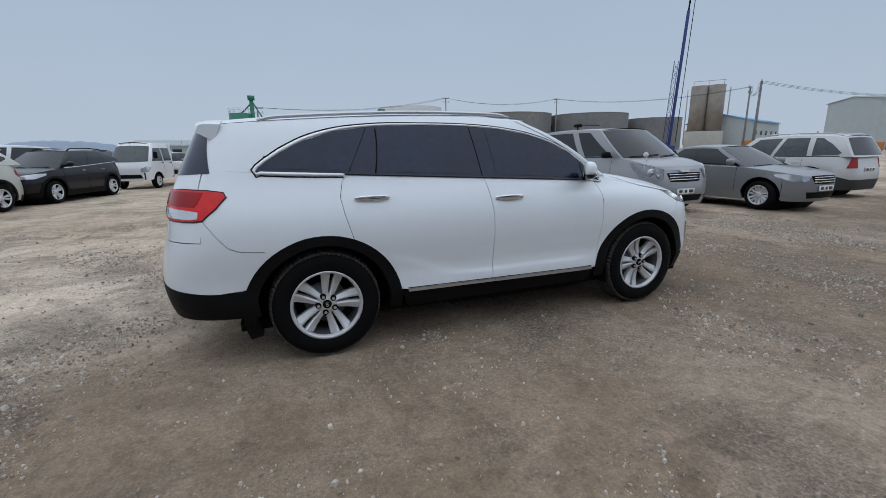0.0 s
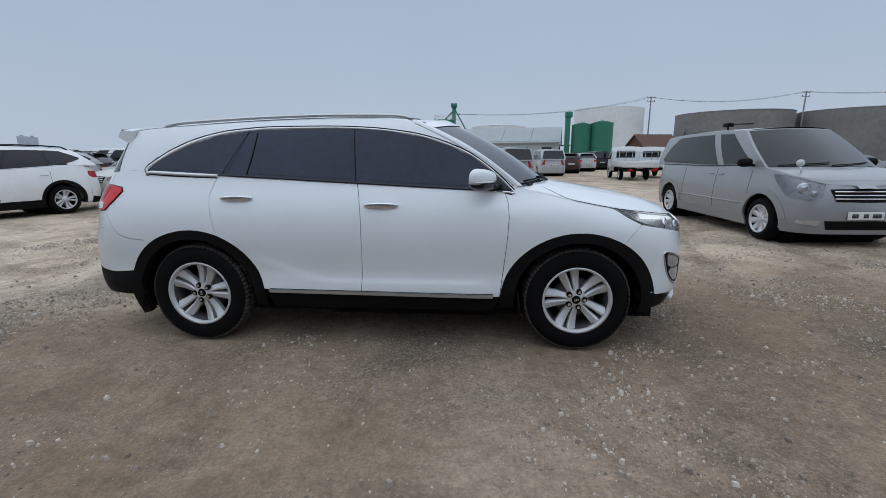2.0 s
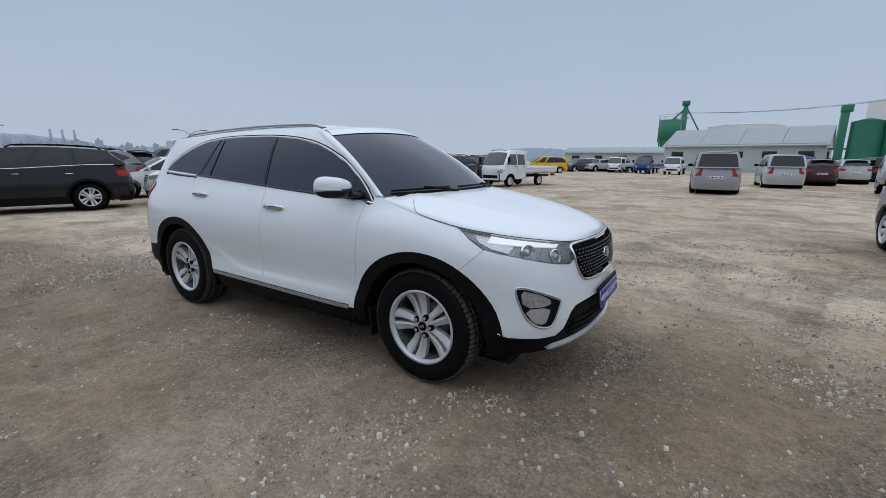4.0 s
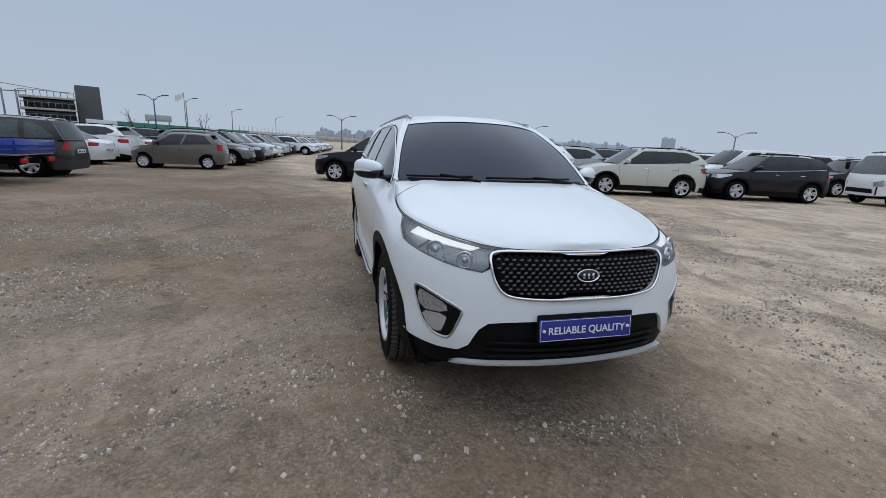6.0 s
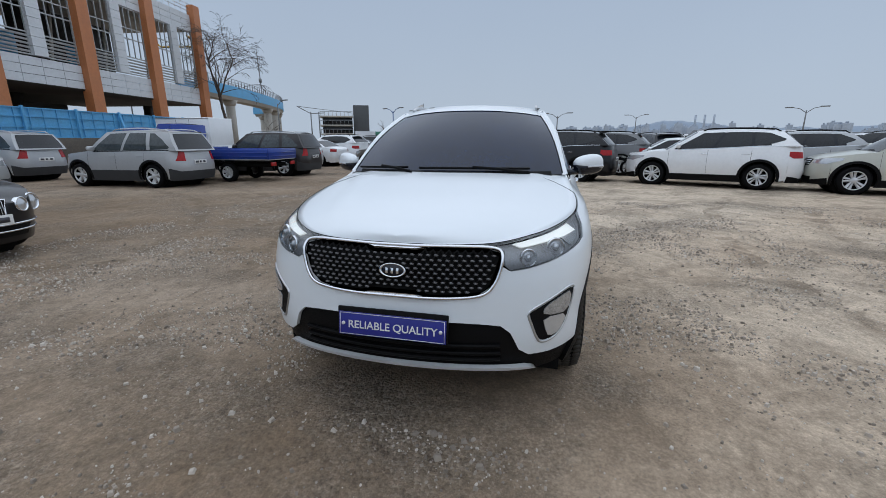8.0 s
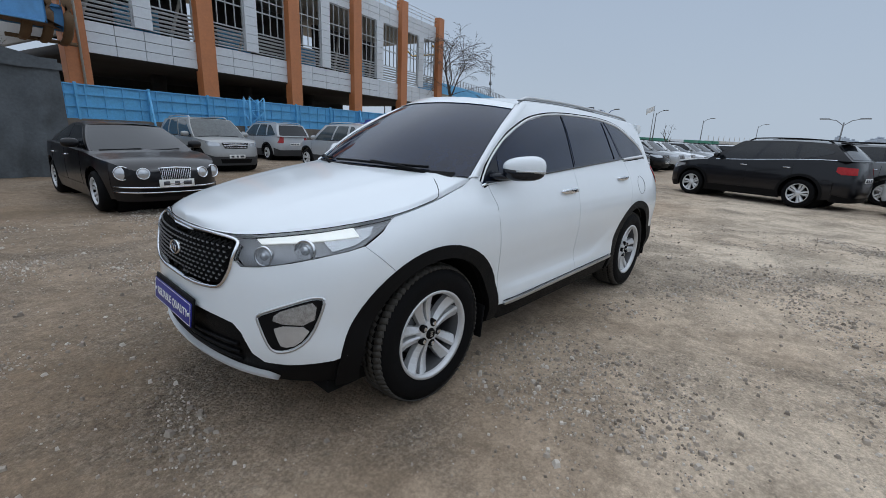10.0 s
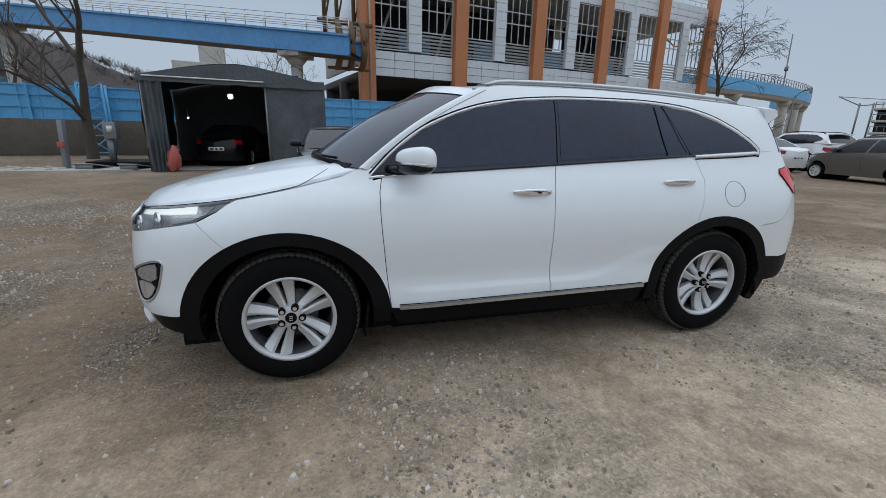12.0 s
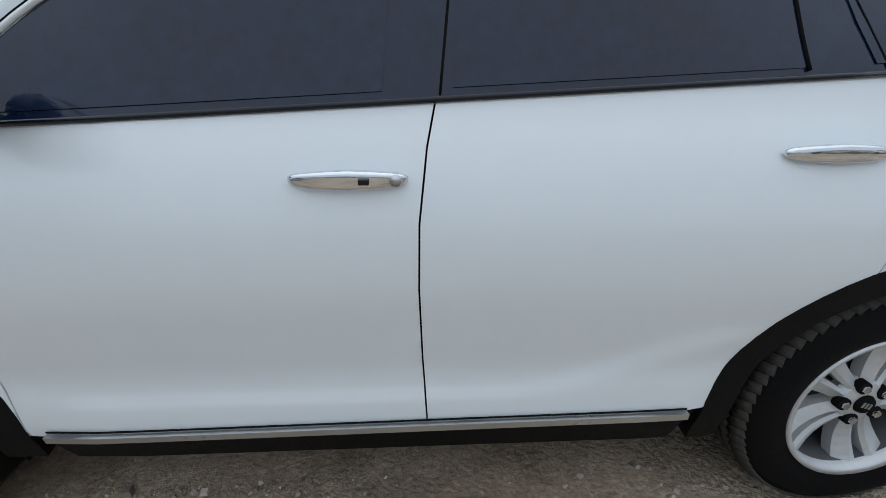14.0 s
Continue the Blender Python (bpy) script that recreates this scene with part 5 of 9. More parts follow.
    gz0, gz1 = K.get("gz", (hz - 0.16, hz + 0.01))
    gw = K.get("gw", 0.46) * hw
    o = [F.fy(-gw, gz1), F.fy(-gw * 0.85, gz0), F.fy(0, gz0 - 0.01), F.fy(gw * 0.85, gz0), F.fy(gw, gz1), F.fy(0, gz1 + 0.01)]
    part("grille", sheet(o, F.front, 0.1, 0.06, off=0.006, depth=0.02), M_CLAD, car)
    if K.get("round_lamps"):
        for i in range(15):
            y = -gw * 0.85 + gw * 1.7 * i / 14
            bm = bmesh.new()
            tube(bm, [Vector(F.front(*F.fy(y, z))) + Vector((0.014, 0, 0)) for z in np.linspace(gz0 + 0.01, gz1 - 0.005, 5)], 0.006, 5)
            part("grille_bar", bm, M_CHROME, car)
        bm = bmesh.new()
        tube(bm, [Vector(F.front(*q)) + Vector((0.014, 0, 0)) for q in o], 0.014, 6, closed=True)
        part("grille_frame", bm, M_CHROME, car)
        for z in (0.36, 0.44):
            bm = bmesh.new()
            tube(bm, [Vector(F.front(*F.fy(y, z))) + Vector((0.02, 0, 0)) for y in np.linspace(-hw * 0.85, hw * 0.85, 15)], 0.012, 6)
            part("bumper_strip", bm, M_CHROME, car)
    for i in range(0 if K.get("round_lamps") else 3):
        z = gz0 + (gz1 - gz0) * (i + 0.8) / 3.4
        bm = bmesh.new()
        tube(bm, [Vector(F.front(*F.fy(y, z))) + Vector((0.012, 0, 0)) for y in np.linspace(-gw * 0.9, gw * 0.9, 9)], 0.011, 6)
        part("grille_bar", bm, M_CHROME, car)
    o = [F.fy(-hw * 0.55, 0.42), F.fy(-hw * 0.5, 0.29), F.fy(hw * 0.5, 0.29), F.fy(hw * 0.55, 0.42)]
    part("air_intake", sheet(o, F.front, 0.1, 0.06, off=0.008, depth=0.02), M_CLAD, car)
    for sgn, xx, zz in ((1, F.front(0, 0.5)[0] + 0.016, 0.50), (-1, F.rear(0, K.get("pz", 0.75))[0] - 0.016, K.get("pz", 0.75))):
        bm = bmesh.new()
        box(bm, (0.012, 0.50, 0.115), (xx, 0, zz), None, 0.003)
        pl = part("number_plate", bm, M_WHITEPLATE, car, "white number plate")
        bm = bmesh.new()
        for y, w in ((-0.15, 0.09), (0.0, 0.07), (0.15, 0.12)):
            box(bm, (0.003, w, 0.06), (xx + sgn * 0.007, y, zz))
        part("plate_bars", bm, M_BAR, pl)
    # deck: bonnet and, where there is one, boot lid
    bm = bmesh.new()
    xs = xr + (xf - 0.012 - xr) * (0.5 - 0.5 * np.cos(np.linspace(0.02, math.pi - 0.02, 46)))
    ks = np.linspace(-1, 1, 15)
    grid = [[bm.verts.new((x, k * F.y(x, zs(x)), zs(x) + (0.055 * min(1, F.y(x, zs(x)) / (hw * 0.8))) * (1 - abs(k) ** 2.4))) for k in ks] for x in xs]
    for A0, B0 in zip(grid, grid[1:]):
        for i in range(14):
            bm.faces.new((A0[i], A0[i + 1], B0[i + 1], B0[i]))
    part("bonnet", bm, M_PAINT, car)
    part("roof", sheet([(0, -1), (1, -1), (1, 1), (0, 1)], C.roof, 0.06, 0.14, depth=0, centre=(0, 0, 0)), M_PAINT, car)
    part("windscreen", sheet([(-0.97, 0.03), (0.97, 0.03), (0.95, 0.97), (-0.95, 0.97)], C.glass(True), 0.14, 0.2, off=0.006, depth=0.006, centre=(0, 0, 1)), M_BGLASS_CLEAR if K.get("clear") else M_BGLASS, car)
    part("windscreen_frame", sheet([(-1, 0), (1, 0), (1, 1), (-1, 1)], C.glass(True), 0.14, 0.2, depth=0, centre=(0, 0, 1)), M_PAINT, car)
    part("rear_window_frame", sheet([(-1, 0), (1, 0), (1, 1), (-1, 1)], C.glass(False), 0.14, 0.2, depth=0, centre=(0, 0, 1)), M_PAINT, car)
    part("rear_window", sheet([(-0.88, 0.08), (0.88, 0.08), (0.86, 0.92), (-0.86, 0.92)], C.glass(False), 0.14, 0.2, off=0.006, depth=0.006, centre=(0, 0, 1)), M_BGLASS, car)
    if K.get("spoiler"):
        bm = bmesh.new()
        p = Vector(C.roof(1, 0))
        box(bm, (0.20, hw * 1.22, 0.03), (p.x - 0.10, 0, p.z - 0.012), Matrix.Rotation(-0.06, 3, "Y"), 0.012)
        part("spoiler", bm, M_PAINT, car)
    for k0, k1 in ((-0.85, -0.1), (-0.1, 0.7)):
        bm = bmesh.new()
        tube(bm, [Vector(C.glass(True)(k, 0.05 + 0.015 * i)) + Vector((0.02, 0, 0.012)) for i, k in enumerate(np.linspace(k0, k1, 5))], 0.009, 5)
        part("wiper", bm, M_CLAD, car)
    bm = bmesh.new()
    box(bm, (af - ar + 0.6, hw * 1.5, 0.1), ((af + ar) / 2, 0, 0.26))
    for ax in (af, ar):
        rod(bm, (ax, -hw * 0.72, R), (ax, hw * 0.72, R), ra, ra, 20)
    box(bm, (af - ar - 0.6, hw * 1.4, 0.5), ((af + ar) / 2, 0, 0.5))
    part("underbody", bm, M_VOID, car)
    wheels(car, [(x, y) for x in (af, ar) for y in (hw - 0.015, -hw + 0.015)], R=R, rim=K.get("rim", R * 0.66), width=0.22, spokes=K.get("sp", 5), twin=K.get("twin", True), seg=32)
    return car


CARS = {
    "suv": dict(name="sport_utility_vehicle", hw=0.925, R=0.36, xf=2.26, xr=-2.40, af=1.35, ar=-1.35, H=1.68, nf=3.0, clad=True, band=0.80, rails=2, spoiler=True, chrome=True,
                kick=True, tl=0.42, zs=([-2.4, -1.5, 0, 0.8, 1.1, 1.6, 2.0, 2.26], [1.20, 1.19, 1.10, 1.065, 1.05, 0.985, 0.90, 0.80]), cab=(1.02, 0.22, -1.80, -2.22),
                win=((0.05, 0.36, 0), (0.38, 0.66, 0), (0.68, 0.96, 0)), handles=(0.0, -1.0), doors=(0.92, -0.10, -1.15), hl=0.62, sp=5),
    "compact": dict(name="compact_sport_utility_vehicle", hw=0.90, R=0.35, xf=2.16, xr=-2.22, af=1.32, ar=-1.32, H=1.65, nf=3.0, clad=True, band=0.82, rails=2, spoiler=True, chrome=True,
                    kick=True, tl=0.36, zs=([-2.22, -1.5, 0, 0.8, 1.1, 1.6, 2.0, 2.16], [1.22, 1.17, 1.08, 1.045, 1.03, 0.97, 0.88, 0.80]), cab=(1.02, 0.22, -1.62, -2.02),
                    win=((0.05, 0.42, 0), (0.44, 0.72, 0), (0.75, 0.95, 0)), handles=(0.0, -0.92), doors=(0.9, -0.12, -1.08), hl=0.6),
    "boxy": dict(name="boxy_sport_utility_vehicle", hw=0.91, R=0.35, xf=2.10, xr=-2.25, af=1.31, ar=-1.31, H=1.70, nf=3.8, nr=5, clad=True, rails=1, clear=True, blackmirror=False, slope=0.6, low_clad=True, lb=1.45,
                 zs=([-2.25, -1.5, 0, 0.8, 1.1, 1.6, 1.9, 2.10], [1.08, 1.08, 1.05, 1.04, 1.03, 0.99, 0.93, 0.84]), cab=(1.0, 0.30, -1.88, -2.16), ct=0.74,
                 win=((0.05, 0.38, 1), (0.41, 0.68, 1), (0.72, 0.95, 1)), handles=(0.0, -0.95), doors=(0.9, -0.1, -1.1), tz=1.05, th=0.26, tl=0.16, hl=0.34, twin=False, sp=6),
    "hatch": dict(name="hatchback", hw=0.80, R=0.285, xf=1.80, xr=-1.80, af=1.19, ar=-1.19, H=1.485, nf=2.8, spoiler=True,
                  zs=([-1.8, -1.2, 0, 0.7, 1.0, 1.4, 1.65, 1.80], [1.06, 1.03, 0.96, 0.93, 0.92, 0.86, 0.79, 0.70]), cab=(1.02, 0.25, -1.25, -1.66),
                  win=((0.05, 0.44, 0), (0.47, 0.90, 0)), handles=(-0.05, -0.85), doors=(0.78, -0.2, -1.0), hl=0.5, tz=1.03, th=0.24, twin=False, sp=8),
    "sedan": dict(name="saloon_car", hw=0.885, R=0.325, xf=2.20, xr=-2.38, af=1.38, ar=-1.38, H=1.45, nf=3.0, nr=3.4, chrome=True, band=0.72,
                  zs=([-2.38, -2.2, -1.6, 0, 0.8, 1.1, 1.6, 2.0, 2.20], [0.86, 0.95, 0.985, 0.945, 0.92, 0.91, 0.85, 0.77, 0.68]), cab=(1.05, 0.18, -0.98, -1.72), cb=0.88, ct=0.66,
                  win=((0.05, 0.46, 0), (0.49, 0.82, 0)), handles=(-0.08, -1.0), doors=(0.82, -0.2, -1.12), hl=0.55, tz=0.90, th=0.13, tl=0.35, pz=0.62, sp=7),
    "van": dict(name="passenger_van", hw=0.96, R=0.345, xf=2.42, xr=-2.62, af=1.60, ar=-1.60, H=1.89, nf=4.6, nr=5, slope=0.8, blackmirror=True, fbow=0.34,
                zs=([-2.62, -1.5, 0, 1.0, 1.45, 1.9, 2.2, 2.42], [1.15, 1.15, 1.15, 1.18, 1.17, 1.10, 1.01, 0.88]), cab=(1.50, 0.62, -2.34, -2.56), ct=0.76,
                win=((0.075, 0.285, 0), (0.335, 0.955, 0)), handles=(0.36, 0.02), doors=(1.22, 0.20, -1.02), hz=0.965, hh=0.25, hl=0.50, tz=1.12, th=0.32, tl=0.14, gz=(0.70, 0.875), gw=0.50, twin=False, sp=9),
}


CARS["near_van"] = dict(CARS["van"], big_lamps=True)
CARS["limo"] = dict(CARS["sedan"], round_lamps=True, gw=0.25, gz=(0.50, 0.73), hz=0.68, H=1.41, xf=2.30, xr=-2.45)


def flatbed_truck(double):
    """A cab-over light truck with a flat bed."""
    t = new("light_truck")
    hw, xf = 0.84, 2.35
    xb = 0.30 if double else 0.95
    F = Form(x0f=1.2, x0r=xb, nf=5, nr=9, W=ramp([0.3, 0.8, 1.15, 1.5, 1.97], [hw, hw, hw * 0.99, hw * 0.94, hw * 0.83]), xf=ramp([0.3, 0.6, 1.0, 1.2, 1.6, 1.95], [xf, xf, xf - 0.03, xf - 0.10, xf - 0.38, xf - 0.66]),
             xr=ramp([0.3, 1.2, 1.97], [xb, xb, xb + 0.06]), ze=ramp([0, 1], [1, 1]), zc=ramp([0, 1], [1, 1]), hood_front=2, sb=(0, 0, 0, 0, 0), st=(0, 0, 0, 0, 0), re=ramp([0, 1], [1, 1]), rc=ramp([0, 1], [1, 1]))
    for s in (1, -1):
        o = [(xb, 0.42), (xb, 1.93)] + [(x, 1.93) for x in np.linspace(xb + 0.1, xf - 0.64, 8)] + path2([(xf - 0.60, 1.90), (xf - 0.36, 1.55), (xf - 0.14, 1.2), (xf - 0.10, 0.40)], 0.1) + arc2(1.60, 0.32, 0.40, 0.40, 12, 168, 12)
        part("cab_side", sheet(o, F.side(s), 0.12, 0.1, depth=0.03), M_PAINT, t)
        for x0, x1, ln in (((1.12, 1.92, 0.30), (0.42, 1.02, 0.0)) if double else ((1.12, 1.92, 0.30),)):
            o = [(x0, 1.17), (x1, 1.17), (x1 - ln, 1.72), (x0, 1.72)]
            part("side_window", sheet(o, F.side(s), 0.1, 0.1, off=0.008, depth=0.008), M_BGLASS_CLEAR, t)
            bm = bmesh.new()
            tube(bm, [(x0 + 0.14, s * (hw + 0.01), 1.08), (x0 + 0.02, s * (hw + 0.01), 1.08)], 0.018, 6)
            part("door_handle", bm, M_CLAD, t)
            bm = bmesh.new()
            tube(bm, [(x0 - 0.05, s * (F.y(x0 - 0.05, z) + 0.001), z) for z in np.linspace(0.5, 1.85, 8)], 0.004, 4)
            part("door_gap", bm, M_VOID, t)
        o = [F.fy(s * 0.50, 0.86), F.fy(s * 0.52, 0.72), F.fy(s * 0.74, 0.72), F.fy(s * 0.80, 0.90), F.fy(s * 0.70, 0.95)]
        part("head_lamp", sheet(o, F.front, 0.1, 0.06, off=0.01, depth=0.02), M_LENS, t, "clear head lamp")
        bm = bmesh.new()
        tube(bm, [(1.92, s * 0.82, 1.2), (2.02, s * 1.0, 1.25), (2.02, s * 1.02, 1.5)], 0.014, 6)
        box(bm, (0.05, 0.17, 0.28), (2.02, s * 1.02, 1.42), None, 0.02)
        part("door_mirror", bm, M_CLAD, t)
        bm = bmesh.new()
        box(bm, (xb + 2.55, 0.04, 0.32), ((xb - 0.06 - 2.62) / 2, s * 0.86, 0.93), None, 0.008)
        for k in range(2):
            box(bm, (xb + 2.5, 0.014, 0.03), ((xb - 0.06 - 2.62) / 2, s * 0.884, 0.86 + 0.12 * k))
        part("bed_side_gate", bm, M_PAINT, t)
        bm = bmesh.new()
        box(bm, (0.05, 0.28, 0.12), (-2.64, s * 0.60, 0.60), None, 0.01)
        part("tail_lamp", bm, M_TAIL, t, "red tail lamp")
        bm = bmesh.new()
        box(bm, (3.6, 0.08, 0.14), (-0.7, s * 0.36, 0.56))
        part("chassis_rail", bm, M_CLAD, t)
    o = [F.fx(2.0, 0.40), F.fy(0.5, 0.36), F.fy(-0.5, 0.36), F.fx(2.0, 0.40, -1)] + [F.fx(xf - 0.62, 1.90, -1), F.fy(-0.3, 1.93), F.fy(0.3, 1.93), F.fx(xf - 0.62, 1.90)]
    part("cab_front", sheet(o, F.front, 0.12, 0.1, depth=0.02), M_PAINT, t)
    o = [F.fy(-0.74, 1.16), F.fy(0, 1.13), F.fy(0.74, 1.16), F.fy(0.66, 1.78), F.fy(0, 1.82), F.fy(-0.66, 1.78)]
    part("windscreen", sheet(o, F.front, 0.12, 0.1, off=0.008, depth=0.008), M_BGLASS_CLEAR, t)
    o = [F.fy(-0.5, 0.62), F.fy(-0.55, 0.46), F.fy(0.55, 0.46), F.fy(0.5, 0.62)]
    part("front_grille", sheet(o, F.front, 0.12, 0.1, off=0.008, depth=0.01), M_CLAD, t)
    bm = bmesh.new()
    ks = np.linspace(-1, 1, 9)
    rows = [[bm.verts.new((x, k * F.y(min(x, xf - 0.67), 1.93), 1.93 + 0.04 * (1 - k * k) * min(1, (x - xb) * 4 + 0.3))) for k in ks] for x in np.linspace(xb, xf - 0.63, 8)]
    for A0, B0 in zip(rows, rows[1:]):
        for i in range(8):
            bm.faces.new((A0[i], A0[i + 1], B0[i + 1], B0[i]))
    part("cab_roof", bm, M_PAINT, t)
    bm = bmesh.new()
    box(bm, (0.05, 1.62, 1.45), (xb + 0.01, 0, 1.2), None, 0.02)
    cb = part("cab_back", bm, M_PAINT, t)
    bm = bmesh.new()
    box(bm, (0.012, 1.1, 0.42), (xb - 0.022, 0, 1.48), None, 0.004)
    part("back_window", bm, M_BGLASS, cb)
    bm = bmesh.new()
    box(bm, (xb + 2.55, 1.70, 0.06), ((xb - 0.06 - 2.62) / 2, 0, 0.76))
    part("bed_floor", bm, M_SATIN, t, smooth=False)
    bm = bmesh.new()
    box(bm, (0.04, 1.74, 0.34), (-2.64, 0, 0.93), None, 0.008)
    for k in range(2):
        box(bm, (0.014, 1.70, 0.03), (-2.665, 0, 0.86 + 0.12 * k))
    part("tailgate", bm, M_PAINT, t)
    bm = bmesh.new()
    for y in np.linspace(-0.78, 0.78, 5):
        rod(bm, (xb - 0.08, y, 0.8), (xb - 0.08, y, 1.62), 0.016, seg=6)
    rod(bm, (xb - 0.08, -0.8, 1.62), (xb - 0.08, 0.8, 1.62), 0.02, seg=6)
    part("headboard_frame", bm, M_SATIN, t)
    bm = bmesh.new()
    box(bm, (1.4, 1.3, 0.3), (1.6, 0, 0.55))
    part("underbody", bm, M_VOID, t)
    wheels(t, [(1.60, hw - 0.02), (1.60, -hw + 0.02), (-1.02, hw - 0.02), (-1.02, -hw + 0.02)], R=0.32, rim=0.20, width=0.2, spokes=8, twin=False, seg=28)
    return t


def box_truck():
    """A light truck with a tall white cargo box, by turning a flatbed's bed into a box body."""
    t = flatbed_truck(False)
    t.name = "box_truck"
    bm = bmesh.new()
    box(bm, (3.3, 1.80, 1.75), (-0.85, 0, 1.66), None, 0.03)
    bx = part("cargo_box", bm, M_PAINT, t)
    for s in (1, -1):
        for z in (0.82, 2.5):
            bm = bmesh.new()
            box(bm, (3.3, 0.02, 0.05), (-0.85, s * 0.906, z))
            part("box_rail", bm, M_SATIN, bx)
        bm = bmesh.new()
        for x in (-0.5, -1.3):
            box(bm, (0.02, 0.012, 1.55), (x, s * 0.905, 1.66))
        part("box_door_seam", bm, M_BAR, bx)
    return t


def put(kind, x, y, heading, color, label, group="", category="car"):
    """A vehicle with its middle at x, y; heading in degrees, 0 along +x."""
    if kind in TEMPLATES:
        ob = copy_thing(TEMPLATES[kind], pose(x, y, 0, 0, 0, heading))
    else:
        ob = {"dcab": lambda: flatbed_truck(True), "truck": lambda: flatbed_truck(False), "boxtruck": box_truck}.get(kind, lambda: build_car(kind))()
        TEMPLATES[kind] = ob
        ob.matrix_basis = pose(x, y, 0, 0, 0, heading)
    paint(ob, color)
    return tagged(ob, label, category, group)


def put_by_wheels(kind, f, r, near, color, label, group="", category="car"):
    """From where two wheels of one side touch the ground; near: +1 if that is the car's left."""
    K = CARS.get(kind) or dict(af=1.6, ar=-1.02, hw=0.84)
    f, r = Vector(f), Vector(r)
    d = (f - r).normalized()
    left = Vector((-d.y, d.x))
    mid = (f + r) / 2 - left * near * (K["hw"] - 0.1) - d * (K["af"] + K["ar"]) / 2
    return put(kind, mid.x, mid.y, math.degrees(math.atan2(d.y, d.x)), color, label, group, category)


WHITE, SILVER, GREY, DARK, BLACK, BEIGE = (0.78, 0.79, 0.80), (0.42, 0.43, 0.44), (0.17, 0.175, 0.18), (0.06, 0.058, 0.06), (0.005, 0.005, 0.007), (0.52, 0.52, 0.46)
CHAIN = "row of parked cars along the yard"
put_by_wheels("suv", (-11.95, -0.95), (-11.2, 1.65), 1, BLACK, "black sport utility vehicle with silver alloy wheels parked on dirt", CHAIN)
put_by_wheels("suv", (-10.75, 3.82), (-9.85, 6.35), 1, WHITE, "white sport utility vehicle with black cladding parked on dirt", CHAIN)
put_by_wheels("suv", (-9.15, 8.25), (-8.45, 10.85), 1, BEIGE, "cream sport utility vehicle with black cladding parked on dirt", CHAIN)
put_by_wheels("compact", (-8.05, 12.85), (-7.35, 15.4), 1, BLACK, "black compact sport utility vehicle with chrome trim parked on dirt", CHAIN)
put_by_wheels("dcab", (-6.55, 18.5), (-5.85, 21.05), 1, WHITE, "white double-cab light truck with an empty flat bed", CHAIN, "truck")
SECOND = "second row of parked cars"
for k, (kd, x, y, c, lb) in enumerate((("suv", -15.4, 2.3, GREY, "grey"), ("sedan", -14.6, 5.2, WHITE, "white"), ("compact", -13.2, 8.3, SILVER, "silver"), ("suv", -12.2, 12.4, GREY, "grey"), ("van", -11.6, 17.2, WHITE, "white"), ("suv", -10.4, 22.0, BLACK, "black"))):
    put(kd, x, y, -106 + 3 * (k % 3), c, lb + " vehicle parked close behind the front row", SECOND)
THIRD = "far rows of parked cars beyond the front row"
rng = random.Random(11)
for k in range(22):
    kd = rng.choice(("suv", "compact", "sedan", "suv", "van"))
    nm, c = rng.choice((("white", WHITE), ("white", WHITE), ("silver", SILVER), ("grey", GREY), ("black", BLACK)))
    row, col = divmod(k, 11)
    put(kd, -21 - row * 7 + col * 0.75, 2.6 + col * 2.8 + rng.uniform(-0.3, 0.3), -166 + rng.uniform(-2, 2), c, nm + " car in a distant row on the dirt yard", THIRD)
put_by_wheels("hatch", (-16.2, -8.45), (-16.15, -6.05), 1, (0.14, 0.125, 0.11), "brown-grey small hatchback with red tail lamps parked on dirt")
RANK = "rank of cars facing the lane"
for k in range(12):
    kd = ("compact", "suv", "suv", "compact", "sedan", "suv")[k % 6]
    nm, c = (("grey", GREY), ("black", BLACK), ("silver", SILVER), ("white", WHITE), ("white", WHITE), ("silver", SILVER))[k % 6]
    put(kd, -20.3 - 2.55 * k, -7.0 + 0.12 * k, 84 + (k % 3), c, nm + " car in a close rank facing the lane", RANK)
for k in range(9):
    nm, c = (("white", WHITE), ("white", WHITE), ("silver", SILVER))[k % 3]
    put(("suv", "compact", "sedan")[k % 3], -41.0 - 3.0 * k, -4.4 + 0.25 * k, 80, c, nm + " car far down the rank", RANK)
BACKRANK = "rank of cars with their tails to the lane"
for k, (kd, nm, c) in enumerate((("sedan", "silver", SILVER), ("sedan", "white", WHITE), ("suv", "white", WHITE), ("sedan", "white", WHITE), ("compact", "black", BLACK), ("sedan", "white", WHITE), ("suv", "silver", SILVER), ("sedan", "white", WHITE))):
    put(kd, -15.3 - 2.6 * k, -12.6 + 0.1 * k, -98, c, nm + " car with its tail to the lane", BACKRANK)
put_by_wheels("boxy", (-10.9, -12.1), (-11.05, -9.45), 1, (0.03, 0.026, 0.026), "dark brown boxy sport utility vehicle with roof rails")
put_by_wheels("truck", (-8.45, -12.6), (-8.58, -9.98), 1, (0.012, 0.045, 0.28), "blue single-cab light truck with a blue flat bed", category="truck")
put_by_wheels("boxy", (-6.3, -13.4), (-6.42, -10.75), 1, SILVER, "silver boxy sport utility vehicle with dark grey lower body")
put_by_wheels("boxy", (-6.5, -20.0), (-6.62, -17.4), 1, SILVER, "silver boxy sport utility vehicle seen from behind by the fence")
put_by_wheels("boxy", (-2.1, -12.7), (-2.0, -15.3), -1, (0.33, 0.335, 0.33), "silver boxy sport utility vehicle facing the yard by the blue fence")
put_by_wheels("limo", (1.54, -6.30), (1.71, -9.05), -1, BLACK, "black saloon car with round lamps and chrome grille")
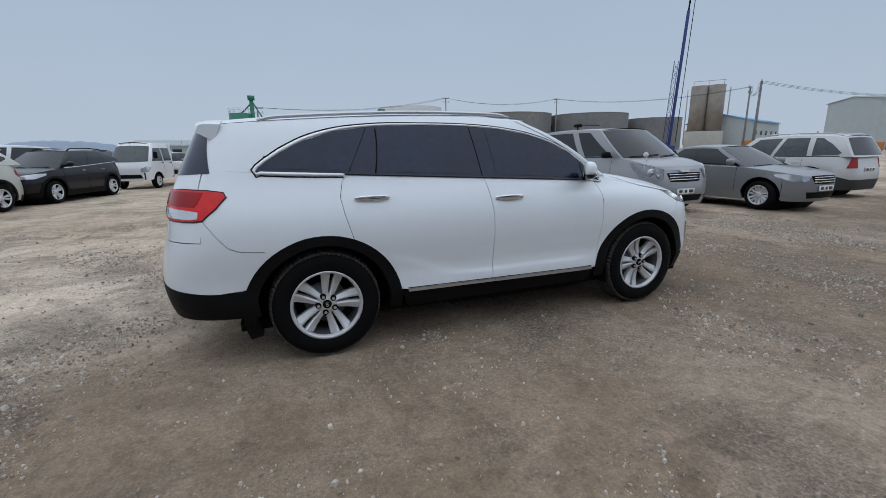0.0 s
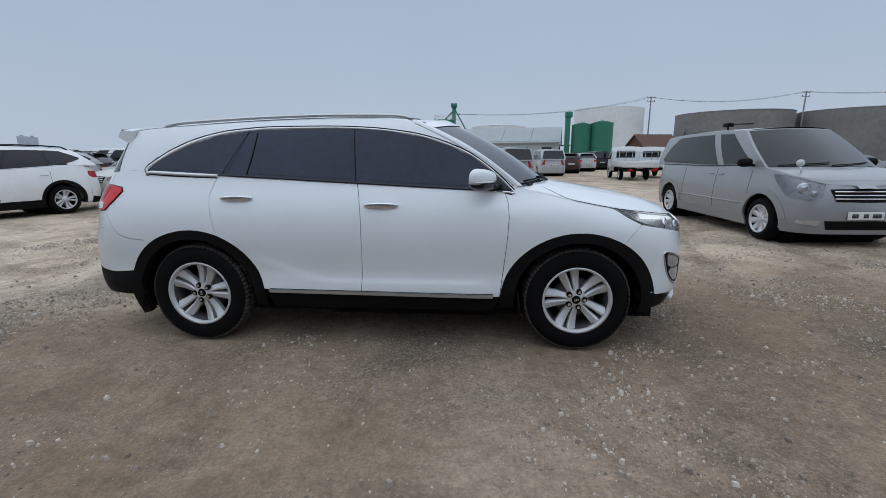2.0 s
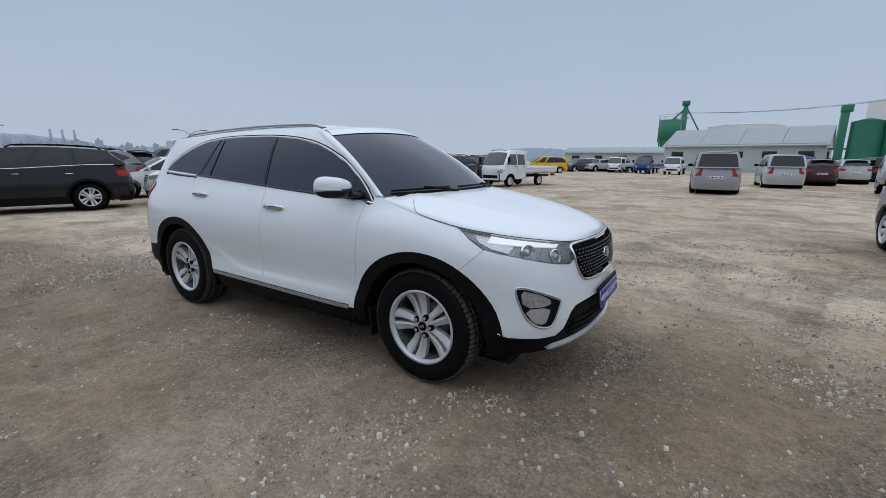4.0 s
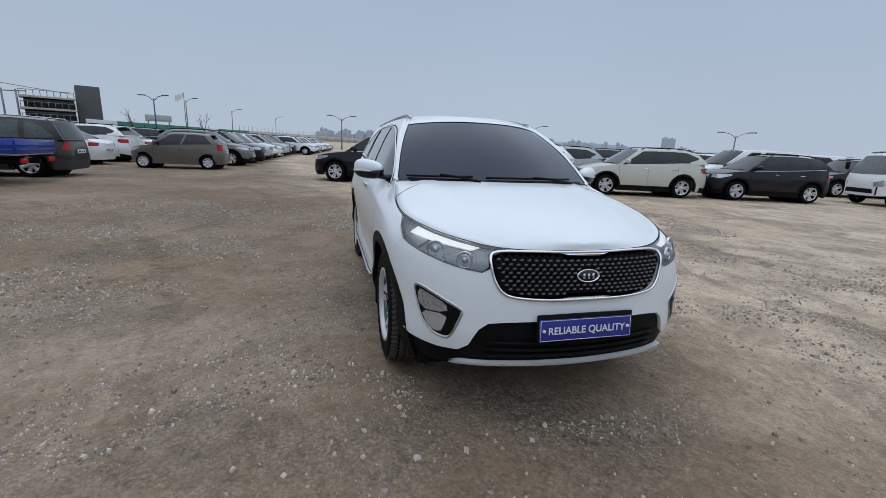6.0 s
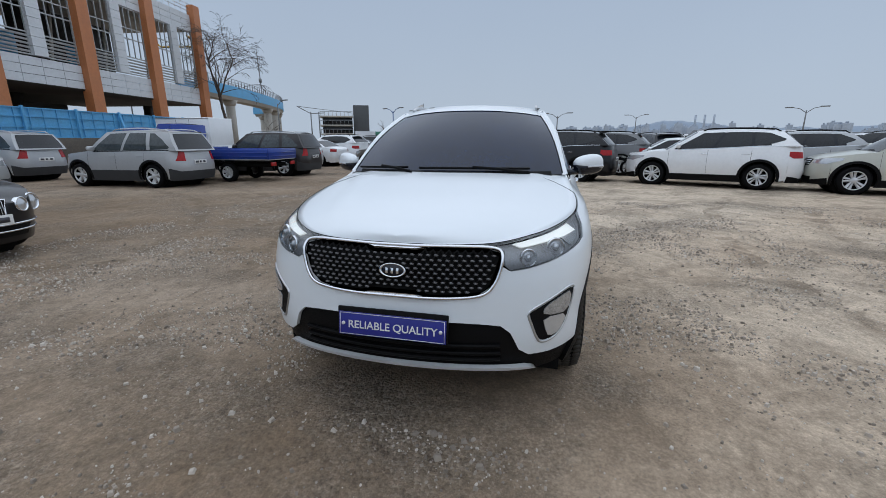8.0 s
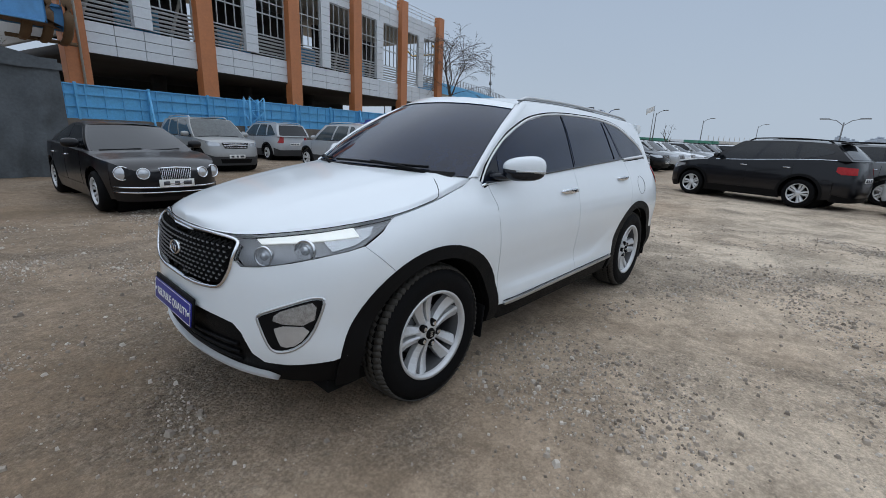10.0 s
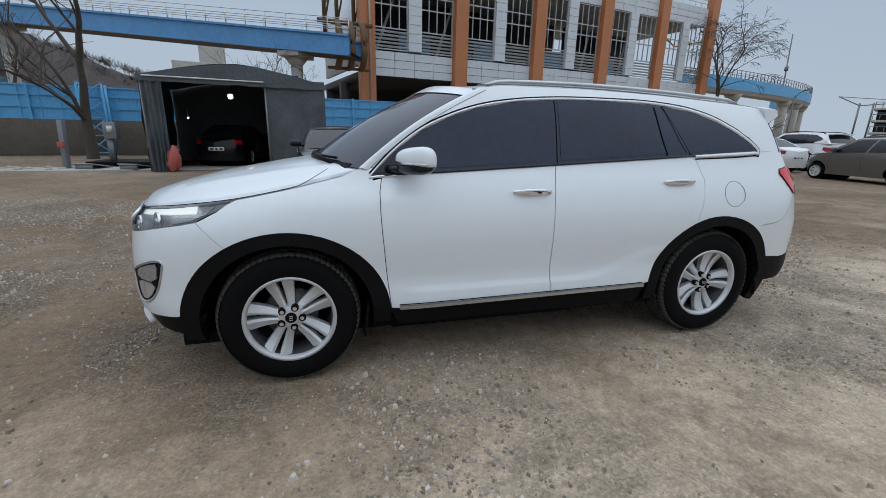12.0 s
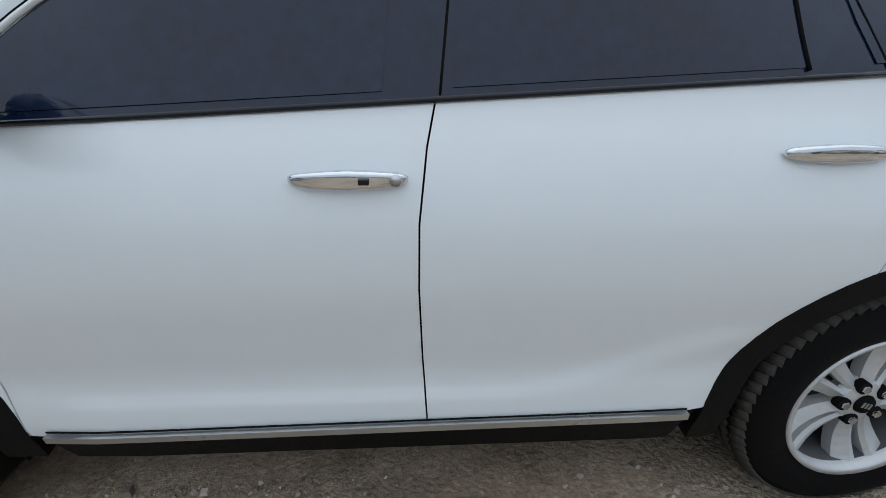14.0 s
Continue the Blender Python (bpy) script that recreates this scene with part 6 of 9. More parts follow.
put("truck", -12.6, -16.6, -92, (0.012, 0.055, 0.30), "blue light truck with a rack behind its cab near the fence", "", "truck")
put("boxtruck", -16.4, -19.3, -88, WHITE, "white box truck parked near the fence", "box trucks by the fence", "truck")
def fender_mirror(van):
    """A small round mirror on a stalk on the bonnet's edge, and a pod with an aerial on the roof."""
    bm = bmesh.new()
    tube(bm, [(1.98, -0.66, 1.06), (1.99, -0.68, 1.16), (1.96, -0.68, 1.22)], 0.010, 6)
    stalk = part("mirror_stalk", bm, M_CHROME, van)
    bm = bmesh.new()
    bmesh.ops.create_uvsphere(bm, u_segments=16, v_segments=10, radius=0.055, matrix=Matrix.Translation((1.96, -0.68, 1.25)))
    part("round_mirror", bm, M_WTANK_SMALL, stalk, "small pale round mirror")
    bm = bmesh.new()
    box(bm, (0.22, 0.12, 0.08), (-0.7, -0.3, 1.99), None, 0.02)
    rod(bm, (-0.7, -0.3, 1.86), (-0.7, -0.3, 1.97), 0.02, seg=6)
    tube(bm, [(-0.6, -0.3, 2.0), (0.1, -0.3, 1.96)], 0.012, 5)
    part("roof_aerial", bm, M_CLAD, van)


M_WTANK_SMALL = mat("pale_grey_plastic", (0.55, 0.56, 0.57), 0.4, noise_scale=6, amount=0.08)
near_van = put_by_wheels("near_van", (5.42, 3.58), (5.35, 6.76), -1, (0.31, 0.32, 0.335), "silver-grey passenger van with tinted windows parked on dirt")
fender_mirror(near_van)
put_by_wheels("sedan", (8.47, 2.66), (8.40, 5.40), -1, (0.22, 0.225, 0.235), "grey saloon car with raised wipers and chrome grille")
put("boxy", 12.9, 5.1, 93, (0.56, 0.56, 0.55), "silver boxy sport utility vehicle seen from behind")
put("suv", 22.4, 4.4, 62, WHITE, "white sport utility vehicle facing the lane")
BACKYARD = "vehicles at the back of the yard"
for kd, x, y, hd, c, lb, ct in (
    ("van", 2.7, 21.8, 93, (0.30, 0.31, 0.33), "grey passenger van seen from behind", "car"), ("van", 5.9, 29.4, 92, SILVER, "silver passenger van seen from behind", "car"), ("compact", 8.2, 34.0, 92, (0.05, 0.02, 0.02), "dark red car seen from behind", "car"),
    ("suv", 10.6, 38.4, 91, SILVER, "silver sport utility vehicle seen from behind", "car"), ("truck", 9.9, 23.3, 86, WHITE, "white light truck seen from behind with its bed closed", "truck"), ("dcab", 12.3, 26.0, 86, WHITE, "white light truck with ladder frame", "truck"),
    ("truck", 8.4, 44.0, -80, (0.03, 0.09, 0.3), "blue light truck facing the yard", "truck"), ("van", 13.2, 44.0, 95, BLACK, "black passenger van at the back of the yard", "car"), ("truck", 16.0, 40.0, 95, WHITE, "white light truck by the shed", "truck"),
    ("truck", -1.2, 52.0, -95, WHITE, "white light truck facing the yard", "truck"), ("truck", -4.5, 54.0, -92, (0.02, 0.06, 0.2), "blue light truck facing the yard", "truck"), ("truck", -8.0, 56.0, -92, WHITE, "white light truck facing the yard", "truck"), ("suv", 2.2, 53.0, -92, DARK, "dark sport utility vehicle facing the yard", "car"),
    ("van", -14.5, 46.8, -145, (0.62, 0.40, 0.015), "yellow van with a roof rack", "van"), ("boxy", -13.4, 56.6, -118, DARK, "dark grey sport utility vehicle facing the yard", "car"), ("suv", -11.2, 58.6, -116, SILVER, "silver sport utility vehicle facing the yard", "car"),
    ("compact", -8.9, 61.0, -116, SILVER, "silver compact car facing the yard", "car"), ("truck", -7.4, 56.4, -112, WHITE, "white light truck facing the yard", "truck"), ("truck", -4.6, 57.0, -108, (0.02, 0.05, 0.22), "blue light truck facing the yard", "truck"),
    ("van", -16.8, 74.0, -120, WHITE, "white minibus standing beyond the cars", "van"), ("van", -12.6, 75.0, -120, WHITE, "white minibus standing beyond the cars", "van"), ("sedan", 11.2, 11.6, -95, SILVER, "silver saloon car behind the grey one", "car"), ("suv", 10.9, 17.0, -92, WHITE, "white car behind the silver van", "car"), ("sedan", 14.0, 13.0, -92, SILVER, "silver car behind the grey saloon", "car")):
    put(kd, x, y, hd, c, lb, BACKYARD, ct)


# ---- structures round the yard ----
M_BLUE = mat("blue_painted_steel", (0.10, 0.36, 0.62), 0.5, noise_scale=1.2, amount=0.18, bump=0.05, bump_scale=40)
M_GIRDER = mat("blue_girder_paint", (0.09, 0.27, 0.52), 0.5, noise_scale=0.5, amount=0.2)
M_CONC = mat("old_concrete", (0.115, 0.098, 0.08), 0.9, noise_scale=1.4, amount=0.35, bump=0.5, bump_scale=12)
M_PALE = mat("pale_concrete", (0.42, 0.40, 0.36), 0.85, noise_scale=0.6, amount=0.2)
M_TARP = mat("grey_tarpaulin", (0.074, 0.084, 0.093), 0.5, noise_scale=1.6, amount=0.35, bump=0.6, bump_scale=6)
M_ORANGE = mat("orange_panel", (0.46, 0.17, 0.065), 0.5, noise_scale=0.8, amount=0.16)
M_CLADDING = mat("grey_wall_panel", (0.60, 0.63, 0.66), 0.5, noise_scale=0.7, amount=0.10)
M_FRAME = mat("grey_window_frame", (0.22, 0.23, 0.24), 0.45, metal=0.4, noise_scale=3, amount=0.15)
# near-black base colour stands in for deep shade indoors and underneath
M_DARKIN = mat("dark_shade_tone", (0.035, 0.032, 0.03), 0.9, noise_scale=0.6, amount=0.5)
M_RUST = mat("brown_steel", (0.13, 0.075, 0.035), 0.7, noise_scale=3, amount=0.3)
M_BARK = mat("bark", (0.085, 0.068, 0.055), 0.95, noise_scale=6, amount=0.4, bump=0.6, bump_scale=40)
M_GREEN = mat("green_painted_steel", (0.02, 0.16, 0.10), 0.5, noise_scale=0.8, amount=0.2)
M_SHED = mat("pale_sheet_metal", (0.40, 0.44, 0.44), 0.5, noise_scale=0.4, amount=0.12)
M_ROOF = mat("grey_sheet_roof", (0.30, 0.33, 0.34), 0.5, noise_scale=0.4, amount=0.15)
M_TANK = mat("grey_tank", (0.185, 0.185, 0.18), 0.8, noise_scale=0.15, amount=0.3)
M_WTANK = mat("white_tank", (0.66, 0.68, 0.69), 0.6, noise_scale=0.15, amount=0.12)
M_STEELB = mat("dark_blue_steel", (0.02, 0.035, 0.16), 0.5, noise_scale=2, amount=0.2)
M_POLE = mat("grey_pole", (0.16, 0.165, 0.17), 0.6, noise_scale=3, amount=0.2)
M_LAMPBLUE = mat("blue_lamp_post", (0.03, 0.09, 0.25), 0.5, noise_scale=3, amount=0.15)
M_PINK = mat("pink_sheet_metal", (0.62, 0.34, 0.38), 0.5, noise_scale=1.6, amount=0.18)
M_YELLOW = mat("yellow_paint", (0.60, 0.36, 0.03), 0.5, noise_scale=4, amount=0.2)
M_REDPLASTIC = mat("faded_red_plastic", (0.42, 0.10, 0.08), 0.6, noise_scale=5, amount=0.3)
M_HILL = mat("bare_wooded_hill", (0.075, 0.062, 0.058), 0.95, noise_scale=0.35, amount=0.6, bump=1.0, bump_scale=1.2)
# distance haze is mixed into this blue-grey; there is no haze volume
M_FARHILL = mat("haze_tinted_hills", (0.24, 0.29, 0.355), 0.95, noise_scale=0.004, amount=0.15)
# towers and chimneys: pale bluish colour imitates the haze of distance
M_HAZECITY = mat("far_city", (0.36, 0.405, 0.465), 0.9, noise_scale=0.02, amount=0.25)
M_DKBLD = mat("dark_grey_building", (0.075, 0.08, 0.085), 0.6, noise_scale=0.3, amount=0.2)
M_GLASSB = mat("green_blue_curtain_glass", (0.06, 0.11, 0.13), 0.1, noise_scale=0.3, amount=0.4)
M_TILES = mat("brown_roof", (0.10, 0.05, 0.035), 0.8, noise_scale=1, amount=0.25)
M_BULB = mat("work_lamp_bulb", (1.0, 0.97, 0.9), 0.4, emit=6.0)


def frame2(a, b):
    """A pose at a whose x axis runs level towards b."""
    d = Vector(b) - Vector(a)
    return Matrix.Translation((a[0], a[1], 0)) @ Matrix.Rotation(math.atan2(d.y, d.x), 4, "Z"), math.hypot(d.x, d.y)


def blue_fence():
    base, length = frame2((26.0, -17.4), (-27.0, -25.2))
    wall = thing("concrete_wall", "low weathered concrete wall under the blue fence", "wall", kind="structure")
    wall.matrix_basis = base
    bm = bmesh.new()
    for i in range(9):
        box(bm, (length / 9 - 0.02, 0.3, 1.5), (length * (i + 0.5) / 9, 0, 0.75), None, 0.01)
    part("wall_slab", bm, M_CONC, wall)
    fence = thing("blue_fence", "tall light blue steel panel fence with ribs and braces", "fence", kind="structure")
    fence.matrix_basis = base
    n = 20
    w = length / n
    bm = bmesh.new()
    box(bm, (w - 0.015, 0.03, 1.38), (0, 0, 0), None, 0.004)
    for z in (-0.66, -0.2, 0.28, 0.66):
        box(bm, (w - 0.02, 0.06, 0.05), (0, -0.045, z))
    for k in range(4):
        box(bm, (0.05, 0.05, 1.38), (-w / 2 + w * (k + 0.5) / 4, -0.04, 0))
    me = bpy.data.meshes.new("fence_panel")
    bm.to_mesh(me)
    bm.free()
    me.materials.append(M_BLUE)
    post = bmesh.new()
    box(post, (0.09, 0.12, 1.46), (0, 0, 0))
    pm = bpy.data.meshes.new("fence_post")
    post.to_mesh(pm)
    post.free()
    pm.materials.append(M_BLUE)
    for i in range(n):
        o = new("fence_panel", me)
        o.parent = fence
        o.matrix_basis = pose(w * (i + 0.5), 0, 2.19, 0, 0, 0)
        o = new("fence_post", pm)
        o.parent = fence
        o.matrix_basis = pose(w * i, -0.10, 2.20)
    for i in (3, 11, 16):
        bm = bmesh.new()
        tube(bm, [(w * i, -0.12, 2.8), (w * i - 0.2, -1.1, 0.05)], 0.05, 6)
        part("fence_brace", bm, M_BLUE, fence)
    for x0 in (15.25, 34.0):
        bm = bmesh.new()
        for dx in (0, 0.85):
            for dy in (-0.25, -0.8):
                rod(bm, (x0 + dx, dy, 0), (x0 + dx, dy, 2.95), 0.045, seg=6)
        for k in range(4):
            z = 0.15 + k * 0.72
            tube(bm, [(x0, -0.8, z), (x0 + 0.85, -0.8, z + 0.7)], 0.026, 5)
            tube(bm, [(x0 + 0.85, -0.8, z), (x0, -0.8, z + 0.7)], 0.026, 5)
            tube(bm, [(x0, -0.8, z), (x0, -0.25, z + 0.7)], 0.026, 5)
            tube(bm, [(x0, -0.8, z), (x0 + 0.85, -0.8, z)], 0.026, 5)
        part("lattice_buttress", bm, M_BLUE, fence)


blue_fence()


def tent():
    a, b = (6.15, -11.75), (1.02, -12.52)
    base, w = frame2(a, b)
    t = thing("workshop_tent", "dark grey tarpaulin workshop tent with an open front", "tent")
    t.matrix_basis = base
    e, p, dep = 2.74, 3.18, 6.2

    def roofz(x):
        return e + (p - e) * (1 - abs(2 * x / w - 1) ** 1.5)
    bm = bmesh.new()
    xs, ys = np.linspace(-0.06, w + 0.06, 15), np.linspace(-0.12, dep, 9)
    rows = [[bm.verts.new((x, y, roofz(min(max(x, 0), w)) + 0.02 * math.sin(5 * y + x))) for x in xs] for y in ys]
    for A0, B0 in zip(rows, rows[1:]):
        for i in range(14):
            bm.faces.new((A0[i], A0[i + 1], B0[i + 1], B0[i]))
    part("tent_roof", bm, M_TARP, t)
    bm = bmesh.new()
    top = [bm.verts.new((x, -0.12, roofz(min(max(x, 0), w)))) for x in xs]
    low = [bm.verts.new((x, -0.12, e - 0.16 - 0.02 * math.sin(9 * x))) for x in xs]
    for i in range(14):
        bm.faces.new((top[i], top[i + 1], low[i + 1], low[i]))
    part("tent_gable", bm, M_TARP, t)

    def cloth(x0, x1, y0, y1, z0, z1, folds, depth, n=40):
        bm = bmesh.new()
        d = Vector((x1 - x0, y1 - y0, 0))
        nn = Vector((-d.y, d.x, 0)).normalized()
        grid = []
        for j in range(25):
            v = j / 24
            row = []
            for i in range(n + 1):
                u = i / n
                q = Vector((x0, y0, 0)) + d * u + nn * (depth * math.sin(folds * 2 * math.pi * u + 1.3 * math.sin(3 * v + 5 * u)) * (0.3 + 0.7 * v) + 0.05 * noise.noise(Vector((u * 3, v * 3, x0))) + 0.07 * (0.5 - abs(noise.noise(Vector((u * 4 + v * 2.5, v * 3.5 - u, x0 + 5))))))
                row.append(bm.verts.new((q.x, q.y, z1 + (z0 - z1) * v)))
            grid.append(row)
        for A0, B0 in zip(grid, grid[1:]):
            for i in range(n):
                bm.faces.new((A0[i], A0[i + 1], B0[i + 1], B0[i]))
        return bm
    part("drawn_curtain", cloth(-0.02, 0.55, -0.08, -0.10, 0.02, e, 5, 0.06), M_TARP, t, "bunched grey tarpaulin curtain")
    part("closed_curtain", cloth(w * 0.645, w, -0.05, -0.05, 0.0, e + 0.1, 2.6, 0.06), M_TARP, t, "hanging grey tarpaulin curtain with creases")
    part("tent_wall", cloth(w, w, 0, dep, 0, e, 3, 0.03), M_TARP, t)
    part("tent_wall", cloth(0, 0, 0, dep, 0, e, 3, 0.03), M_TARP, t)
    part("tent_back", cloth(0, w, dep, dep, 0, p, 3, 0.05), M_TARP, t)
    for x in (0.02, w * 0.645, w - 0.02):
        bm = bmesh.new()
        rod(bm, (x, -0.02, 0), (x, -0.02, e), 0.03, seg=8)
        part("tent_pole", bm, M_FRAME, t)
    bm = bmesh.new()
    box(bm, (w * 0.62, 0.04, 0.035), (w * 0.33, -0.16, e - 0.02))
    part("white_edge_strip", bm, M_WHITEPLATE, t)
    m = base
    for (x, y, z, r), lb in (((2.3, 1.6, 2.35, 0.085), "lit round work lamp hanging in the tent"), ((0.85, 2.6, 1.62, 0.032), "small lit lamp on a stand in the tent")):
        l = thing("work_lamp", lb, "lamp", "work lamps")
        l.matrix_basis = m @ pose(x, y, z)
        bm = bmesh.new()
        bmesh.ops.create_uvsphere(bm, u_segments=16, v_segments=8, radius=r)
        part("bulb", bm, M_BULB, l)
        bm = bmesh.new()
        rod(bm, (0, 0, r * 0.8), (0, 0, r * 0.8 + 0.3), 0.012, seg=6)
        part("lamp_stem", bm, M_POLE, l)
    bag = thing("red_bag", "faded red plastic sack beside the tent curtain", "sack")
    bag.matrix_basis = m @ pose(0.62, -0.15, 0)
    bm = bmesh.new()
    bmesh.ops.create_icosphere(bm, subdivisions=3, radius=1)
    for v in bm.verts:
        n_ = 1 + 0.45 * noise.noise(v.co * 2.6)
        v.co = Vector(((v.co.x * 0.17 + 0.06 * v.co.z) * n_, v.co.y * 0.12 * n_, max(-0.34, v.co.z * 0.40 * n_) + 0.34))
    part("sack_body", bm, M_REDPLASTIC, bag)


tent()
put("sedan", 4.35, -15.6, -97, BLACK, "dark saloon car standing inside the workshop tent")


def lift_gear():
    for x, y, lb in ((8.75, -12.7, "grey car lift post with an orange switch box"), (6.45, -12.9, "grey car lift post beside the tent")):
        t = thing("car_lift_post", lb, "lift post", "car lift posts")
        t.matrix_basis = pose(x, y, 0, 0, -4, 70)
        bm = bmesh.new()
        box(bm, (0.14, 0.16, 1.45), (0, 0, 0.725), None, 0.01)
        part("post", bm, M_FRAME, t)
        bm = bmesh.new()
        box(bm, (0.34, 0.34, 0.03), (0, 0, 0.015))
        part("foot_plate", bm, M_FRAME, t)
        bm = bmesh.new()
        box(bm, (0.10, 0.18, 0.16), (0.10, 0, 0.72), None, 0.02)
        part("switch_box", bm, M_REDPLASTIC, t, "orange-red switch box")
    for x, y, r in ((8.05, -12.75, 75), (6.85, -12.6, 78)):
        t = thing("ramp_plate", "worn grey steel drive-on ramp plate lying on the ground", "ramp", "drive-on ramps")
        t.matrix_basis = pose(x, y, 0, 0, 0, r)
        bm = bmesh.new()
        box(bm, (0.95, 0.55, 0.03), (0, 0, 0.11), Matrix.Rotation(-0.17, 3, "Y"), 0.004)
        part("plate", bm, M_PALE, t)
        bm = bmesh.new()
        box(bm, (0.06, 0.5, 0.17), (0.4, 0, 0.085))
        part("support", bm, M_FRAME, t)
    t = thing("lift_platform", "low dark steel lift platform on the ground", "platform")
    t.matrix_basis = pose(7.4, -14.2, 0, 0, 0, -5)
    bm = bmesh.new()
    box(bm, (2.3, 1.6, 0.16), (0, 0, 0.08), None, 0.01)
    part("deck", bm, M_CLAD, t)
    t = thing("control_cabinet", "grey electric control cabinet on a steel stand", "cabinet")
    t.matrix_basis = pose(8.0, -14.2, 0, 0, 0, 78)
    bm = bmesh.new()
    box(bm, (0.22, 0.42, 0.55), (0, 0, 1.15), None, 0.015)
    part("box_body", bm, M_FRAME, t)
    bm = bmesh.new()
    box(bm, (0.012, 0.18, 0.2), (0.116, 0.02, 1.2))
    part("notice", bm, M_WHITEPLATE, t)
    bm = bmesh.new()
    box(bm, (0.09, 0.2, 1.0), (-0.02, -0.1, 0.5))
    part("stand", bm, M_FRAME, t)
    t = thing("pink_machine", "faded pink sheet-metal machine with yellow bracket on debris", "machine")
    t.matrix_basis = pose(10.75, -11.0, 0, 0, 0, 8)
    bm = bmesh.new()
    box(bm, (1.25, 0.75, 0.92), (0, 0, 0.60), Matrix.Rotation(0.05, 3, "Y"), 0.04)
    box(bm, (0.7, 0.6, 0.16), (0.3, 0, 1.12), None, 0.03)
    part("casing", bm, M_PINK, t)
    bm = bmesh.new()
    box(bm, (0.10, 0.05, 0.75), (0.05, 0.42, 0.5), Matrix.Rotation(-0.35, 3, "Y"), 0.01)
    part("yellow_bracket", bm, M_YELLOW, t)
    bm = bmesh.new()
    box(bm, (1.1, 0.7, 0.18), (0.0, 0, 0.09), None, 0.02)
    part("skid", bm, M_CLAD, t)
    t = thing("red_sacking", "crumpled faded red sacking beside the pink machine", "sacking")
    t.matrix_basis = pose(10.7, -10.45, 0)
    bm = bmesh.new()
    bmesh.ops.create_icosphere(bm, subdivisions=3, radius=1)
    for v in bm.verts:
        n_ = 1 + 0.4 * noise.noise(v.co * 2.5)
        v.co = Vector((v.co.x * 0.38 * n_, v.co.y * 0.22 * n_, max(0, v.co.z * 0.42 * n_ + 0.2)))
    part("sack_body", bm, M_REDPLASTIC, t)
    t = thing("dark_machine_cab", "dark machine cab standing behind the pink casing", "machine")
    t.matrix_basis = pose(12.4, -12.6, 0, 0, 0, 10)
    bm = bmesh.new()
    box(bm, (1.6, 1.2, 1.9), (0, 0, 0.95), None, 0.12)
    part("cab_shell", bm, M_FRAME, t)
    bm = bmesh.new()
    box(bm, (1.2, 0.03, 0.7), (0, 0.6, 1.35), None, 0.02)
    part("cab_window", bm, M_BGLASS, t)
    t = thing("concrete_apron", "pale worn concrete strip in front of the tent", "pavement", kind="structure")
    bm = bmesh.new()
    box(bm, (9.5, 1.2, 0.05), (5.6, -12.9, 0.0), Matrix.Rotation(0.13, 3, "Z"), 0.01)
    part("slab", bm, M_PALE, t)
    rg = random.Random(4)
    me = None
    for k in range(16):
        t = thing("rubble_piece", "small piece of broken pale rubble on the dirt", "rubble", "rubble by the wall")
        t.matrix_basis = pose(9.0 + rg.uniform(-0.8, 1.6), -12.3 + rg.uniform(-0.7, 0.4), 0, 0, 0, rg.uniform(0, 360))
        if me is None:
            bm = bmesh.new()
            bmesh.ops.create_icosphere(bm, subdivisions=2, radius=0.09)
            for v in bm.verts:
                v.co *= 1 + 0.4 * noise.noise(v.co * 14)
                v.co.z = max(0, v.co.z * 0.6 + 0.03)
            o = part("piece", bm, M_PALE, t)
            me = o.data
        else:
            new("piece", me).parent = t


lift_gear()


M_WINFRAME = mat("pale_grey_window_frame", (0.40, 0.42, 0.43), 0.5, metal=0.2, noise_scale=3, amount=0.15)


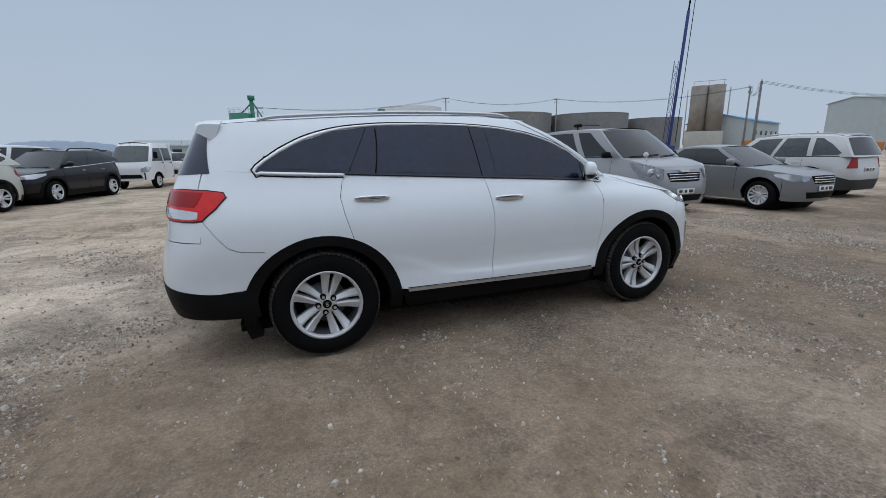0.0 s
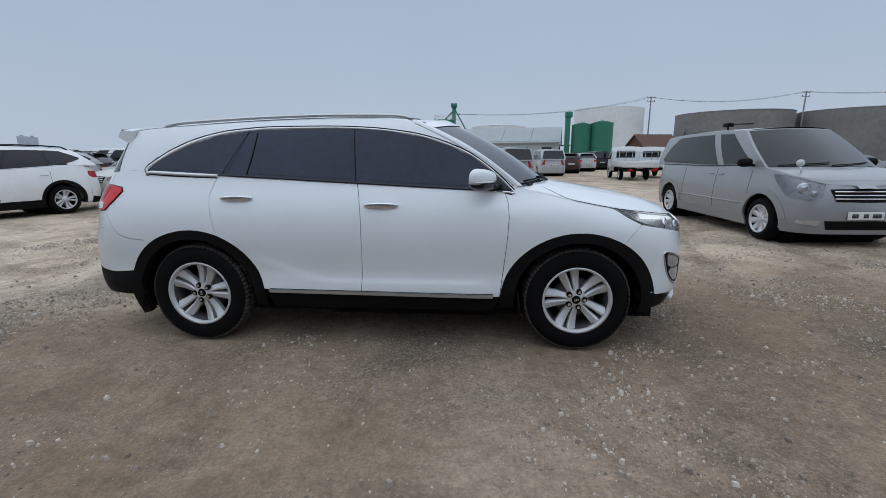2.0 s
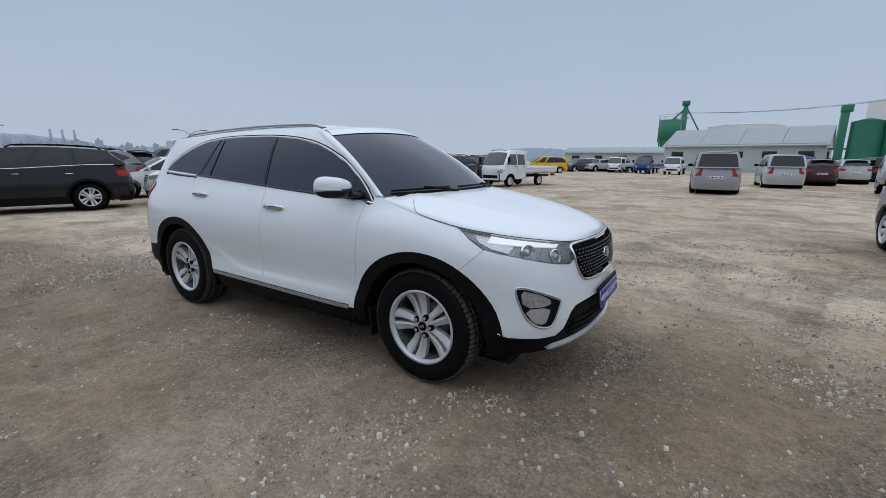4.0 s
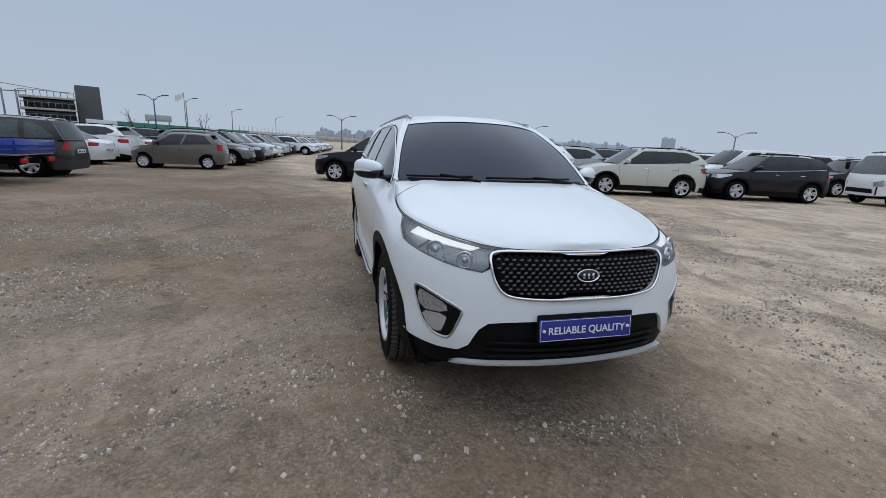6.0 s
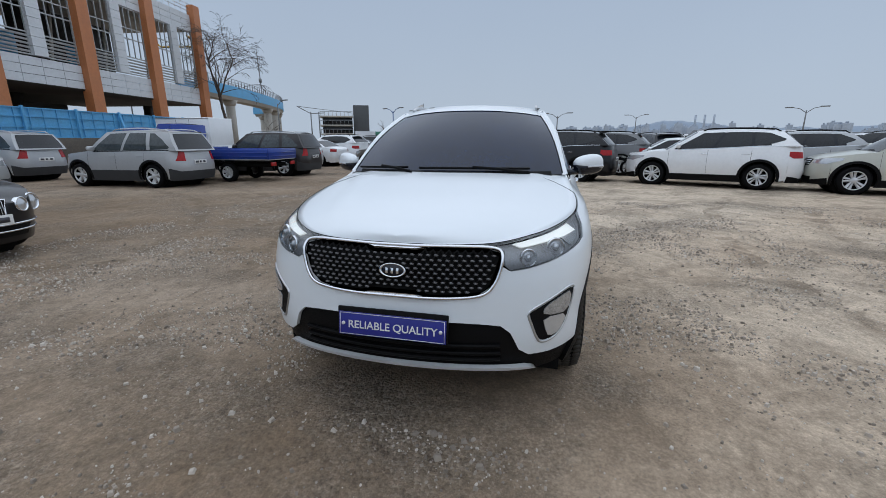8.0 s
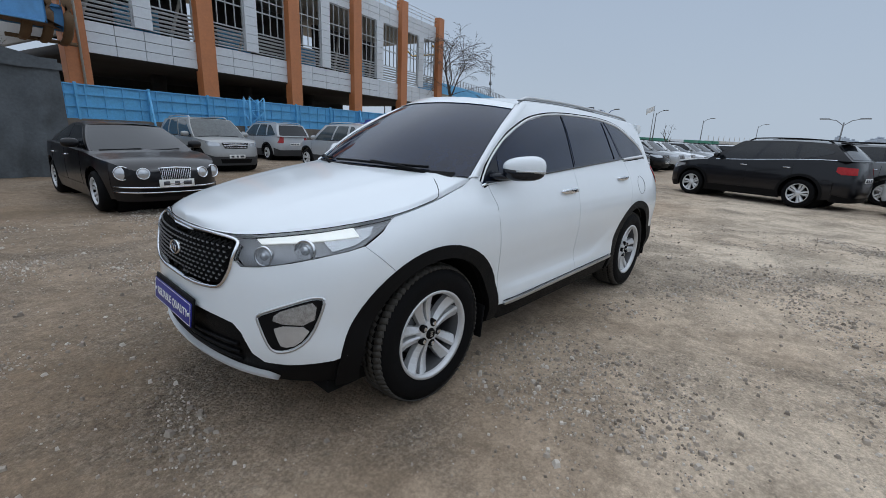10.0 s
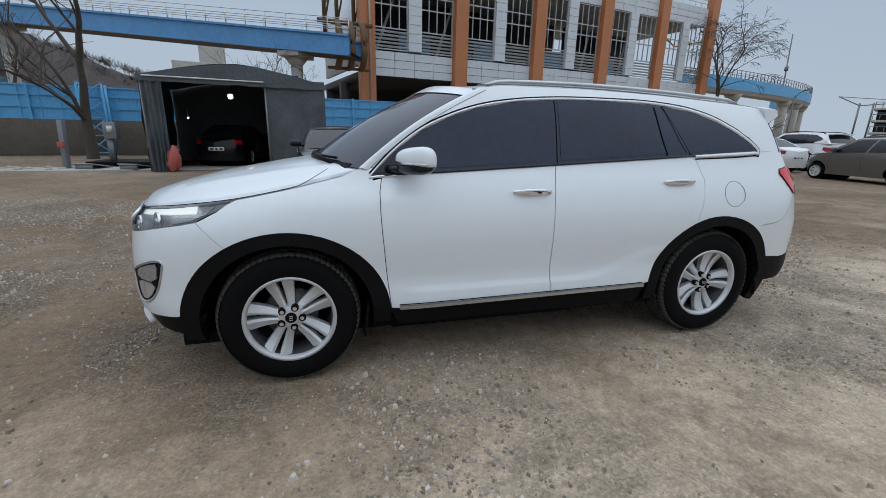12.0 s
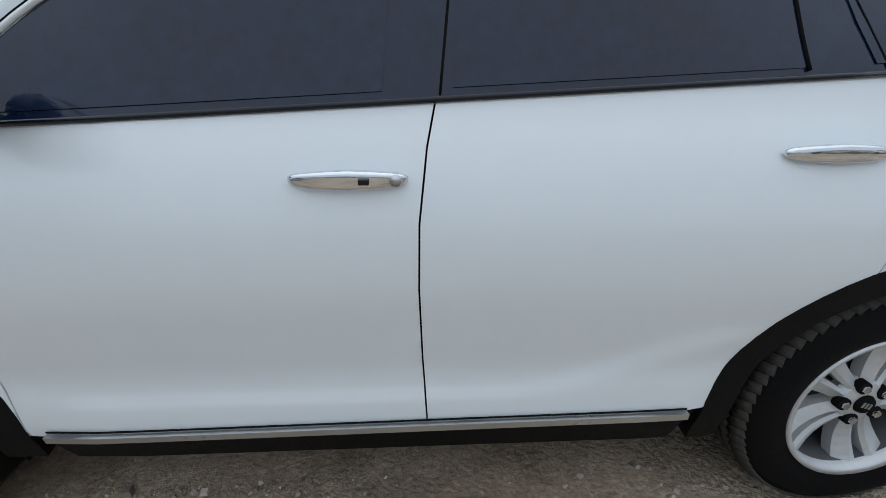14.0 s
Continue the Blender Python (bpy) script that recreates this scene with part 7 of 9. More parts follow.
def building():
    P0, S = Vector((-2.57, -33.97)), Vector((-8.17, -1.587))
    big = 1.2
    base, bay = frame2(P0, P0 + S)
    base, bay = base @ Matrix.Scale(big, 4), bay / big
    t = thing("station_building", "long grey-panelled building with orange columns and tall gridded windows", "building")
    t.matrix_basis = base
    nb, dep = 5, 13.0
    L = bay * nb
    z0, z1, z2, z3 = 4.68, 6.36, 11.45, 13.1
    # local x runs along the front, local -y faces the yard (the base turns x about)
    fy = -1 if (base.to_3x3() @ Vector((0, -1, 0))).y > 0 else 1
    cw, pw = 1.02, 0.95
    ww = (bay - cw - pw) / 2
    col = bmesh.new()
    box(col, (cw, 0.7, 14.0), (0, fy * 0.15, 7.0), None, 0.02)
    for k in range(11):
        box(col, (cw + 0.006, 0.706, 0.02), (0, fy * 0.15, 1.2 + k * 1.2))
    cm = bpy.data.meshes.new("column")
    col.to_mesh(cm)
    col.free()
    cm.materials.append(M_ORANGE)
    tile = bmesh.new()
    box(tile, ((bay - cw) / 4 - 0.03, 0.10, 0.50), (0, 0, 0), None, 0.006)
    tm = bpy.data.meshes.new("wall_panel")
    tile.to_mesh(tm)
    tile.free()
    tm.materials.append(M_CLADDING)
    pier = bmesh.new()
    box(pier, (pw, 0.34, (z2 - z1) / 9 - 0.02), (0, 0, 0), None, 0.006)
    pm = bpy.data.meshes.new("window_pier")
    pier.to_mesh(pm)
    pier.free()
    pm.materials.append(M_CLADDING)
    wf = bmesh.new()
    hh = z2 - z1
    for x in (-ww / 2 + 0.04, ww / 2 - 0.04):
        box(wf, (0.08, 0.10, hh), (x, 0, hh / 2))
    for k in range(1, 4):
        box(wf, (0.055, 0.08, hh * 0.74), (-ww / 2 + ww * k / 4, 0, hh * 0.26 + hh * 0.37))
    for z in (0.04, 1.35, 2.75, 3.55, hh - 0.04):
        box(wf, (ww, 0.09, 0.075), (0, 0, z))
    for k in range(5):
        box(wf, (ww - 0.1, 0.12, 0.10), (0, 0, 0.22 + k * 0.23), Matrix.Rotation(0.5, 3, "X"))
    fm = bpy.data.meshes.new("window_frame")
    wf.to_mesh(fm)
    wf.free()
    fm.materials.append(M_WINFRAME)
    for i in range(nb + 1):
        o = new("column", cm)
        o.parent = t
        o.matrix_basis = pose(i * bay, 0, 0)
    for i in range(nb):
        x0 = i * bay + cw / 2
        for z in (z0 + 0.26, z0 + 0.79, z0 + 1.32, z2 + 0.28, z2 + 0.81, z2 + 1.34):
            for k in range(4):
                o = new("wall_panel", tm)
                o.parent = t
                o.matrix_basis = pose(x0 + (bay - cw) * (k + 0.5) / 4, 0, z)
        for k in range(9):
            o = new("pier_panel", pm)
            o.parent = t
            o.matrix_basis = pose(x0 + ww + pw / 2, 0, z1 + (k + 0.5) * (z2 - z1) / 9)
        for k in range(2):
            w = new("window", fm)
            w.name = "window_frame"
            w.parent = t
            w.matrix_basis = pose(x0 + ww / 2 + k * (ww + pw), fy * -0.06, z1)
    # slab in the shade colour, so that its underside stays black
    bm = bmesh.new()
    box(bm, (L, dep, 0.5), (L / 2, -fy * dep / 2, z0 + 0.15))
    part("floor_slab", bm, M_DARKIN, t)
    bm = bmesh.new()
    box(bm, (L, dep, 0.4), (L / 2, -fy * dep / 2, z2 + 0.4))
    part("roof_slab", bm, M_PALE, t)
    # inner and back walls and columns carry the same painted shade
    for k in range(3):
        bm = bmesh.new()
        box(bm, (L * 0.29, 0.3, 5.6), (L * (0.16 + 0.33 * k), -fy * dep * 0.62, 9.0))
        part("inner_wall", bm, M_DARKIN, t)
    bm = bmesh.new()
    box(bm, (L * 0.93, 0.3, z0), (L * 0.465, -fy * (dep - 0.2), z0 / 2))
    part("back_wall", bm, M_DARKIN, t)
    bm = bmesh.new()
    box(bm, (0.3, dep, 6.0), (0.2, -fy * dep / 2, 8.6))
    part("end_wall", bm, M_CLADDING, t)
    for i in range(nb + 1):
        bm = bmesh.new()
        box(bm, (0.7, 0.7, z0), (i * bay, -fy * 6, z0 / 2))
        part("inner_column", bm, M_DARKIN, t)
    # things seen through the windows: rails of a stair and hanging pipes
    for k in range(7):
        bm = bmesh.new()
        tube(bm, [(L * (k + 0.3) / 7, -fy * 3.0, z1), (L * (k + 0.3) / 7 + 2.4, -fy * 4.5, z2)], 0.11, 6)
        part("stair_beam", bm, M_PALE, t)
    for k in range(4):
        bm = bmesh.new()
        box(bm, (2.6, 0.3, 1.6), (L * (0.16 + 0.2 * k), -fy * 5, z1 + 1.4))
        part("stair_panel", bm, M_BLUE, t)
    bm = bmesh.new()
    for i in range(41):
        rod(bm, (L * i / 40, fy * 0.05, z3), (L * i / 40, fy * 0.05, z3 + 0.95), 0.02, seg=5)
    for z in (0.3, 0.6, 0.95):
        rod(bm, (0, fy * 0.05, z3 + z), (L, fy * 0.05, z3 + z), 0.025, seg=5)
    part("roof_railing", bm, M_SATIN, t)
    bm = bmesh.new()
    rod(bm, (0.1, fy * 0.62, 3.0), (0.1, fy * 0.62, 14.0), 0.06, seg=8)
    part("drain_pipe", bm, M_PALE, t)
    bm = bmesh.new()
    tube(bm, [(L + 0.3, -fy * 1, 11.4), (L + 2.0, -fy * 0.5, 10.7), (L + 2.0, -fy * 5, 10.7), (L + 0.3, -fy * 5, 11.4)], 0.10, 6)
    tube(bm, [(L + 1.9, -fy * 1, 10.7), (L + 0.6, -fy * 1, 6.0)], 0.06, 6)
    part("end_canopy", bm, M_YELLOW, t)
    # curved brown ribs where the footbridge meets the building
    for k in range(3):
        bm = bmesh.new()
        pts = [(-0.75 - 0.75 * k, fy * 1.2 + fy * 1.1 * math.sin(a), 6.1 + 1.35 * math.cos(a)) for a in np.linspace(0.0, math.pi, 12)]
        tube(bm, pts, 0.20, 6, flat=0.12)
        part("brown_rib", bm, M_RUST, t)
    bm = bmesh.new()
    box(bm, (3.4, 0.22, 0.22), (-1.6, fy * 1.15, 7.4))
    box(bm, (2.6, 0.16, 0.16), (-1.5, fy * 1.15, 4.8))
    part("brown_beam", bm, M_RUST, t)
    for x in (-0.6, -1.7, -2.5):
        bm = bmesh.new()
        rod(bm, (x, -fy * 0.6, 7.0), (x, -fy * 0.6, 13.5), 0.13, seg=6)
        tube(bm, [(x, -fy * 0.6, 7.6), (x + 1.0, -fy * 0.6, 12.0)], 0.06, 5)
        part("stair_tower_post", bm, M_RUST, t)


building()


def footbridge():
    a, b = Vector((-1.5, -30.6, 0)), Vector((50.0, -54.5, 0))
    base, L = frame2(a, b)
    t = thing("footbridge", "long blue steel girder bridge with a railing and pale piers", "bridge")
    t.matrix_basis = base
    rise = 5.2

    def z(x):
        return 6.25 + rise * x / L
    for y in (-1.2, 1.2):
        bm = bmesh.new()
        rows = [[bm.verts.new((x, y + dy, z(x) + dz)) for dy, dz in ((0.15, 0), (0.15, 0.08), (0.03, 0.1), (0.03, 1.2), (0.18, 1.22), (0.18, 1.36), (-0.18, 1.36), (-0.18, 0))] for x in np.linspace(0, L, 18)]
        for A0, B0 in zip(rows, rows[1:]):
            for i in range(8):
                bm.faces.new((A0[i], A0[(i + 1) % 8], B0[(i + 1) % 8], B0[i]))
        part("girder", bm, M_GIRDER, t, smooth=False)
        bm = bmesh.new()
        for i in range(38):
            x = L * i / 37
            rod(bm, (x, y, z(x) + 1.3), (x, y, z(x) + 2.35), 0.03, seg=5)
        for h in (1.75, 2.05, 2.35):
            rod(bm, (0, y, z(0) + h), (L, y, z(L) + h), 0.03, seg=5)
        part("railing", bm, M_SATIN, t)
    bm = bmesh.new()
    rows = [[bm.verts.new((x, y, z(x) + h)) for y, h in ((-1.2, 0.25), (1.2, 0.25), (1.2, 0.05), (-1.2, 0.05))] for x in (0, L)]
    for i in range(4):
        bm.faces.new((rows[0][i], rows[0][(i + 1) % 4], rows[1][(i + 1) % 4], rows[1][i]))
    part("deck", bm, M_RUST, t, smooth=False)
    for x in (4.6, 30.0):
        bm = bmesh.new()
        rod(bm, (x, 0, 0), (x, 0, z(x) - 0.9), 0.42, seg=20)
        rod(bm, (x, 0, z(x) - 0.9), (x, 0, z(x) - 0.35), 0.42, 0.85, 20)
        box(bm, (1.6, 2.5, 0.35), (x, 0, z(x) - 0.18), None, 0.03)
        part("pier", bm, M_PALE, t)
    bm = bmesh.new()
    box(bm, (0.55, 0.03, 0.3), (4.6, 0.44 if (base.to_3x3() @ Vector((0, 1, 0))).y > 0 else -0.44, 4.9))
    part("pier_plate", bm, M_BLUEPLATE, t)


footbridge()


def curved_ramp():
    t = thing("curved_ramp", "curved light blue elevated ramp with a railing on pale piers", "bridge")
    # a long bend that swings away at its far end
    fx_ = ramp(np.linspace(0, 1, 9), [-36.0, -47.0, -58.0, -69.0, -79.5, -87.5, -92.0, -93.0, -90.0])
    fy_ = ramp(np.linspace(0, 1, 9), [-43.5, -45.2, -47.4, -50.6, -54.8, -60.2, -67.0, -75.0, -83.0])
    pts = [Vector((fx_(u), fy_(u), 7.9 - 0.7 * u)) for u in np.linspace(0.115, 0.78, 30)]
    for off, nm in ((0.0, "side_beam"), (2.6, "side_beam")):
        bm = bmesh.new()
        rows = []
        for i, p in enumerate(pts):
            d = (pts[min(i + 1, len(pts) - 1)] - pts[max(i - 1, 0)]).normalized()
            n = Vector((-d.y, d.x, 0)) * off
            rows.append([bm.verts.new(p + n + Vector((0, 0, h))) for h in (0, 1.55)] + [bm.verts.new(p + n + Vector((-d.y, d.x, 0)) * 0.25 + Vector((0, 0, h))) for h in (1.55, 0)])
        for A0, B0 in zip(rows, rows[1:]):
            for i in range(4):
                bm.faces.new((A0[i], A0[(i + 1) % 4], B0[(i + 1) % 4], B0[i]))
        part(nm, bm, M_BLUE, t, smooth=False)
        bm = bmesh.new()
        top = []
        for i, p in enumerate(pts):
            d = (pts[min(i + 1, len(pts) - 1)] - pts[max(i - 1, 0)]).normalized()
            q = p + Vector((-d.y, d.x, 0)) * (off + 0.12)
            rod(bm, q + Vector((0, 0, 1.5)), q + Vector((0, 0, 2.6)), 0.06, seg=5)
            if i:
                m = (q + last) / 2
                rod(bm, m + Vector((0, 0, 1.5)), m + Vector((0, 0, 2.6)), 0.06, seg=5)
            last = q
            top.append(q + Vector((0, 0, 2.55)))
        tube(bm, top, 0.04, 5)
        tube(bm, [q - Vector((0, 0, 0.4)) for q in top], 0.03, 5)
        part("railing", bm, M_FRAME, t)
    bm = bmesh.new()
    rows = []
    for i, p in enumerate(pts):
        d = (pts[min(i + 1, len(pts) - 1)] - pts[max(i - 1, 0)]).normalized()
        n = Vector((-d.y, d.x, 0))
        rows.append([bm.verts.new(p + n * o + Vector((0, 0, h))) for o, h in ((0, 0.1), (2.6, 0.1), (2.2, -0.5), (0.4, -0.5))])
    for A0, B0 in zip(rows, rows[1:]):
        for i in range(4):
            bm.faces.new((A0[i], A0[(i + 1) % 4], B0[(i + 1) % 4], B0[i]))
    part("deck", bm, M_PALE, t, smooth=False)
    for i in (5, 13, 16, 21, 25, 28):
        p = pts[i]
        d = (pts[i + 1] - pts[i - 1]).normalized()
        q = p + Vector((-d.y, d.x, 0)) * 1.3
        bm = bmesh.new()
        rod(bm, (q.x, q.y, 0), (q.x, q.y, p.z - 0.4), 0.7, seg=14)
        rod(bm, (q.x, q.y, p.z - 1.3), (q.x, q.y, p.z - 0.4), 0.7, 1.2, 14)
        part("pier", bm, M_PALE, t)
    m = thing("mast", "tall thin grey mast beside the ramp", "mast")
    m.matrix_basis = pose(-74.9, -55.6, 0, 1.0, 1.5, 0)
    bm = bmesh.new()
    rod(bm, (0, 0, 0), (0, 0, 18.0), 0.16, 0.08, 8)
    part("shaft", bm, M_POLE, m)
    bm = bmesh.new()
    box(bm, (0.4, 0.4, 0.7), (0, 0, 12.7))
    part("cabinet", bm, M_POLE, m)


curved_ramp()


# ---- bare trees ----
def bare_tree(x, y, h, seed, spread=0.5, droop=0.0, label="", r0=0.2, forks=3, fine=2):
    rg = random.Random(seed)
    t = thing("bare_tree", label, "tree", "bare trees")
    t.matrix_basis = pose(x, y, 0)
    trunk, twigs = bmesh.new(), bmesh.new()

    def grow(p, d, length, r, level):
        n = 5
        pts = [p.copy()]
        q = p.copy()
        for i in range(n):
            d = (d + Vector((rg.uniform(-1, 1), rg.uniform(-1, 1), rg.uniform(-0.5, 0.7))) * 0.16 + Vector((0, 0, -droop * level * 0.10))).normalized()
            q = q + d * length / n
            pts.append(q.copy())
        bm = trunk if level < 2 else twigs
        seg = 8 if level == 0 else 6 if level == 1 else 4 if level == 2 else 3
        rings = []
        for i, w in enumerate(pts):
            rr = max(r * (1 - 0.55 * i / n), h * 0.0006)
            dd = (pts[min(i + 1, n)] - pts[max(i - 1, 0)]).normalized()
            qn = dd.to_track_quat("Z", "Y")
            rings.append([bm.verts.new(w + qn @ Vector((math.cos(6.283 * k / seg) * rr, math.sin(6.283 * k / seg) * rr, 0))) for k in range(seg)])
        for A0, B0 in zip(rings, rings[1:]):
            for k in range(seg):
                bm.faces.new((A0[k], A0[(k + 1) % seg], B0[(k + 1) % seg], B0[k]))
        if level >= 2 + fine:
            return
        kids = forks if level == 0 else rg.randint(3, 5)
        for k in range(kids):
            i = n if k == 0 else rg.randint(2, n)
            side = Vector((rg.uniform(-1, 1), rg.uniform(-1, 1), rg.uniform(-0.15, 0.5))).normalized()
            nd = (d * (1 - spread * 0.6) + side * spread * (0.6 if k == 0 else 1.0)).normalized()
            grow(pts[i], nd, length * rg.uniform(0.52, 0.74), r * (0.62 if k == 0 else 0.42) * (1 if level else 0.95), level + 1)
    grow(Vector((0, 0, -0.1)), Vector((0.05, 0, 1)).normalized(), h * 0.36, r0, 0)
    part("trunk", trunk, M_BARK, t)
    tagged(part("crown", twigs, M_BARK, t, "bare thin twigs"), kind="stuff")


bare_tree(10.0, -17.3, 10.5, 3, 0.62, 0.1, "bare leaning tree with dark forked limbs by the fence", 0.22, 4)
bare_tree(-47.0, -41.9, 20.0, 8, 0.56, 0.34, "tall bare tree with drooping twigs beside the building", 0.30, 4, 3)
bare_tree(4.5, -22.6, 7.5, 21, 0.5, 0.2, "slim bare tree behind the fence", 0.10, 3)
bare_tree(1.6, -23.6, 7.0, 22, 0.5, 0.2, "slim bare tree behind the fence", 0.09, 3)
bare_tree(14.5, -22.0, 8.0, 23, 0.5, 0.1, "bare tree behind the fence", 0.13, 3)
bare_tree(-53.0, -41.0, 6.5, 25, 0.6, 0.2, "small bare tree under the ramp", 0.12, 3, 1)
bare_tree(-92.0, -24.0, 6.5, 31, 0.5, 0.0, "distant bare tree by the road", 0.2, 3, 1)
bare_tree(-80.0, -32.0, 7.0, 32, 0.5, 0.0, "distant bare tree by the road", 0.15, 3, 1)
bare_tree(29.0, 60.0, 7.0, 33, 0.6, 0.0, "distant bare tree by the tanks", 0.15, 3, 1)


# ---- street lamps ----
def street_lamp(x, y, h, turn, arms, material, size=1.0):
    t = thing("street_lamp", ("blue" if material == M_LAMPBLUE else "grey") + " street lamp post with " + ("two arms" if arms == 2 else "one arm"), "street lamp", "street lamps")
    t.matrix_basis = pose(x, y, 0, 0, 0, turn) @ Matrix.Scale(size, 4)
    bm = bmesh.new()
    rod(bm, (0, 0, 0), (0, 0, h), 0.13, 0.08, 8)
    part("post", bm, material, t)
    for s in (1, -1)[:arms]:
        bm = bmesh.new()
        tube(bm, [(0, 0, h - 0.4), (s * 0.8, 0, h + 0.25), (s * 1.7, 0, h + 0.45)], 0.05, 6)
        a = part("arm", bm, material, t)
        bm = bmesh.new()
        box(bm, (1.1, 0.34, 0.16), (s * 2.1, 0, h + 0.48), None, 0.05)
        part("lamp_head", bm, M_POLE, a)


street_lamp(-41.8, -16.2, 7.6, 65, 2, M_LAMPBLUE, 0.58)
for x, y, h, tr, n, m_ in ((-97, -28.5, 8.0, 70, 1, M_POLE), (-118, -24, 7.6, 70, 1, M_POLE), (-150, -17, 7.8, 70, 1, M_POLE), (-78, 1.5, 5.4, 80, 2, M_POLE), (-110, 20, 6.5, 80, 2, M_POLE), (-75, 38, 5.6, 60, 2, M_POLE), (-52, 62, 5.2, 45, 2, M_POLE), (-62, -44, 7.2, 70, 1, M_POLE), (-45, -55, 7.2, 70, 1, M_POLE)):
    street_lamp(x, y, h, tr, n, m_)


# ---- far side: silos, sheds, tanks, poles ----
def cylinder_tank(x, y, r, h, material, label, cone=0.0, group="storage tanks"):
    t = thing("storage_tank", label, "tank", group)
    t.matrix_basis = pose(x, y, 0)
    bm = bmesh.new()
    seg = 80
    rod(bm, (0, 0, 0), (0, 0, h), r, seg=seg)
    for k in range(1, 5):
        rod(bm, (0, 0, h * k / 5 - 0.03), (0, 0, h * k / 5 + 0.03), r * 1.003, seg=seg)
    part("shell", bm, material, t, smooth=False)
    bm = bmesh.new()
    rod(bm, (0, 0, h), (0, 0, h + max(0.2, cone)), r * 1.004, r * 0.1 if cone else r * 1.004, seg)
    part("roof", bm, material, t)


cylinder_tank(67.5, 118.6, 13.2, 11.8, M_TANK, "wide weathered grey storage tank", group="grey tanks")
cylinder_tank(91.5, 110.0, 11.5, 11.5, M_TANK, "wide weathered grey storage tank", group="grey tanks")
cylinder_tank(112.0, 104.0, 8.0, 10.2, M_TANK, "lower grey storage tank", group="grey tanks")
cylinder_tank(36.5, 121.0, 9.0, 13.6, M_WTANK, "large white storage tank", 0.8, group="white tanks")
cylinder_tank(7.5, 136.0, 8.2, 10.4, M_WTANK, "large white storage tank", 0.9, group="white tanks")
cylinder_tank(16.6, 64.8, 1.5, 6.0, M_GREEN, "green upright bin beside the shed", 0.4, group="green bins")
cylinder_tank(19.4, 64.2, 1.6, 6.2, M_GREEN, "green upright bin beside the shed", 0.4, group="green bins")


def hopper():
    t = thing("grain_hopper", "green hopper bin on legs with an elevator leg and chute", "silo")
    t.matrix_basis = pose(-9.6, 132.7, 0) @ Matrix.Scale(1.64, 4)
    bm = bmesh.new()
    rod(bm, (0, 0, 4.2), (0, 0, 7.6), 1.75, seg=20)
    part("bin", bm, M_GREEN, t)
    bm = bmesh.new()
    rod(bm, (0, 0, 2.0), (0, 0, 4.2), 0.35, 1.75, 20)
    part("cone", bm, M_GREEN, t)
    for dx in (-1.3, 1.3):
        for dy in (-1.3, 1.3):
            bm = bmesh.new()
            rod(bm, (dx, dy, 0), (dx, dy, 4.6), 0.1, seg=6)
            part("leg", bm, M_GREEN, t)
    bm = bmesh.new()
    box(bm, (0.65, 0.65, 10.2), (2.0, 0, 5.1))
    box(bm, (1.1, 0.8, 0.7), (2.0, 0, 10.2))
    part("elevator_leg", bm, M_GREEN, t)
    bm = bmesh.new()
    tube(bm, [(2.1, 0, 9.6), (5.2, 0, 4.0)], 0.13, 6)
    tube(bm, [(2.0, 0, 9.4), (0.2, 0, 7.6)], 0.13, 6)
    tube(bm, [(5.0, 0, 0), (5.0, 0, 4.4)], 0.35, 8)
    part("chute", bm, M_GREEN, t)
    bm = bmesh.new()
    for a in np.linspace(0, 6.283, 13)[:-1]:
        rod(bm, (1.7 * math.cos(a), 1.7 * math.sin(a), 7.6), (1.7 * math.cos(a), 1.7 * math.sin(a), 8.4), 0.03, seg=4)
    tube(bm, [(1.7 * math.cos(a), 1.7 * math.sin(a), 8.4) for a in np.linspace(0, 6.283, 25)[:-1]], 0.03, 4, closed=True)
    part("bin_rail", bm, M_SATIN, t)
    t = thing("elevator_tower", "green bucket elevator tower beside the bins", "tower")
    t.matrix_basis = pose(14.4, 64.6, 0)
    bm = bmesh.new()
    box(bm, (0.7, 0.7, 7.2), (0, 0, 3.6), None, 0.02)
    part("leg", bm, M_GREEN, t)
    bm = bmesh.new()
    box(bm, (1.0, 0.9, 0.8), (0.1, 0, 7.5), None, 0.05)
    part("head", bm, M_GREEN, t)


hopper()


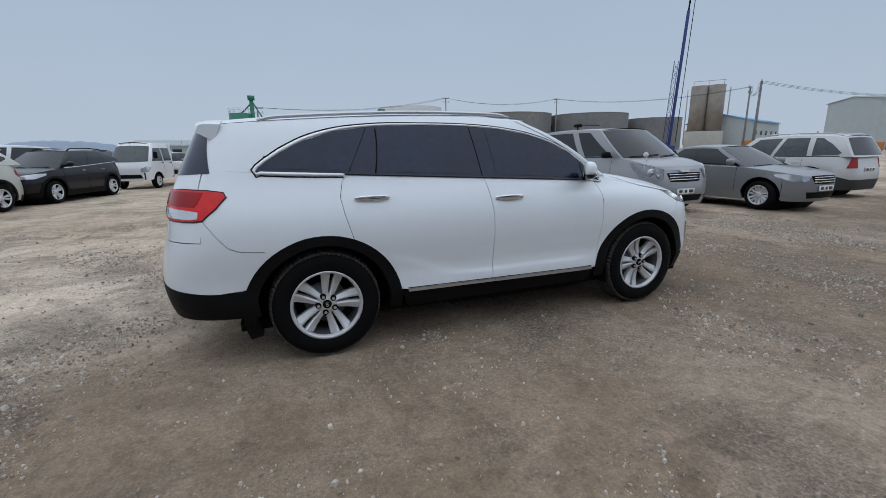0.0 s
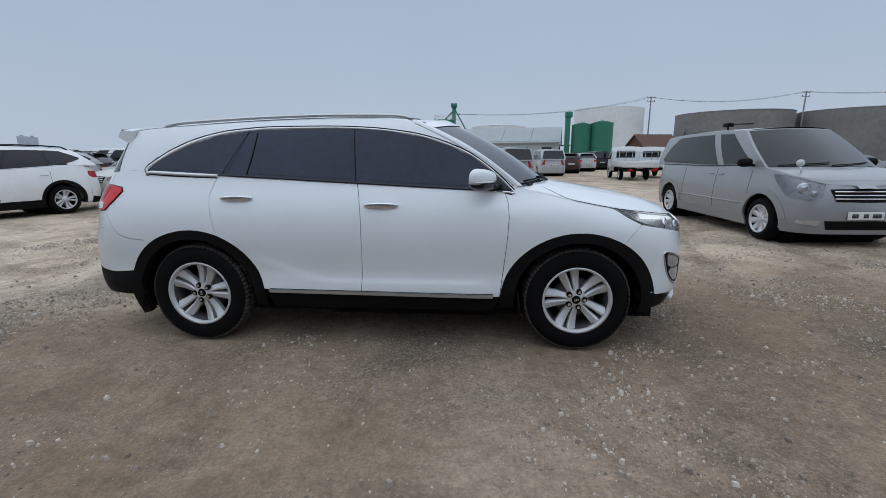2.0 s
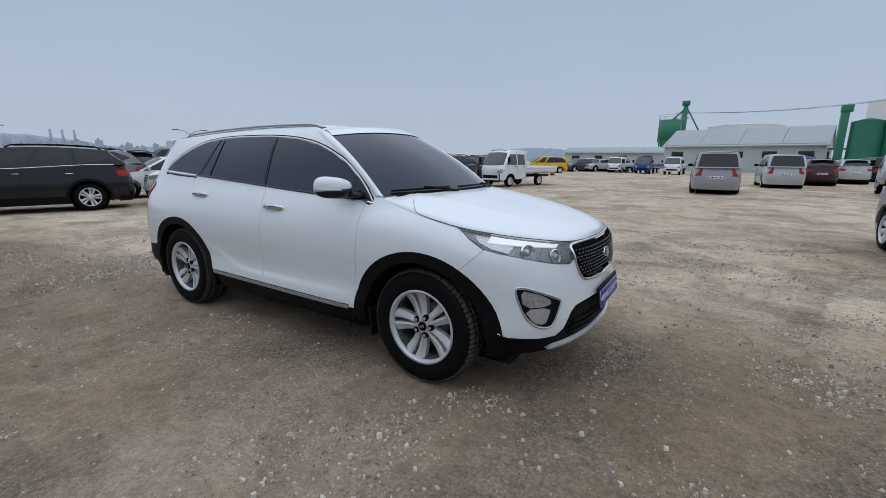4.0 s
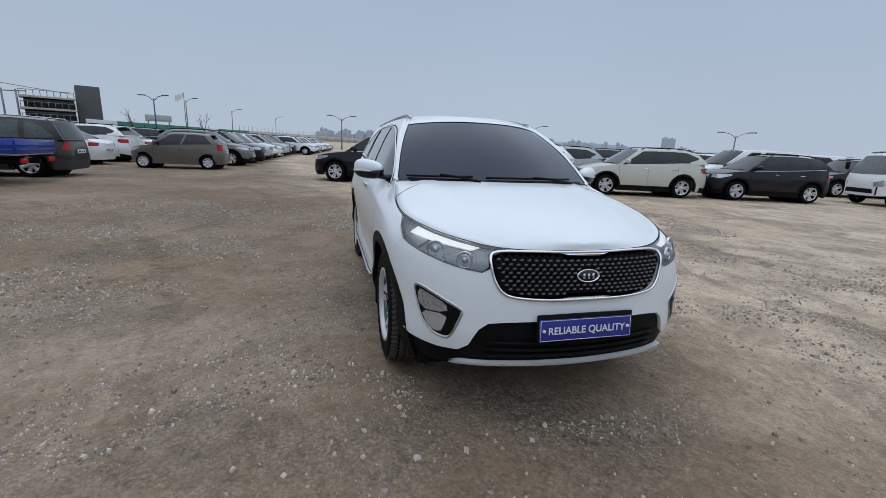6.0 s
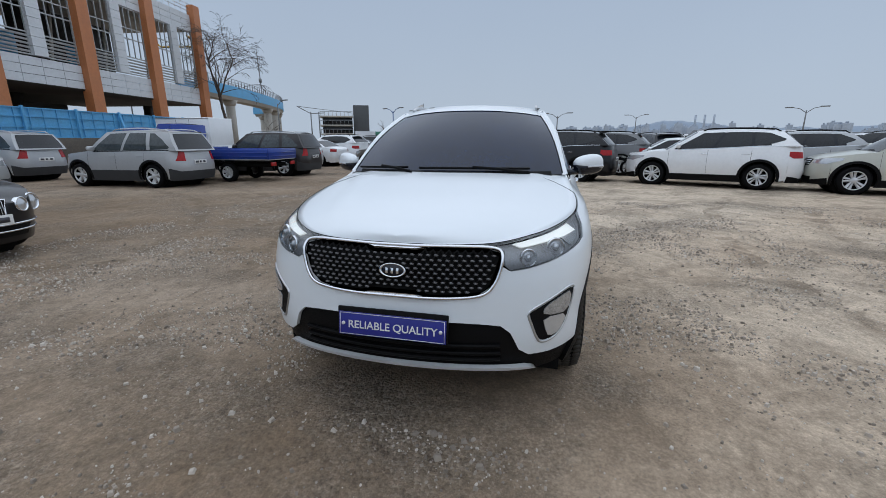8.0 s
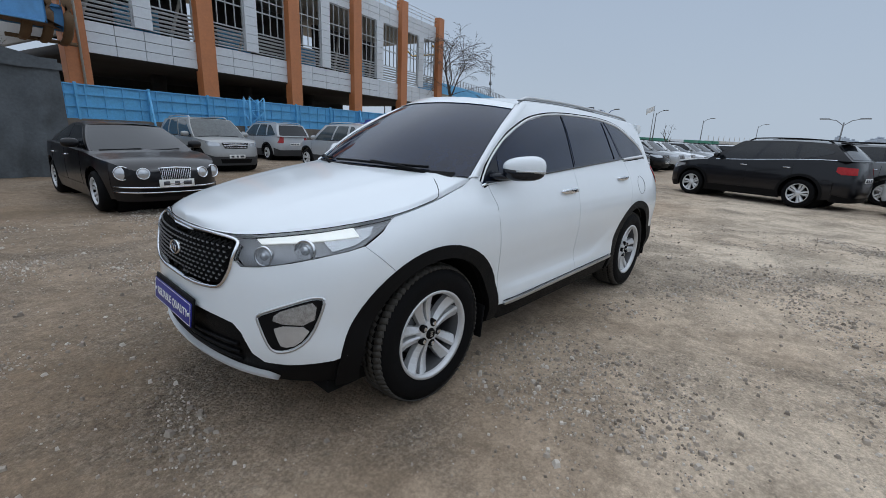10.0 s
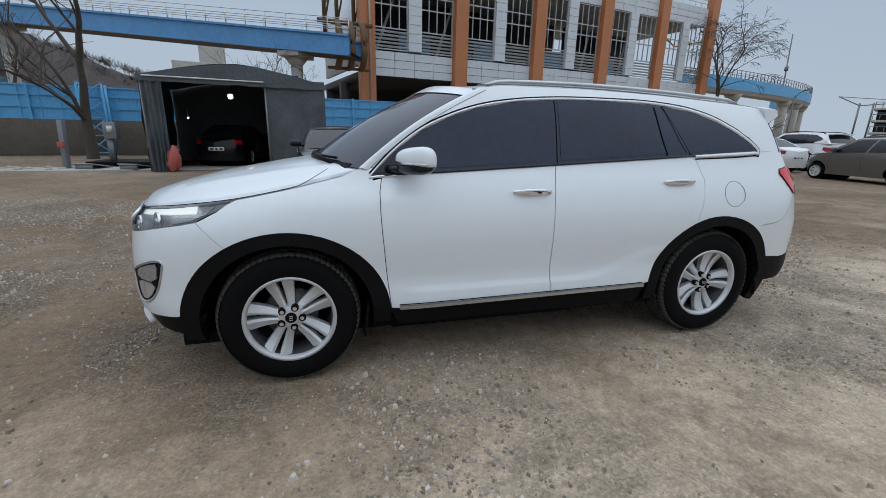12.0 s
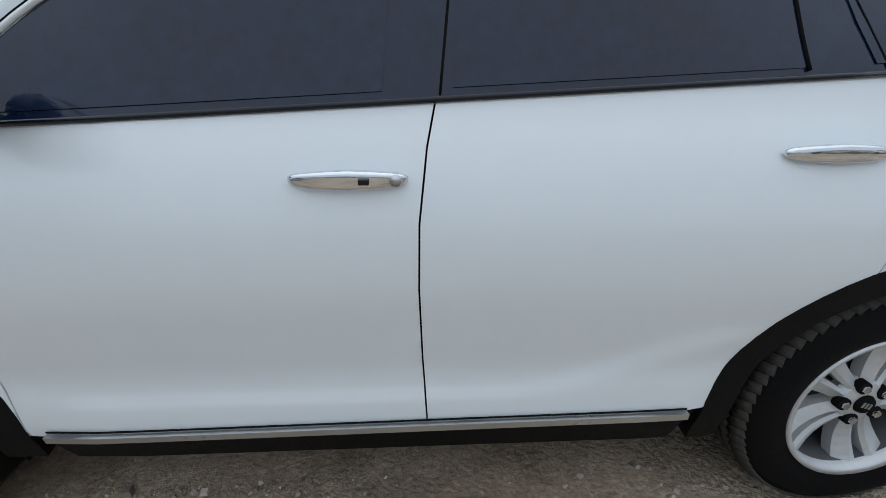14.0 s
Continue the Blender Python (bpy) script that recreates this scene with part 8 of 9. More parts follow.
def gable_shed(x, y, turn, L, W, eave, ridge, wall_m, roof_m, label, doors=1):
    t = thing("shed", label, "building", "sheds")
    t.matrix_basis = pose(x, y, 0, 0, 0, turn)
    bm = bmesh.new()
    prof = [(-W / 2, 0), (-W / 2, eave), (0, ridge - 0.05), (W / 2, eave), (W / 2, 0)]
    A = [bm.verts.new((-L / 2, y_, z_)) for y_, z_ in prof]
    B = [bm.verts.new((L / 2, y_, z_)) for y_, z_ in prof]
    bm.faces.new(A)
    bm.faces.new(B[::-1])
    for i in (0, 3):
        bm.faces.new((A[i], A[i + 1], B[i + 1], B[i]))
    part("wall", bm, wall_m, t, smooth=False)
    for s in (1, -1):
        n = max(1, int(L / 4.0))
        for i in range(n):
            bm = bmesh.new()
            p = [(-L / 2 - 0.3 + (L + 0.6) * i / n, 0), (-L / 2 - 0.3 + (L + 0.6) * (i + 0.99) / n, 0)]
            vs = [bm.verts.new((p[0][0], 0, ridge)), bm.verts.new((p[1][0], 0, ridge)), bm.verts.new((p[1][0], s * (W / 2 + 0.4), eave - 0.25)), bm.verts.new((p[0][0], s * (W / 2 + 0.4), eave - 0.25))]
            f = bm.faces.new(vs)
            r = bmesh.ops.extrude_face_region(bm, geom=[f])
            bmesh.ops.translate(bm, verts=[v for v in r["geom"] if isinstance(v, bmesh.types.BMVert)], vec=(0, 0, -0.12))
            part("roof_panel", bm, roof_m, t, smooth=False)
    for k in range(doors):
        bm = bmesh.new()
        box(bm, (0.1, 3.2, 2.9), (L / 2 + 0.03, -W * 0.15 + k * 4, 1.45), None, 0.02)
        part("door", bm, M_DARKIN, t)
        bm = bmesh.new()
        box(bm, (2.2, 4.4, 0.18), (L / 2 + 1.0, -W * 0.15 + k * 4, 3.2), None, 0.02)
        part("door_canopy", bm, M_FRAME, t)
    for k in range(5):
        bm = bmesh.new()
        box(bm, (1.6, 0.08, 0.9), (-L / 2 + L * (k + 0.5) / 5, -W / 2 - 0.03, eave * 0.62), None, 0.02)
        part("window", bm, M_BGLASS, t)


gable_shed(6.0, 77.0, -12, 19, 12, 3.9, 6.4, M_SHED, M_ROOF, "long pale metal warehouse with a gabled grey roof")
gable_shed(22.6, 53.0, 10, 4.4, 4.4, 2.5, 4.0, M_TILES, M_TILES, "small dark hut with a brown gabled roof", 0)
gable_shed(107.0, 74.0, 20, 22, 14, 7.2, 9.0, M_SHED, M_BLUE, "pale building with a blue metal roof", 0)
gable_shed(163.0, 65.5, -21, 30, 16, 13.4, 14.4, M_SHED, M_ROOF, "tall white works building beyond the yard", 0)
gable_shed(-15.0, 100.0, 5, 24, 9, 3.4, 4.4, M_SHED, M_ROOF, "long low grey sheds beyond the vehicles", 0)


M_SILO = mat("stained_concrete", (0.24, 0.215, 0.185), 0.9, noise_scale=0.5, amount=0.4, bump=0.4, bump_scale=3)


def cement_tower():
    t = thing("cement_tower", "weathered concrete silo tower with pipes and a platform", "tower")
    t.matrix_basis = pose(93.5, 71.5, 0, 0, 0, 38)
    for y in (-1.7, 1.7):
        bm = bmesh.new()
        rod(bm, (0, y, 5.0), (0, y, 15.2), 1.75, seg=20)
        part("silo", bm, M_SILO, t)
    bm = bmesh.new()
    box(bm, (4.4, 7.8, 5.0), (0, 0, 2.5), None, 0.05)
    part("base_house", bm, M_PALE, t)
    bm = bmesh.new()
    for y in (-3, 0, 3):
        rod(bm, (0, y, 15.2), (0, y, 16.3), 0.06, seg=5)
    rod(bm, (0, -3.3, 16.3), (0, 3.3, 16.3), 0.06, seg=5)
    part("roof_railing", bm, M_PALE, t)
    for ends, r in (([(2.2, -4.4, 0), (2.2, -4.4, 14.8)], 0.15), ([(2.2, 4.2, 5), (2.2, -1.0, 9.0)], 0.18), ([(2.2, 4.2, 2), (2.2, 4.2, 14.8)], 0.12)):
        bm = bmesh.new()
        tube(bm, ends, r, 6)
        part("pipe", bm, M_PALE, t)
    for x, y, w, h, c, lb in ((124, 40, 17, 7.4, M_WTANK, "wide white building with a flat roof"), (118, 62, 8, 3.0, M_CONC, "low grey plant building")):
        b = thing("plant_building" if c != M_YELLOW else "plant_machinery", lb, "building" if c != M_YELLOW else "machinery")
        b.matrix_basis = pose(x, y, 0, 0, 0, 30)
        bm = bmesh.new()
        box(bm, (w * 0.6, w, h), (0, 0, h / 2), None, 0.1)
        part("body", bm, c, b)
        bm = bmesh.new()
        box(bm, (w * 0.3, w * 0.25, h * 0.12 + 0.3), (0, w * 0.15, h + 0.2), None, 0.05)
        part("roof_unit", bm, c, b)


cement_tower()


def plant_clutter():
    """Hoppers, conveyors and cabins of the batching plant, orange and brown."""
    rg = random.Random(41)
    for k in range(13):
        x, y = 88 + rg.uniform(0, 12), 60 - 1.9 * k + rg.uniform(-0.6, 0.6)
        t = thing("plant_machinery", "rusty orange and grey machinery beside the silo tower", "machinery", "batching plant machinery")
        t.matrix_basis = pose(x, y, 0, 0, 0, rg.uniform(10, 60))
        w, h = rg.uniform(1.6, 3.2), rg.uniform(1.2, 3.0)
        bm = bmesh.new()
        box(bm, (w, w * 0.8, h), (0, 0, h / 2 + 0.4), None, 0.06)
        part("housing", bm, (M_RUSTORANGE, M_RUST, M_POLE)[k % 3], t)
        bm = bmesh.new()
        tube(bm, [(-w, 0, 0.2), (w * 0.6, 0, h + 1.0), (w * 0.6, 0, 0.2)], 0.16, 6)
        part("conveyor", bm, M_RUSTORANGE if k % 2 else M_POLE, t)
        bm = bmesh.new()
        for dx in (-0.4, 0.4):
            rod(bm, (dx * w, 0, 0), (dx * w, 0, 0.5), 0.1, seg=6)
        part("stand", bm, M_POLE, t)


M_RUSTORANGE = mat("rusty_orange_paint", (0.42, 0.17, 0.05), 0.7, noise_scale=1.5, amount=0.35)
plant_clutter()


def crane():
    t = thing("crane", "tall dark blue telescopic crane mast with lattice ladder", "crane")
    t.matrix_basis = pose(72.3, 62.2, 0, -0.6, 2.6, -48) @ Matrix.Scale(2.2, 4)
    bm = bmesh.new()
    box(bm, (0.25, 0.25, 12.0), (0, 0, 6.0), None, 0.02)
    part("lower_mast", bm, M_STEELB, t)
    bm = bmesh.new()
    box(bm, (0.13, 0.13, 12.0), (0, 0, 17.0), None, 0.015)
    part("upper_mast", bm, M_CLAD, t)
    bm = bmesh.new()
    for dx in (-0.52, -0.20):
        for dy in (-0.2, 0.2):
            rod(bm, (dx, dy, 0), (dx, dy, 8.0), 0.025, seg=5)
    for k in range(12):
        z = 0.4 + k * 0.62
        tube(bm, [(-0.52, 0.2, z), (-0.20, 0.2, z + 0.6)], 0.015, 4)
        tube(bm, [(-0.52, -0.2, z + 0.6), (-0.20, -0.2, z)], 0.015, 4)
        tube(bm, [(-0.52, 0.2, z), (-0.20, 0.2, z)], 0.015, 4)
    part("lattice_ladder", bm, M_STEELB, t)
    bm = bmesh.new()
    box(bm, (1.0, 2.2, 0.6), (0, -0.7, 0.5), None, 0.05)
    part("carrier", bm, M_STEELB, t)
    bm = bmesh.new()
    rod(bm, (0.5, 0.1, 1.0), (0.28, 0.05, 22.0), 0.03, seg=5)
    part("hoist_rope", bm, M_CLAD, t)


crane()


def utility_pole(x, y, h, turn):
    t = thing("utility_pole", "grey concrete utility pole with crossarms and insulators", "utility pole", "utility poles")
    t.matrix_basis = pose(x, y, 0, 0, 0, turn)
    bm = bmesh.new()
    rod(bm, (0, 0, 0), (0, 0, h), 0.2, 0.13, 10)
    part("post", bm, M_POLE, t)
    for k in range(2):
        bm = bmesh.new()
        box(bm, (2.2, 0.1, 0.1), (0, 0, h - 0.25 - 0.9 * k))
        for dx in (-0.95, 0, 0.95):
            rod(bm, (dx, 0, h - 0.2 - 0.9 * k), (dx, 0, h + 0.08 - 0.9 * k), 0.06, seg=6)
        part("crossarm", bm, M_POLE, t)
    return Vector((x, y, h - 0.1))


tops = [utility_pole(*p) for p in ((-4.0, 92.0, 10.5, 5), (43.6, 110.8, 15.7, 10), (74.9, 103.9, 15.5, 15), (80.0, 52.5, 12.0, 20), (58.0, 36.0, 9.6, 35), (120.0, 34.0, 11.0, 40))]
wires = thing("overhead_wires", "thin sagging overhead wires between the poles", "wires", kind="structure")
for a, b in zip(tops, tops[1:]):
    for o in (-0.9, 0, 0.9):
        bm = bmesh.new()
        tube(bm, [a.lerp(b, k / 12) + Vector((o * 0.7, o * 0.7, -1.6 * 4 * (k / 12) * (1 - k / 12))) for k in range(13)], 0.018, 3)
        part("wire", bm, M_CLAD, wires)


# ---- buildings beyond the ranks, towards the road ----
def roadside():
    t = thing("grey_office_block", "dark grey box building with a lower wing of frames and terraces", "building")
    t.matrix_basis = pose(-125.0, -56.6, 0, 0, 0, 27) @ Matrix.Scale(1.28, 4)
    bm = bmesh.new()
    box(bm, (3.4, 3.6, 9.0), (0, -0.6, 4.5), None, 0.04)
    part("tower_block", bm, M_DKBLD, t)
    for k in range(3):
        bm = bmesh.new()
        box(bm, (6.0, 7.5, 0.35), (0.6, -6.4, 2.3 + 2.0 * k), None, 0.03)
        part("terrace_slab", bm, M_PALE, t)
        bm = bmesh.new()
        box(bm, (5.0, 6.8, 1.5), (0.2, -6.2, 1.3 + 2.0 * k), None, 0.03)
        part("glazed_storey", bm, M_BGLASS, t)
        bm = bmesh.new()
        for i in range(9):
            rod(bm, (3.5, -10 + 0.9 * i, 2.5 + 2.0 * k), (3.5, -10 + 0.9 * i, 3.4 + 2.0 * k), 0.05, seg=4)
        rod(bm, (3.5, -10.1, 3.4 + 2.0 * k), (3.5, -2.7, 3.4 + 2.0 * k), 0.05, seg=4)
        part("terrace_rail", bm, M_FRAME, t)
    for y in (-12.2, -10.4):
        bm = bmesh.new()
        rod(bm, (1.5, y, 0), (1.5, y, 7.4), 0.14, seg=6)
        part("frame_post", bm, M_FRAME, t)
    bm = bmesh.new()
    tube(bm, [(1.5, -15.2, 8.6), (1.5, -12.2, 7.0), (1.5, -9.0, 7.2)], 0.10, 5)
    tube(bm, [(1.5, -15.2, 8.6), (1.5, -9.0, 7.9), (1.5, -3.0, 7.3)], 0.06, 5)
    part("roof_frame", bm, M_FRAME, t)
    t = thing("green_screen_fence", "long low green screen fence beside the road", "fence", kind="structure")
    for i in range(14):
        bm = bmesh.new()
        x, y = -78 - 6.0 * i, -35.5 + 1.75 * i
        box(bm, (6.0, 0.2, 3.0), (x, y, 1.5), Matrix.Rotation(-0.284, 3, "Z"), 0.02)
        part("fence_panel", bm, M_GREEN if i % 5 else M_CLADDING, t)
    t = thing("road_barrier", "long pale road barrier with a railing in the distance", "barrier", kind="structure")
    for i in range(12):
        bm = bmesh.new()
        x, y = -125 - 8 * i, -22 + 3.2 * i
        box(bm, (8.4, 0.4, 1.6), (x, y, 2.3), Matrix.Rotation(-0.38, 3, "Z"))
        for k in range(4):
            rod(bm, (x - 3 + 2 * k, y + 1.1 - 0.75 * k, 3.0), (x - 3 + 2 * k, y + 1.1 - 0.75 * k, 4.3), 0.06, seg=4)
        part("barrier_section", bm, M_PALE, t)
    t = thing("flag_pole", "thin flag pole with a pale flag", "flag pole")
    t.matrix_basis = pose(-90.5, -27.0, 0)
    bm = bmesh.new()
    rod(bm, (0, 0, 0), (0, 0, 9.0), 0.1, 0.05, 6)
    part("shaft", bm, M_POLE, t)
    bm = bmesh.new()
    vs = [bm.verts.new((0.02 * math.sin(k), -0.1 - 0.28 * k, 8.9 - 0.12 * k)) for k in range(6)] + [bm.verts.new((0.02 * math.sin(k), -0.1 - 0.28 * k, 8.0 - 0.16 * k)) for k in range(5, -1, -1)]
    for k in range(5):
        bm.faces.new((vs[k], vs[k + 1], vs[10 - k], vs[11 - k]))
    part("flag", bm, M_WHITEPLATE, t)
    t = thing("billboard", "pale advertising board on posts", "sign")
    t.matrix_basis = pose(-95.0, -33.0, 0, 0, 0, 25)
    bm = bmesh.new()
    box(bm, (0.3, 4.4, 1.2), (0, 0, 4.2), None, 0.03)
    part("board", bm, M_SHED, t)
    for y in (-2.5, 2.5):
        bm = bmesh.new()
        rod(bm, (0, y * 0.7, 0), (0, y * 0.7, 3.7), 0.12, seg=6)
        part("board_post", bm, M_POLE, t)
    # buildings behind the fence on the hill side
    t = thing("glass_office_building", "dark office building with pale panels and glass floors", "building")
    t.matrix_basis = pose(39.2, -59.6, 0, 0, 0, 32)
    bm = bmesh.new()
    box(bm, (13.0, 8.0, 17.0), (3.0, 0, 8.5), None, 0.05)
    part("block", bm, M_DKBLD, t)
    rg = random.Random(9)
    for k in range(8):
        bm = bmesh.new()
        box(bm, (4.2, 0.2, 1.35), (-1.4, 4.12, 1.4 + k * 2.0), None, 0.02)
        part("glass_floor", bm, M_GLASSB, t)
    for i in range(4):
        for k in range(10):
            if rg.random() < 0.72:
                bm = bmesh.new()
                box(bm, (0.95, 0.12, 1.35), (1.3 + i * 1.0, 4.08, 0.9 + k * 1.55), None, 0.01)
                part("wall_panel", bm, M_PALE if rg.random() < 0.6 else M_CLADDING, t)
    for i in range(2):
        for k in range(7):
            bm = bmesh.new()
            box(bm, (0.9, 0.12, 1.2), (7.6 + i * 1.5, 4.08, 1.6 + k * 2.2), None, 0.01)
            part("window", bm, M_GLASSB, t)
    t = thing("white_apartment_block", "pale flat-roofed block with rooftop tank rooms", "building")
    t.matrix_basis = pose(25.0, -106.0, 0, 0, 0, 12)
    for w, d, h, x in ((11, 8, 14.0, 0), (5, 5, 17.6, -2.0), (9, 6, 12.5, -9.5)):
        bm = bmesh.new()
        box(bm, (w, d, h), (x, 0, h / 2), None, 0.05)
        part("block", bm, M_PALE, t)
    for k in range(4):
        for i in range(5):
            bm = bmesh.new()
            box(bm, (1.2, 0.15, 1.3), (-4 + 2 * i, 4.06, 2.5 + 3 * k))
            part("window", bm, M_BGLASS, t)


roadside()


# ---- hills and the far city ----
def ridge(name, cx, cy, az0, az1, dist, heights, material, label, thick, seed):
    n = 90
    bm = bmesh.new()
    rows = []
    hf = ramp(np.linspace(0, 1, len(heights)), heights)
    for j, (k, d) in enumerate(((0.0, 0), (0.55, thick * 0.3), (0.9, thick * 0.7), (1.0, thick), (0.0, thick * 2))):
        row = []
        for i in range(n + 1):
            u = i / n
            a = radians(az0 + (az1 - az0) * u)
            h = hf(u) * (1 + 0.06 * noise.noise(Vector((u * 40, seed, j * 0.4))) + 0.04 * noise.noise(Vector((u * 130, seed, j)))) * k
            row.append(bm.verts.new((cx + (dist + d) * math.cos(a), cy + (dist + d) * math.sin(a), h - (0.5 if k == 0 else 0))))
        rows.append(row)
    for A0, B0 in zip(rows, rows[1:]):
        for i in range(n):
            bm.faces.new((A0[i], A0[i + 1], B0[i + 1], B0[i]))
    t = thing(name, label, "hill", kind="structure")
    part("slope", bm, material, t)


ridge("wooded_hill", 0, 0, -45, -84, 150, (38, 36, 33, 27, 20, 14, 8, 2), M_HILL, "bare brown wooded hill behind the fence", 30, 1)
# the far ridges take the haze-tinted colour
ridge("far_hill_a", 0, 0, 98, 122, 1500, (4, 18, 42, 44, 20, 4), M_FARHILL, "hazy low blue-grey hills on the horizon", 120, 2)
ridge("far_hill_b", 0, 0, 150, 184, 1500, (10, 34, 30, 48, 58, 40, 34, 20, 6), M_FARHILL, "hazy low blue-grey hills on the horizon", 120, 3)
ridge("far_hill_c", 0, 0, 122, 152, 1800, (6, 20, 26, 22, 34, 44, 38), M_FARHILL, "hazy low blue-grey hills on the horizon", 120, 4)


def hill_trees():
    rg = random.Random(17)
    bm = bmesh.new()
    for k in range(900):
        u = rg.random()
        a = radians(-52 - 26 * u)
        d = 151 + 30 * rg.random() ** 0.7
        h = (33.5 - 22 * u) * min(1, (d - 150) / 30 * 1.2 + 0.05)
        x, y = d * math.cos(a), d * math.sin(a)
        p = Vector((x, y, h - 0.6))
        for j in range(7):
            w = Vector((rg.uniform(-1.4, 1.4), rg.uniform(-1.4, 1.4), rg.uniform(0.8, 2.2)))
            tube(bm, [p, p + w * 0.5, p + w + Vector((rg.uniform(-0.4, 0.4), rg.uniform(-0.4, 0.4), 0.3))], 0.035, 3)
    o = part("bare_woodland", bm, M_BARK)
    tagged(o, "bare winter woodland on the hill", "trees", kind="stuff")


hill_trees()


def far_city():
    rg = random.Random(23)
    for k in range(170):
        a = 136 + 45 * rg.random() ** 0.75 if k > 5 else (138.2, 137.5, 139.0, 136.8, 131.5, 131.0)[k]
        d = 850 + rg.uniform(0, 250)
        h = rg.uniform(14, 28) if a > 143 else rg.uniform(8, 20)
        if k < 2:
            h = 41 - 4 * k
        w = rg.uniform(7, 14)
        t = thing("far_tower_block", "pale hazy apartment tower on the horizon", "building", "far apartment towers")
        t.matrix_basis = pose(d * math.cos(radians(a)), d * math.sin(radians(a)), 0, 0, 0, a + rg.uniform(-20, 20))
        bm = bmesh.new()
        box(bm, (w * 0.8, w, h), (0, 0, h / 2), None, 0.3)
        box(bm, (w * 0.3, w * 0.3, 2.5), (0, w * 0.1, h + 1.2))
        part("block", bm, M_HAZECITY, t)
    for k in range(3):
        t = thing("far_chimney", "thin distant chimney stack", "chimney", "far chimneys")
        a = radians(164.2 - 0.9 * k)
        t.matrix_basis = pose(1200 * math.cos(a), 1200 * math.sin(a), 0)
        bm = bmesh.new()
        rod(bm, (0, 0, 0), (0, 0, 56), 3.2, 2.2, 10)
        part("stack", bm, M_HAZECITY, t)


far_city()


# ---- ground: trodden dirt and gravel ----
def ground_material():
    m = bpy.data.materials.new("dirt_and_gravel")
    m.use_nodes = True
    nt = m.node_tree
    b = nt.nodes["Principled BSDF"]
    b.inputs["Roughness"].default_value = 0.92
    b.inputs["Specular IOR Level"].default_value = 0.25
    tc = nt.nodes.new("ShaderNodeTexCoord")

    def tex(scale, detail, rough=0.6, distort=0.0):
        n = node(nt, "ShaderNodeTexNoise", Scale=scale, Detail=detail, Roughness=rough, Distortion=distort)
        nt.links.new(tc.outputs["Object"], n.inputs["Vector"])
        return n.outputs["Fac"]

    def colours(fac, stops):
        r = nt.nodes.new("ShaderNodeValToRGB")
        r.color_ramp.elements[0].position, r.color_ramp.elements[0].color = stops[0][0], (*stops[0][1], 1)
        r.color_ramp.elements[1].position, r.color_ramp.elements[1].color = stops[-1][0], (*stops[-1][1], 1)
        for p, c in stops[1:-1]:
            e = r.color_ramp.elements.new(p)
            e.color = (*c, 1)
        nt.links.new(fac, r.inputs[0])
        return r.outputs[0]

    def mix(fac, a, c, mode="MIX"):
        x = nt.nodes.new("ShaderNodeMix")
        x.data_type, x.blend_type = "RGBA", mode
        if isinstance(fac, float):
            x.inputs["Factor"].default_value = fac
        else:
            nt.links.new(fac, x.inputs["Factor"])
        for k, v in (("A", a), ("B", c)):
            if isinstance(v, tuple):
                x.inputs[k].default_value = (*v, 1)
            else:
                nt.links.new(v, x.inputs[k])
        return x.outputs["Result"]

    big = tex(0.22, 4.0, 0.55, 0.5)
    dark = colours(big, [(0.36, (0.222, 0.158, 0.105)), (0.48, (0.278, 0.206, 0.144)), (0.54, (0.298, 0.225, 0.162)), (0.66, (0.360, 0.282, 0.212))])
    light = colours(big, [(0.36, (0.485, 0.377, 0.278)), (0.5, (0.585, 0.472, 0.360)), (0.64, (0.635, 0.530, 0.416))])
    # the yard is sandier on one side and round the parked rows, earthier on the other
    sepx = nt.nodes.new("ShaderNodeSeparateXYZ")
    nt.links.new(tc.outputs["Object"], sepx.inputs[0])
    wob = nt.nodes.new("ShaderNodeMath")
    wob.operation = "MULTIPLY_ADD"
    nt.links.new(tex(0.3, 5.0, 0.6, 1.0), wob.inputs[0])
    wob.inputs[1].default_value = 5.0
    nt.links.new(sepx.outputs["Y"], wob.inputs[2])
    xs_ = nt.nodes.new("ShaderNodeMath")
    xs_.operation = "MULTIPLY_ADD"
    nt.links.new(sepx.outputs["X"], xs_.inputs[0])
    xs_.inputs[1].default_value = -0.20
    nt.links.new(wob.outputs[0], xs_.inputs[2])
    zone = nt.nodes.new("ShaderNodeMapRange")
    zone.interpolation_type = "SMOOTHSTEP"
    for k, v in (("From Min", 1.3), ("From Max", 4.7)):
        zone.inputs[k].default_value = v
    nt.links.new(xs_.outputs[0], zone.inputs["Value"])
    base = mix(zone.outputs["Result"], dark, light)
    medium = tex(1.3, 6.0, 0.65, 1.2)
    base = mix(colours(medium, [(0.45, (0, 0, 0)), (0.60, (0.85, 0.85, 0.85))]), base, mix(0.40, base, (0.115, 0.082, 0.052)))
    streak = tex(3.2, 5.0, 0.7, 2.5)
    base = mix(colours(streak, [(0.55, (0, 0, 0)), (0.7, (0.6, 0.6, 0.6))]), base, mix(0.3, base, (0.38, 0.32, 0.24)))
    # earth turned up darker along curving wheel tracks
    for cx, cy, r in ((3.0, -13.0, 9.2), (3.0, -13.0, 10.8), (-1.0, 16.0, 11.3), (-1.0, 16.0, 12.9), (14.0, 0.0, 9.0), (14.0, 0.0, 10.5), (-6.0, -9.0, 6.4), (-6.0, -9.0, 7.9)):
        gap = nt.nodes.new("ShaderNodeVectorMath")
        gap.operation = "DISTANCE"
        flat = nt.nodes.new("ShaderNodeCombineXYZ")
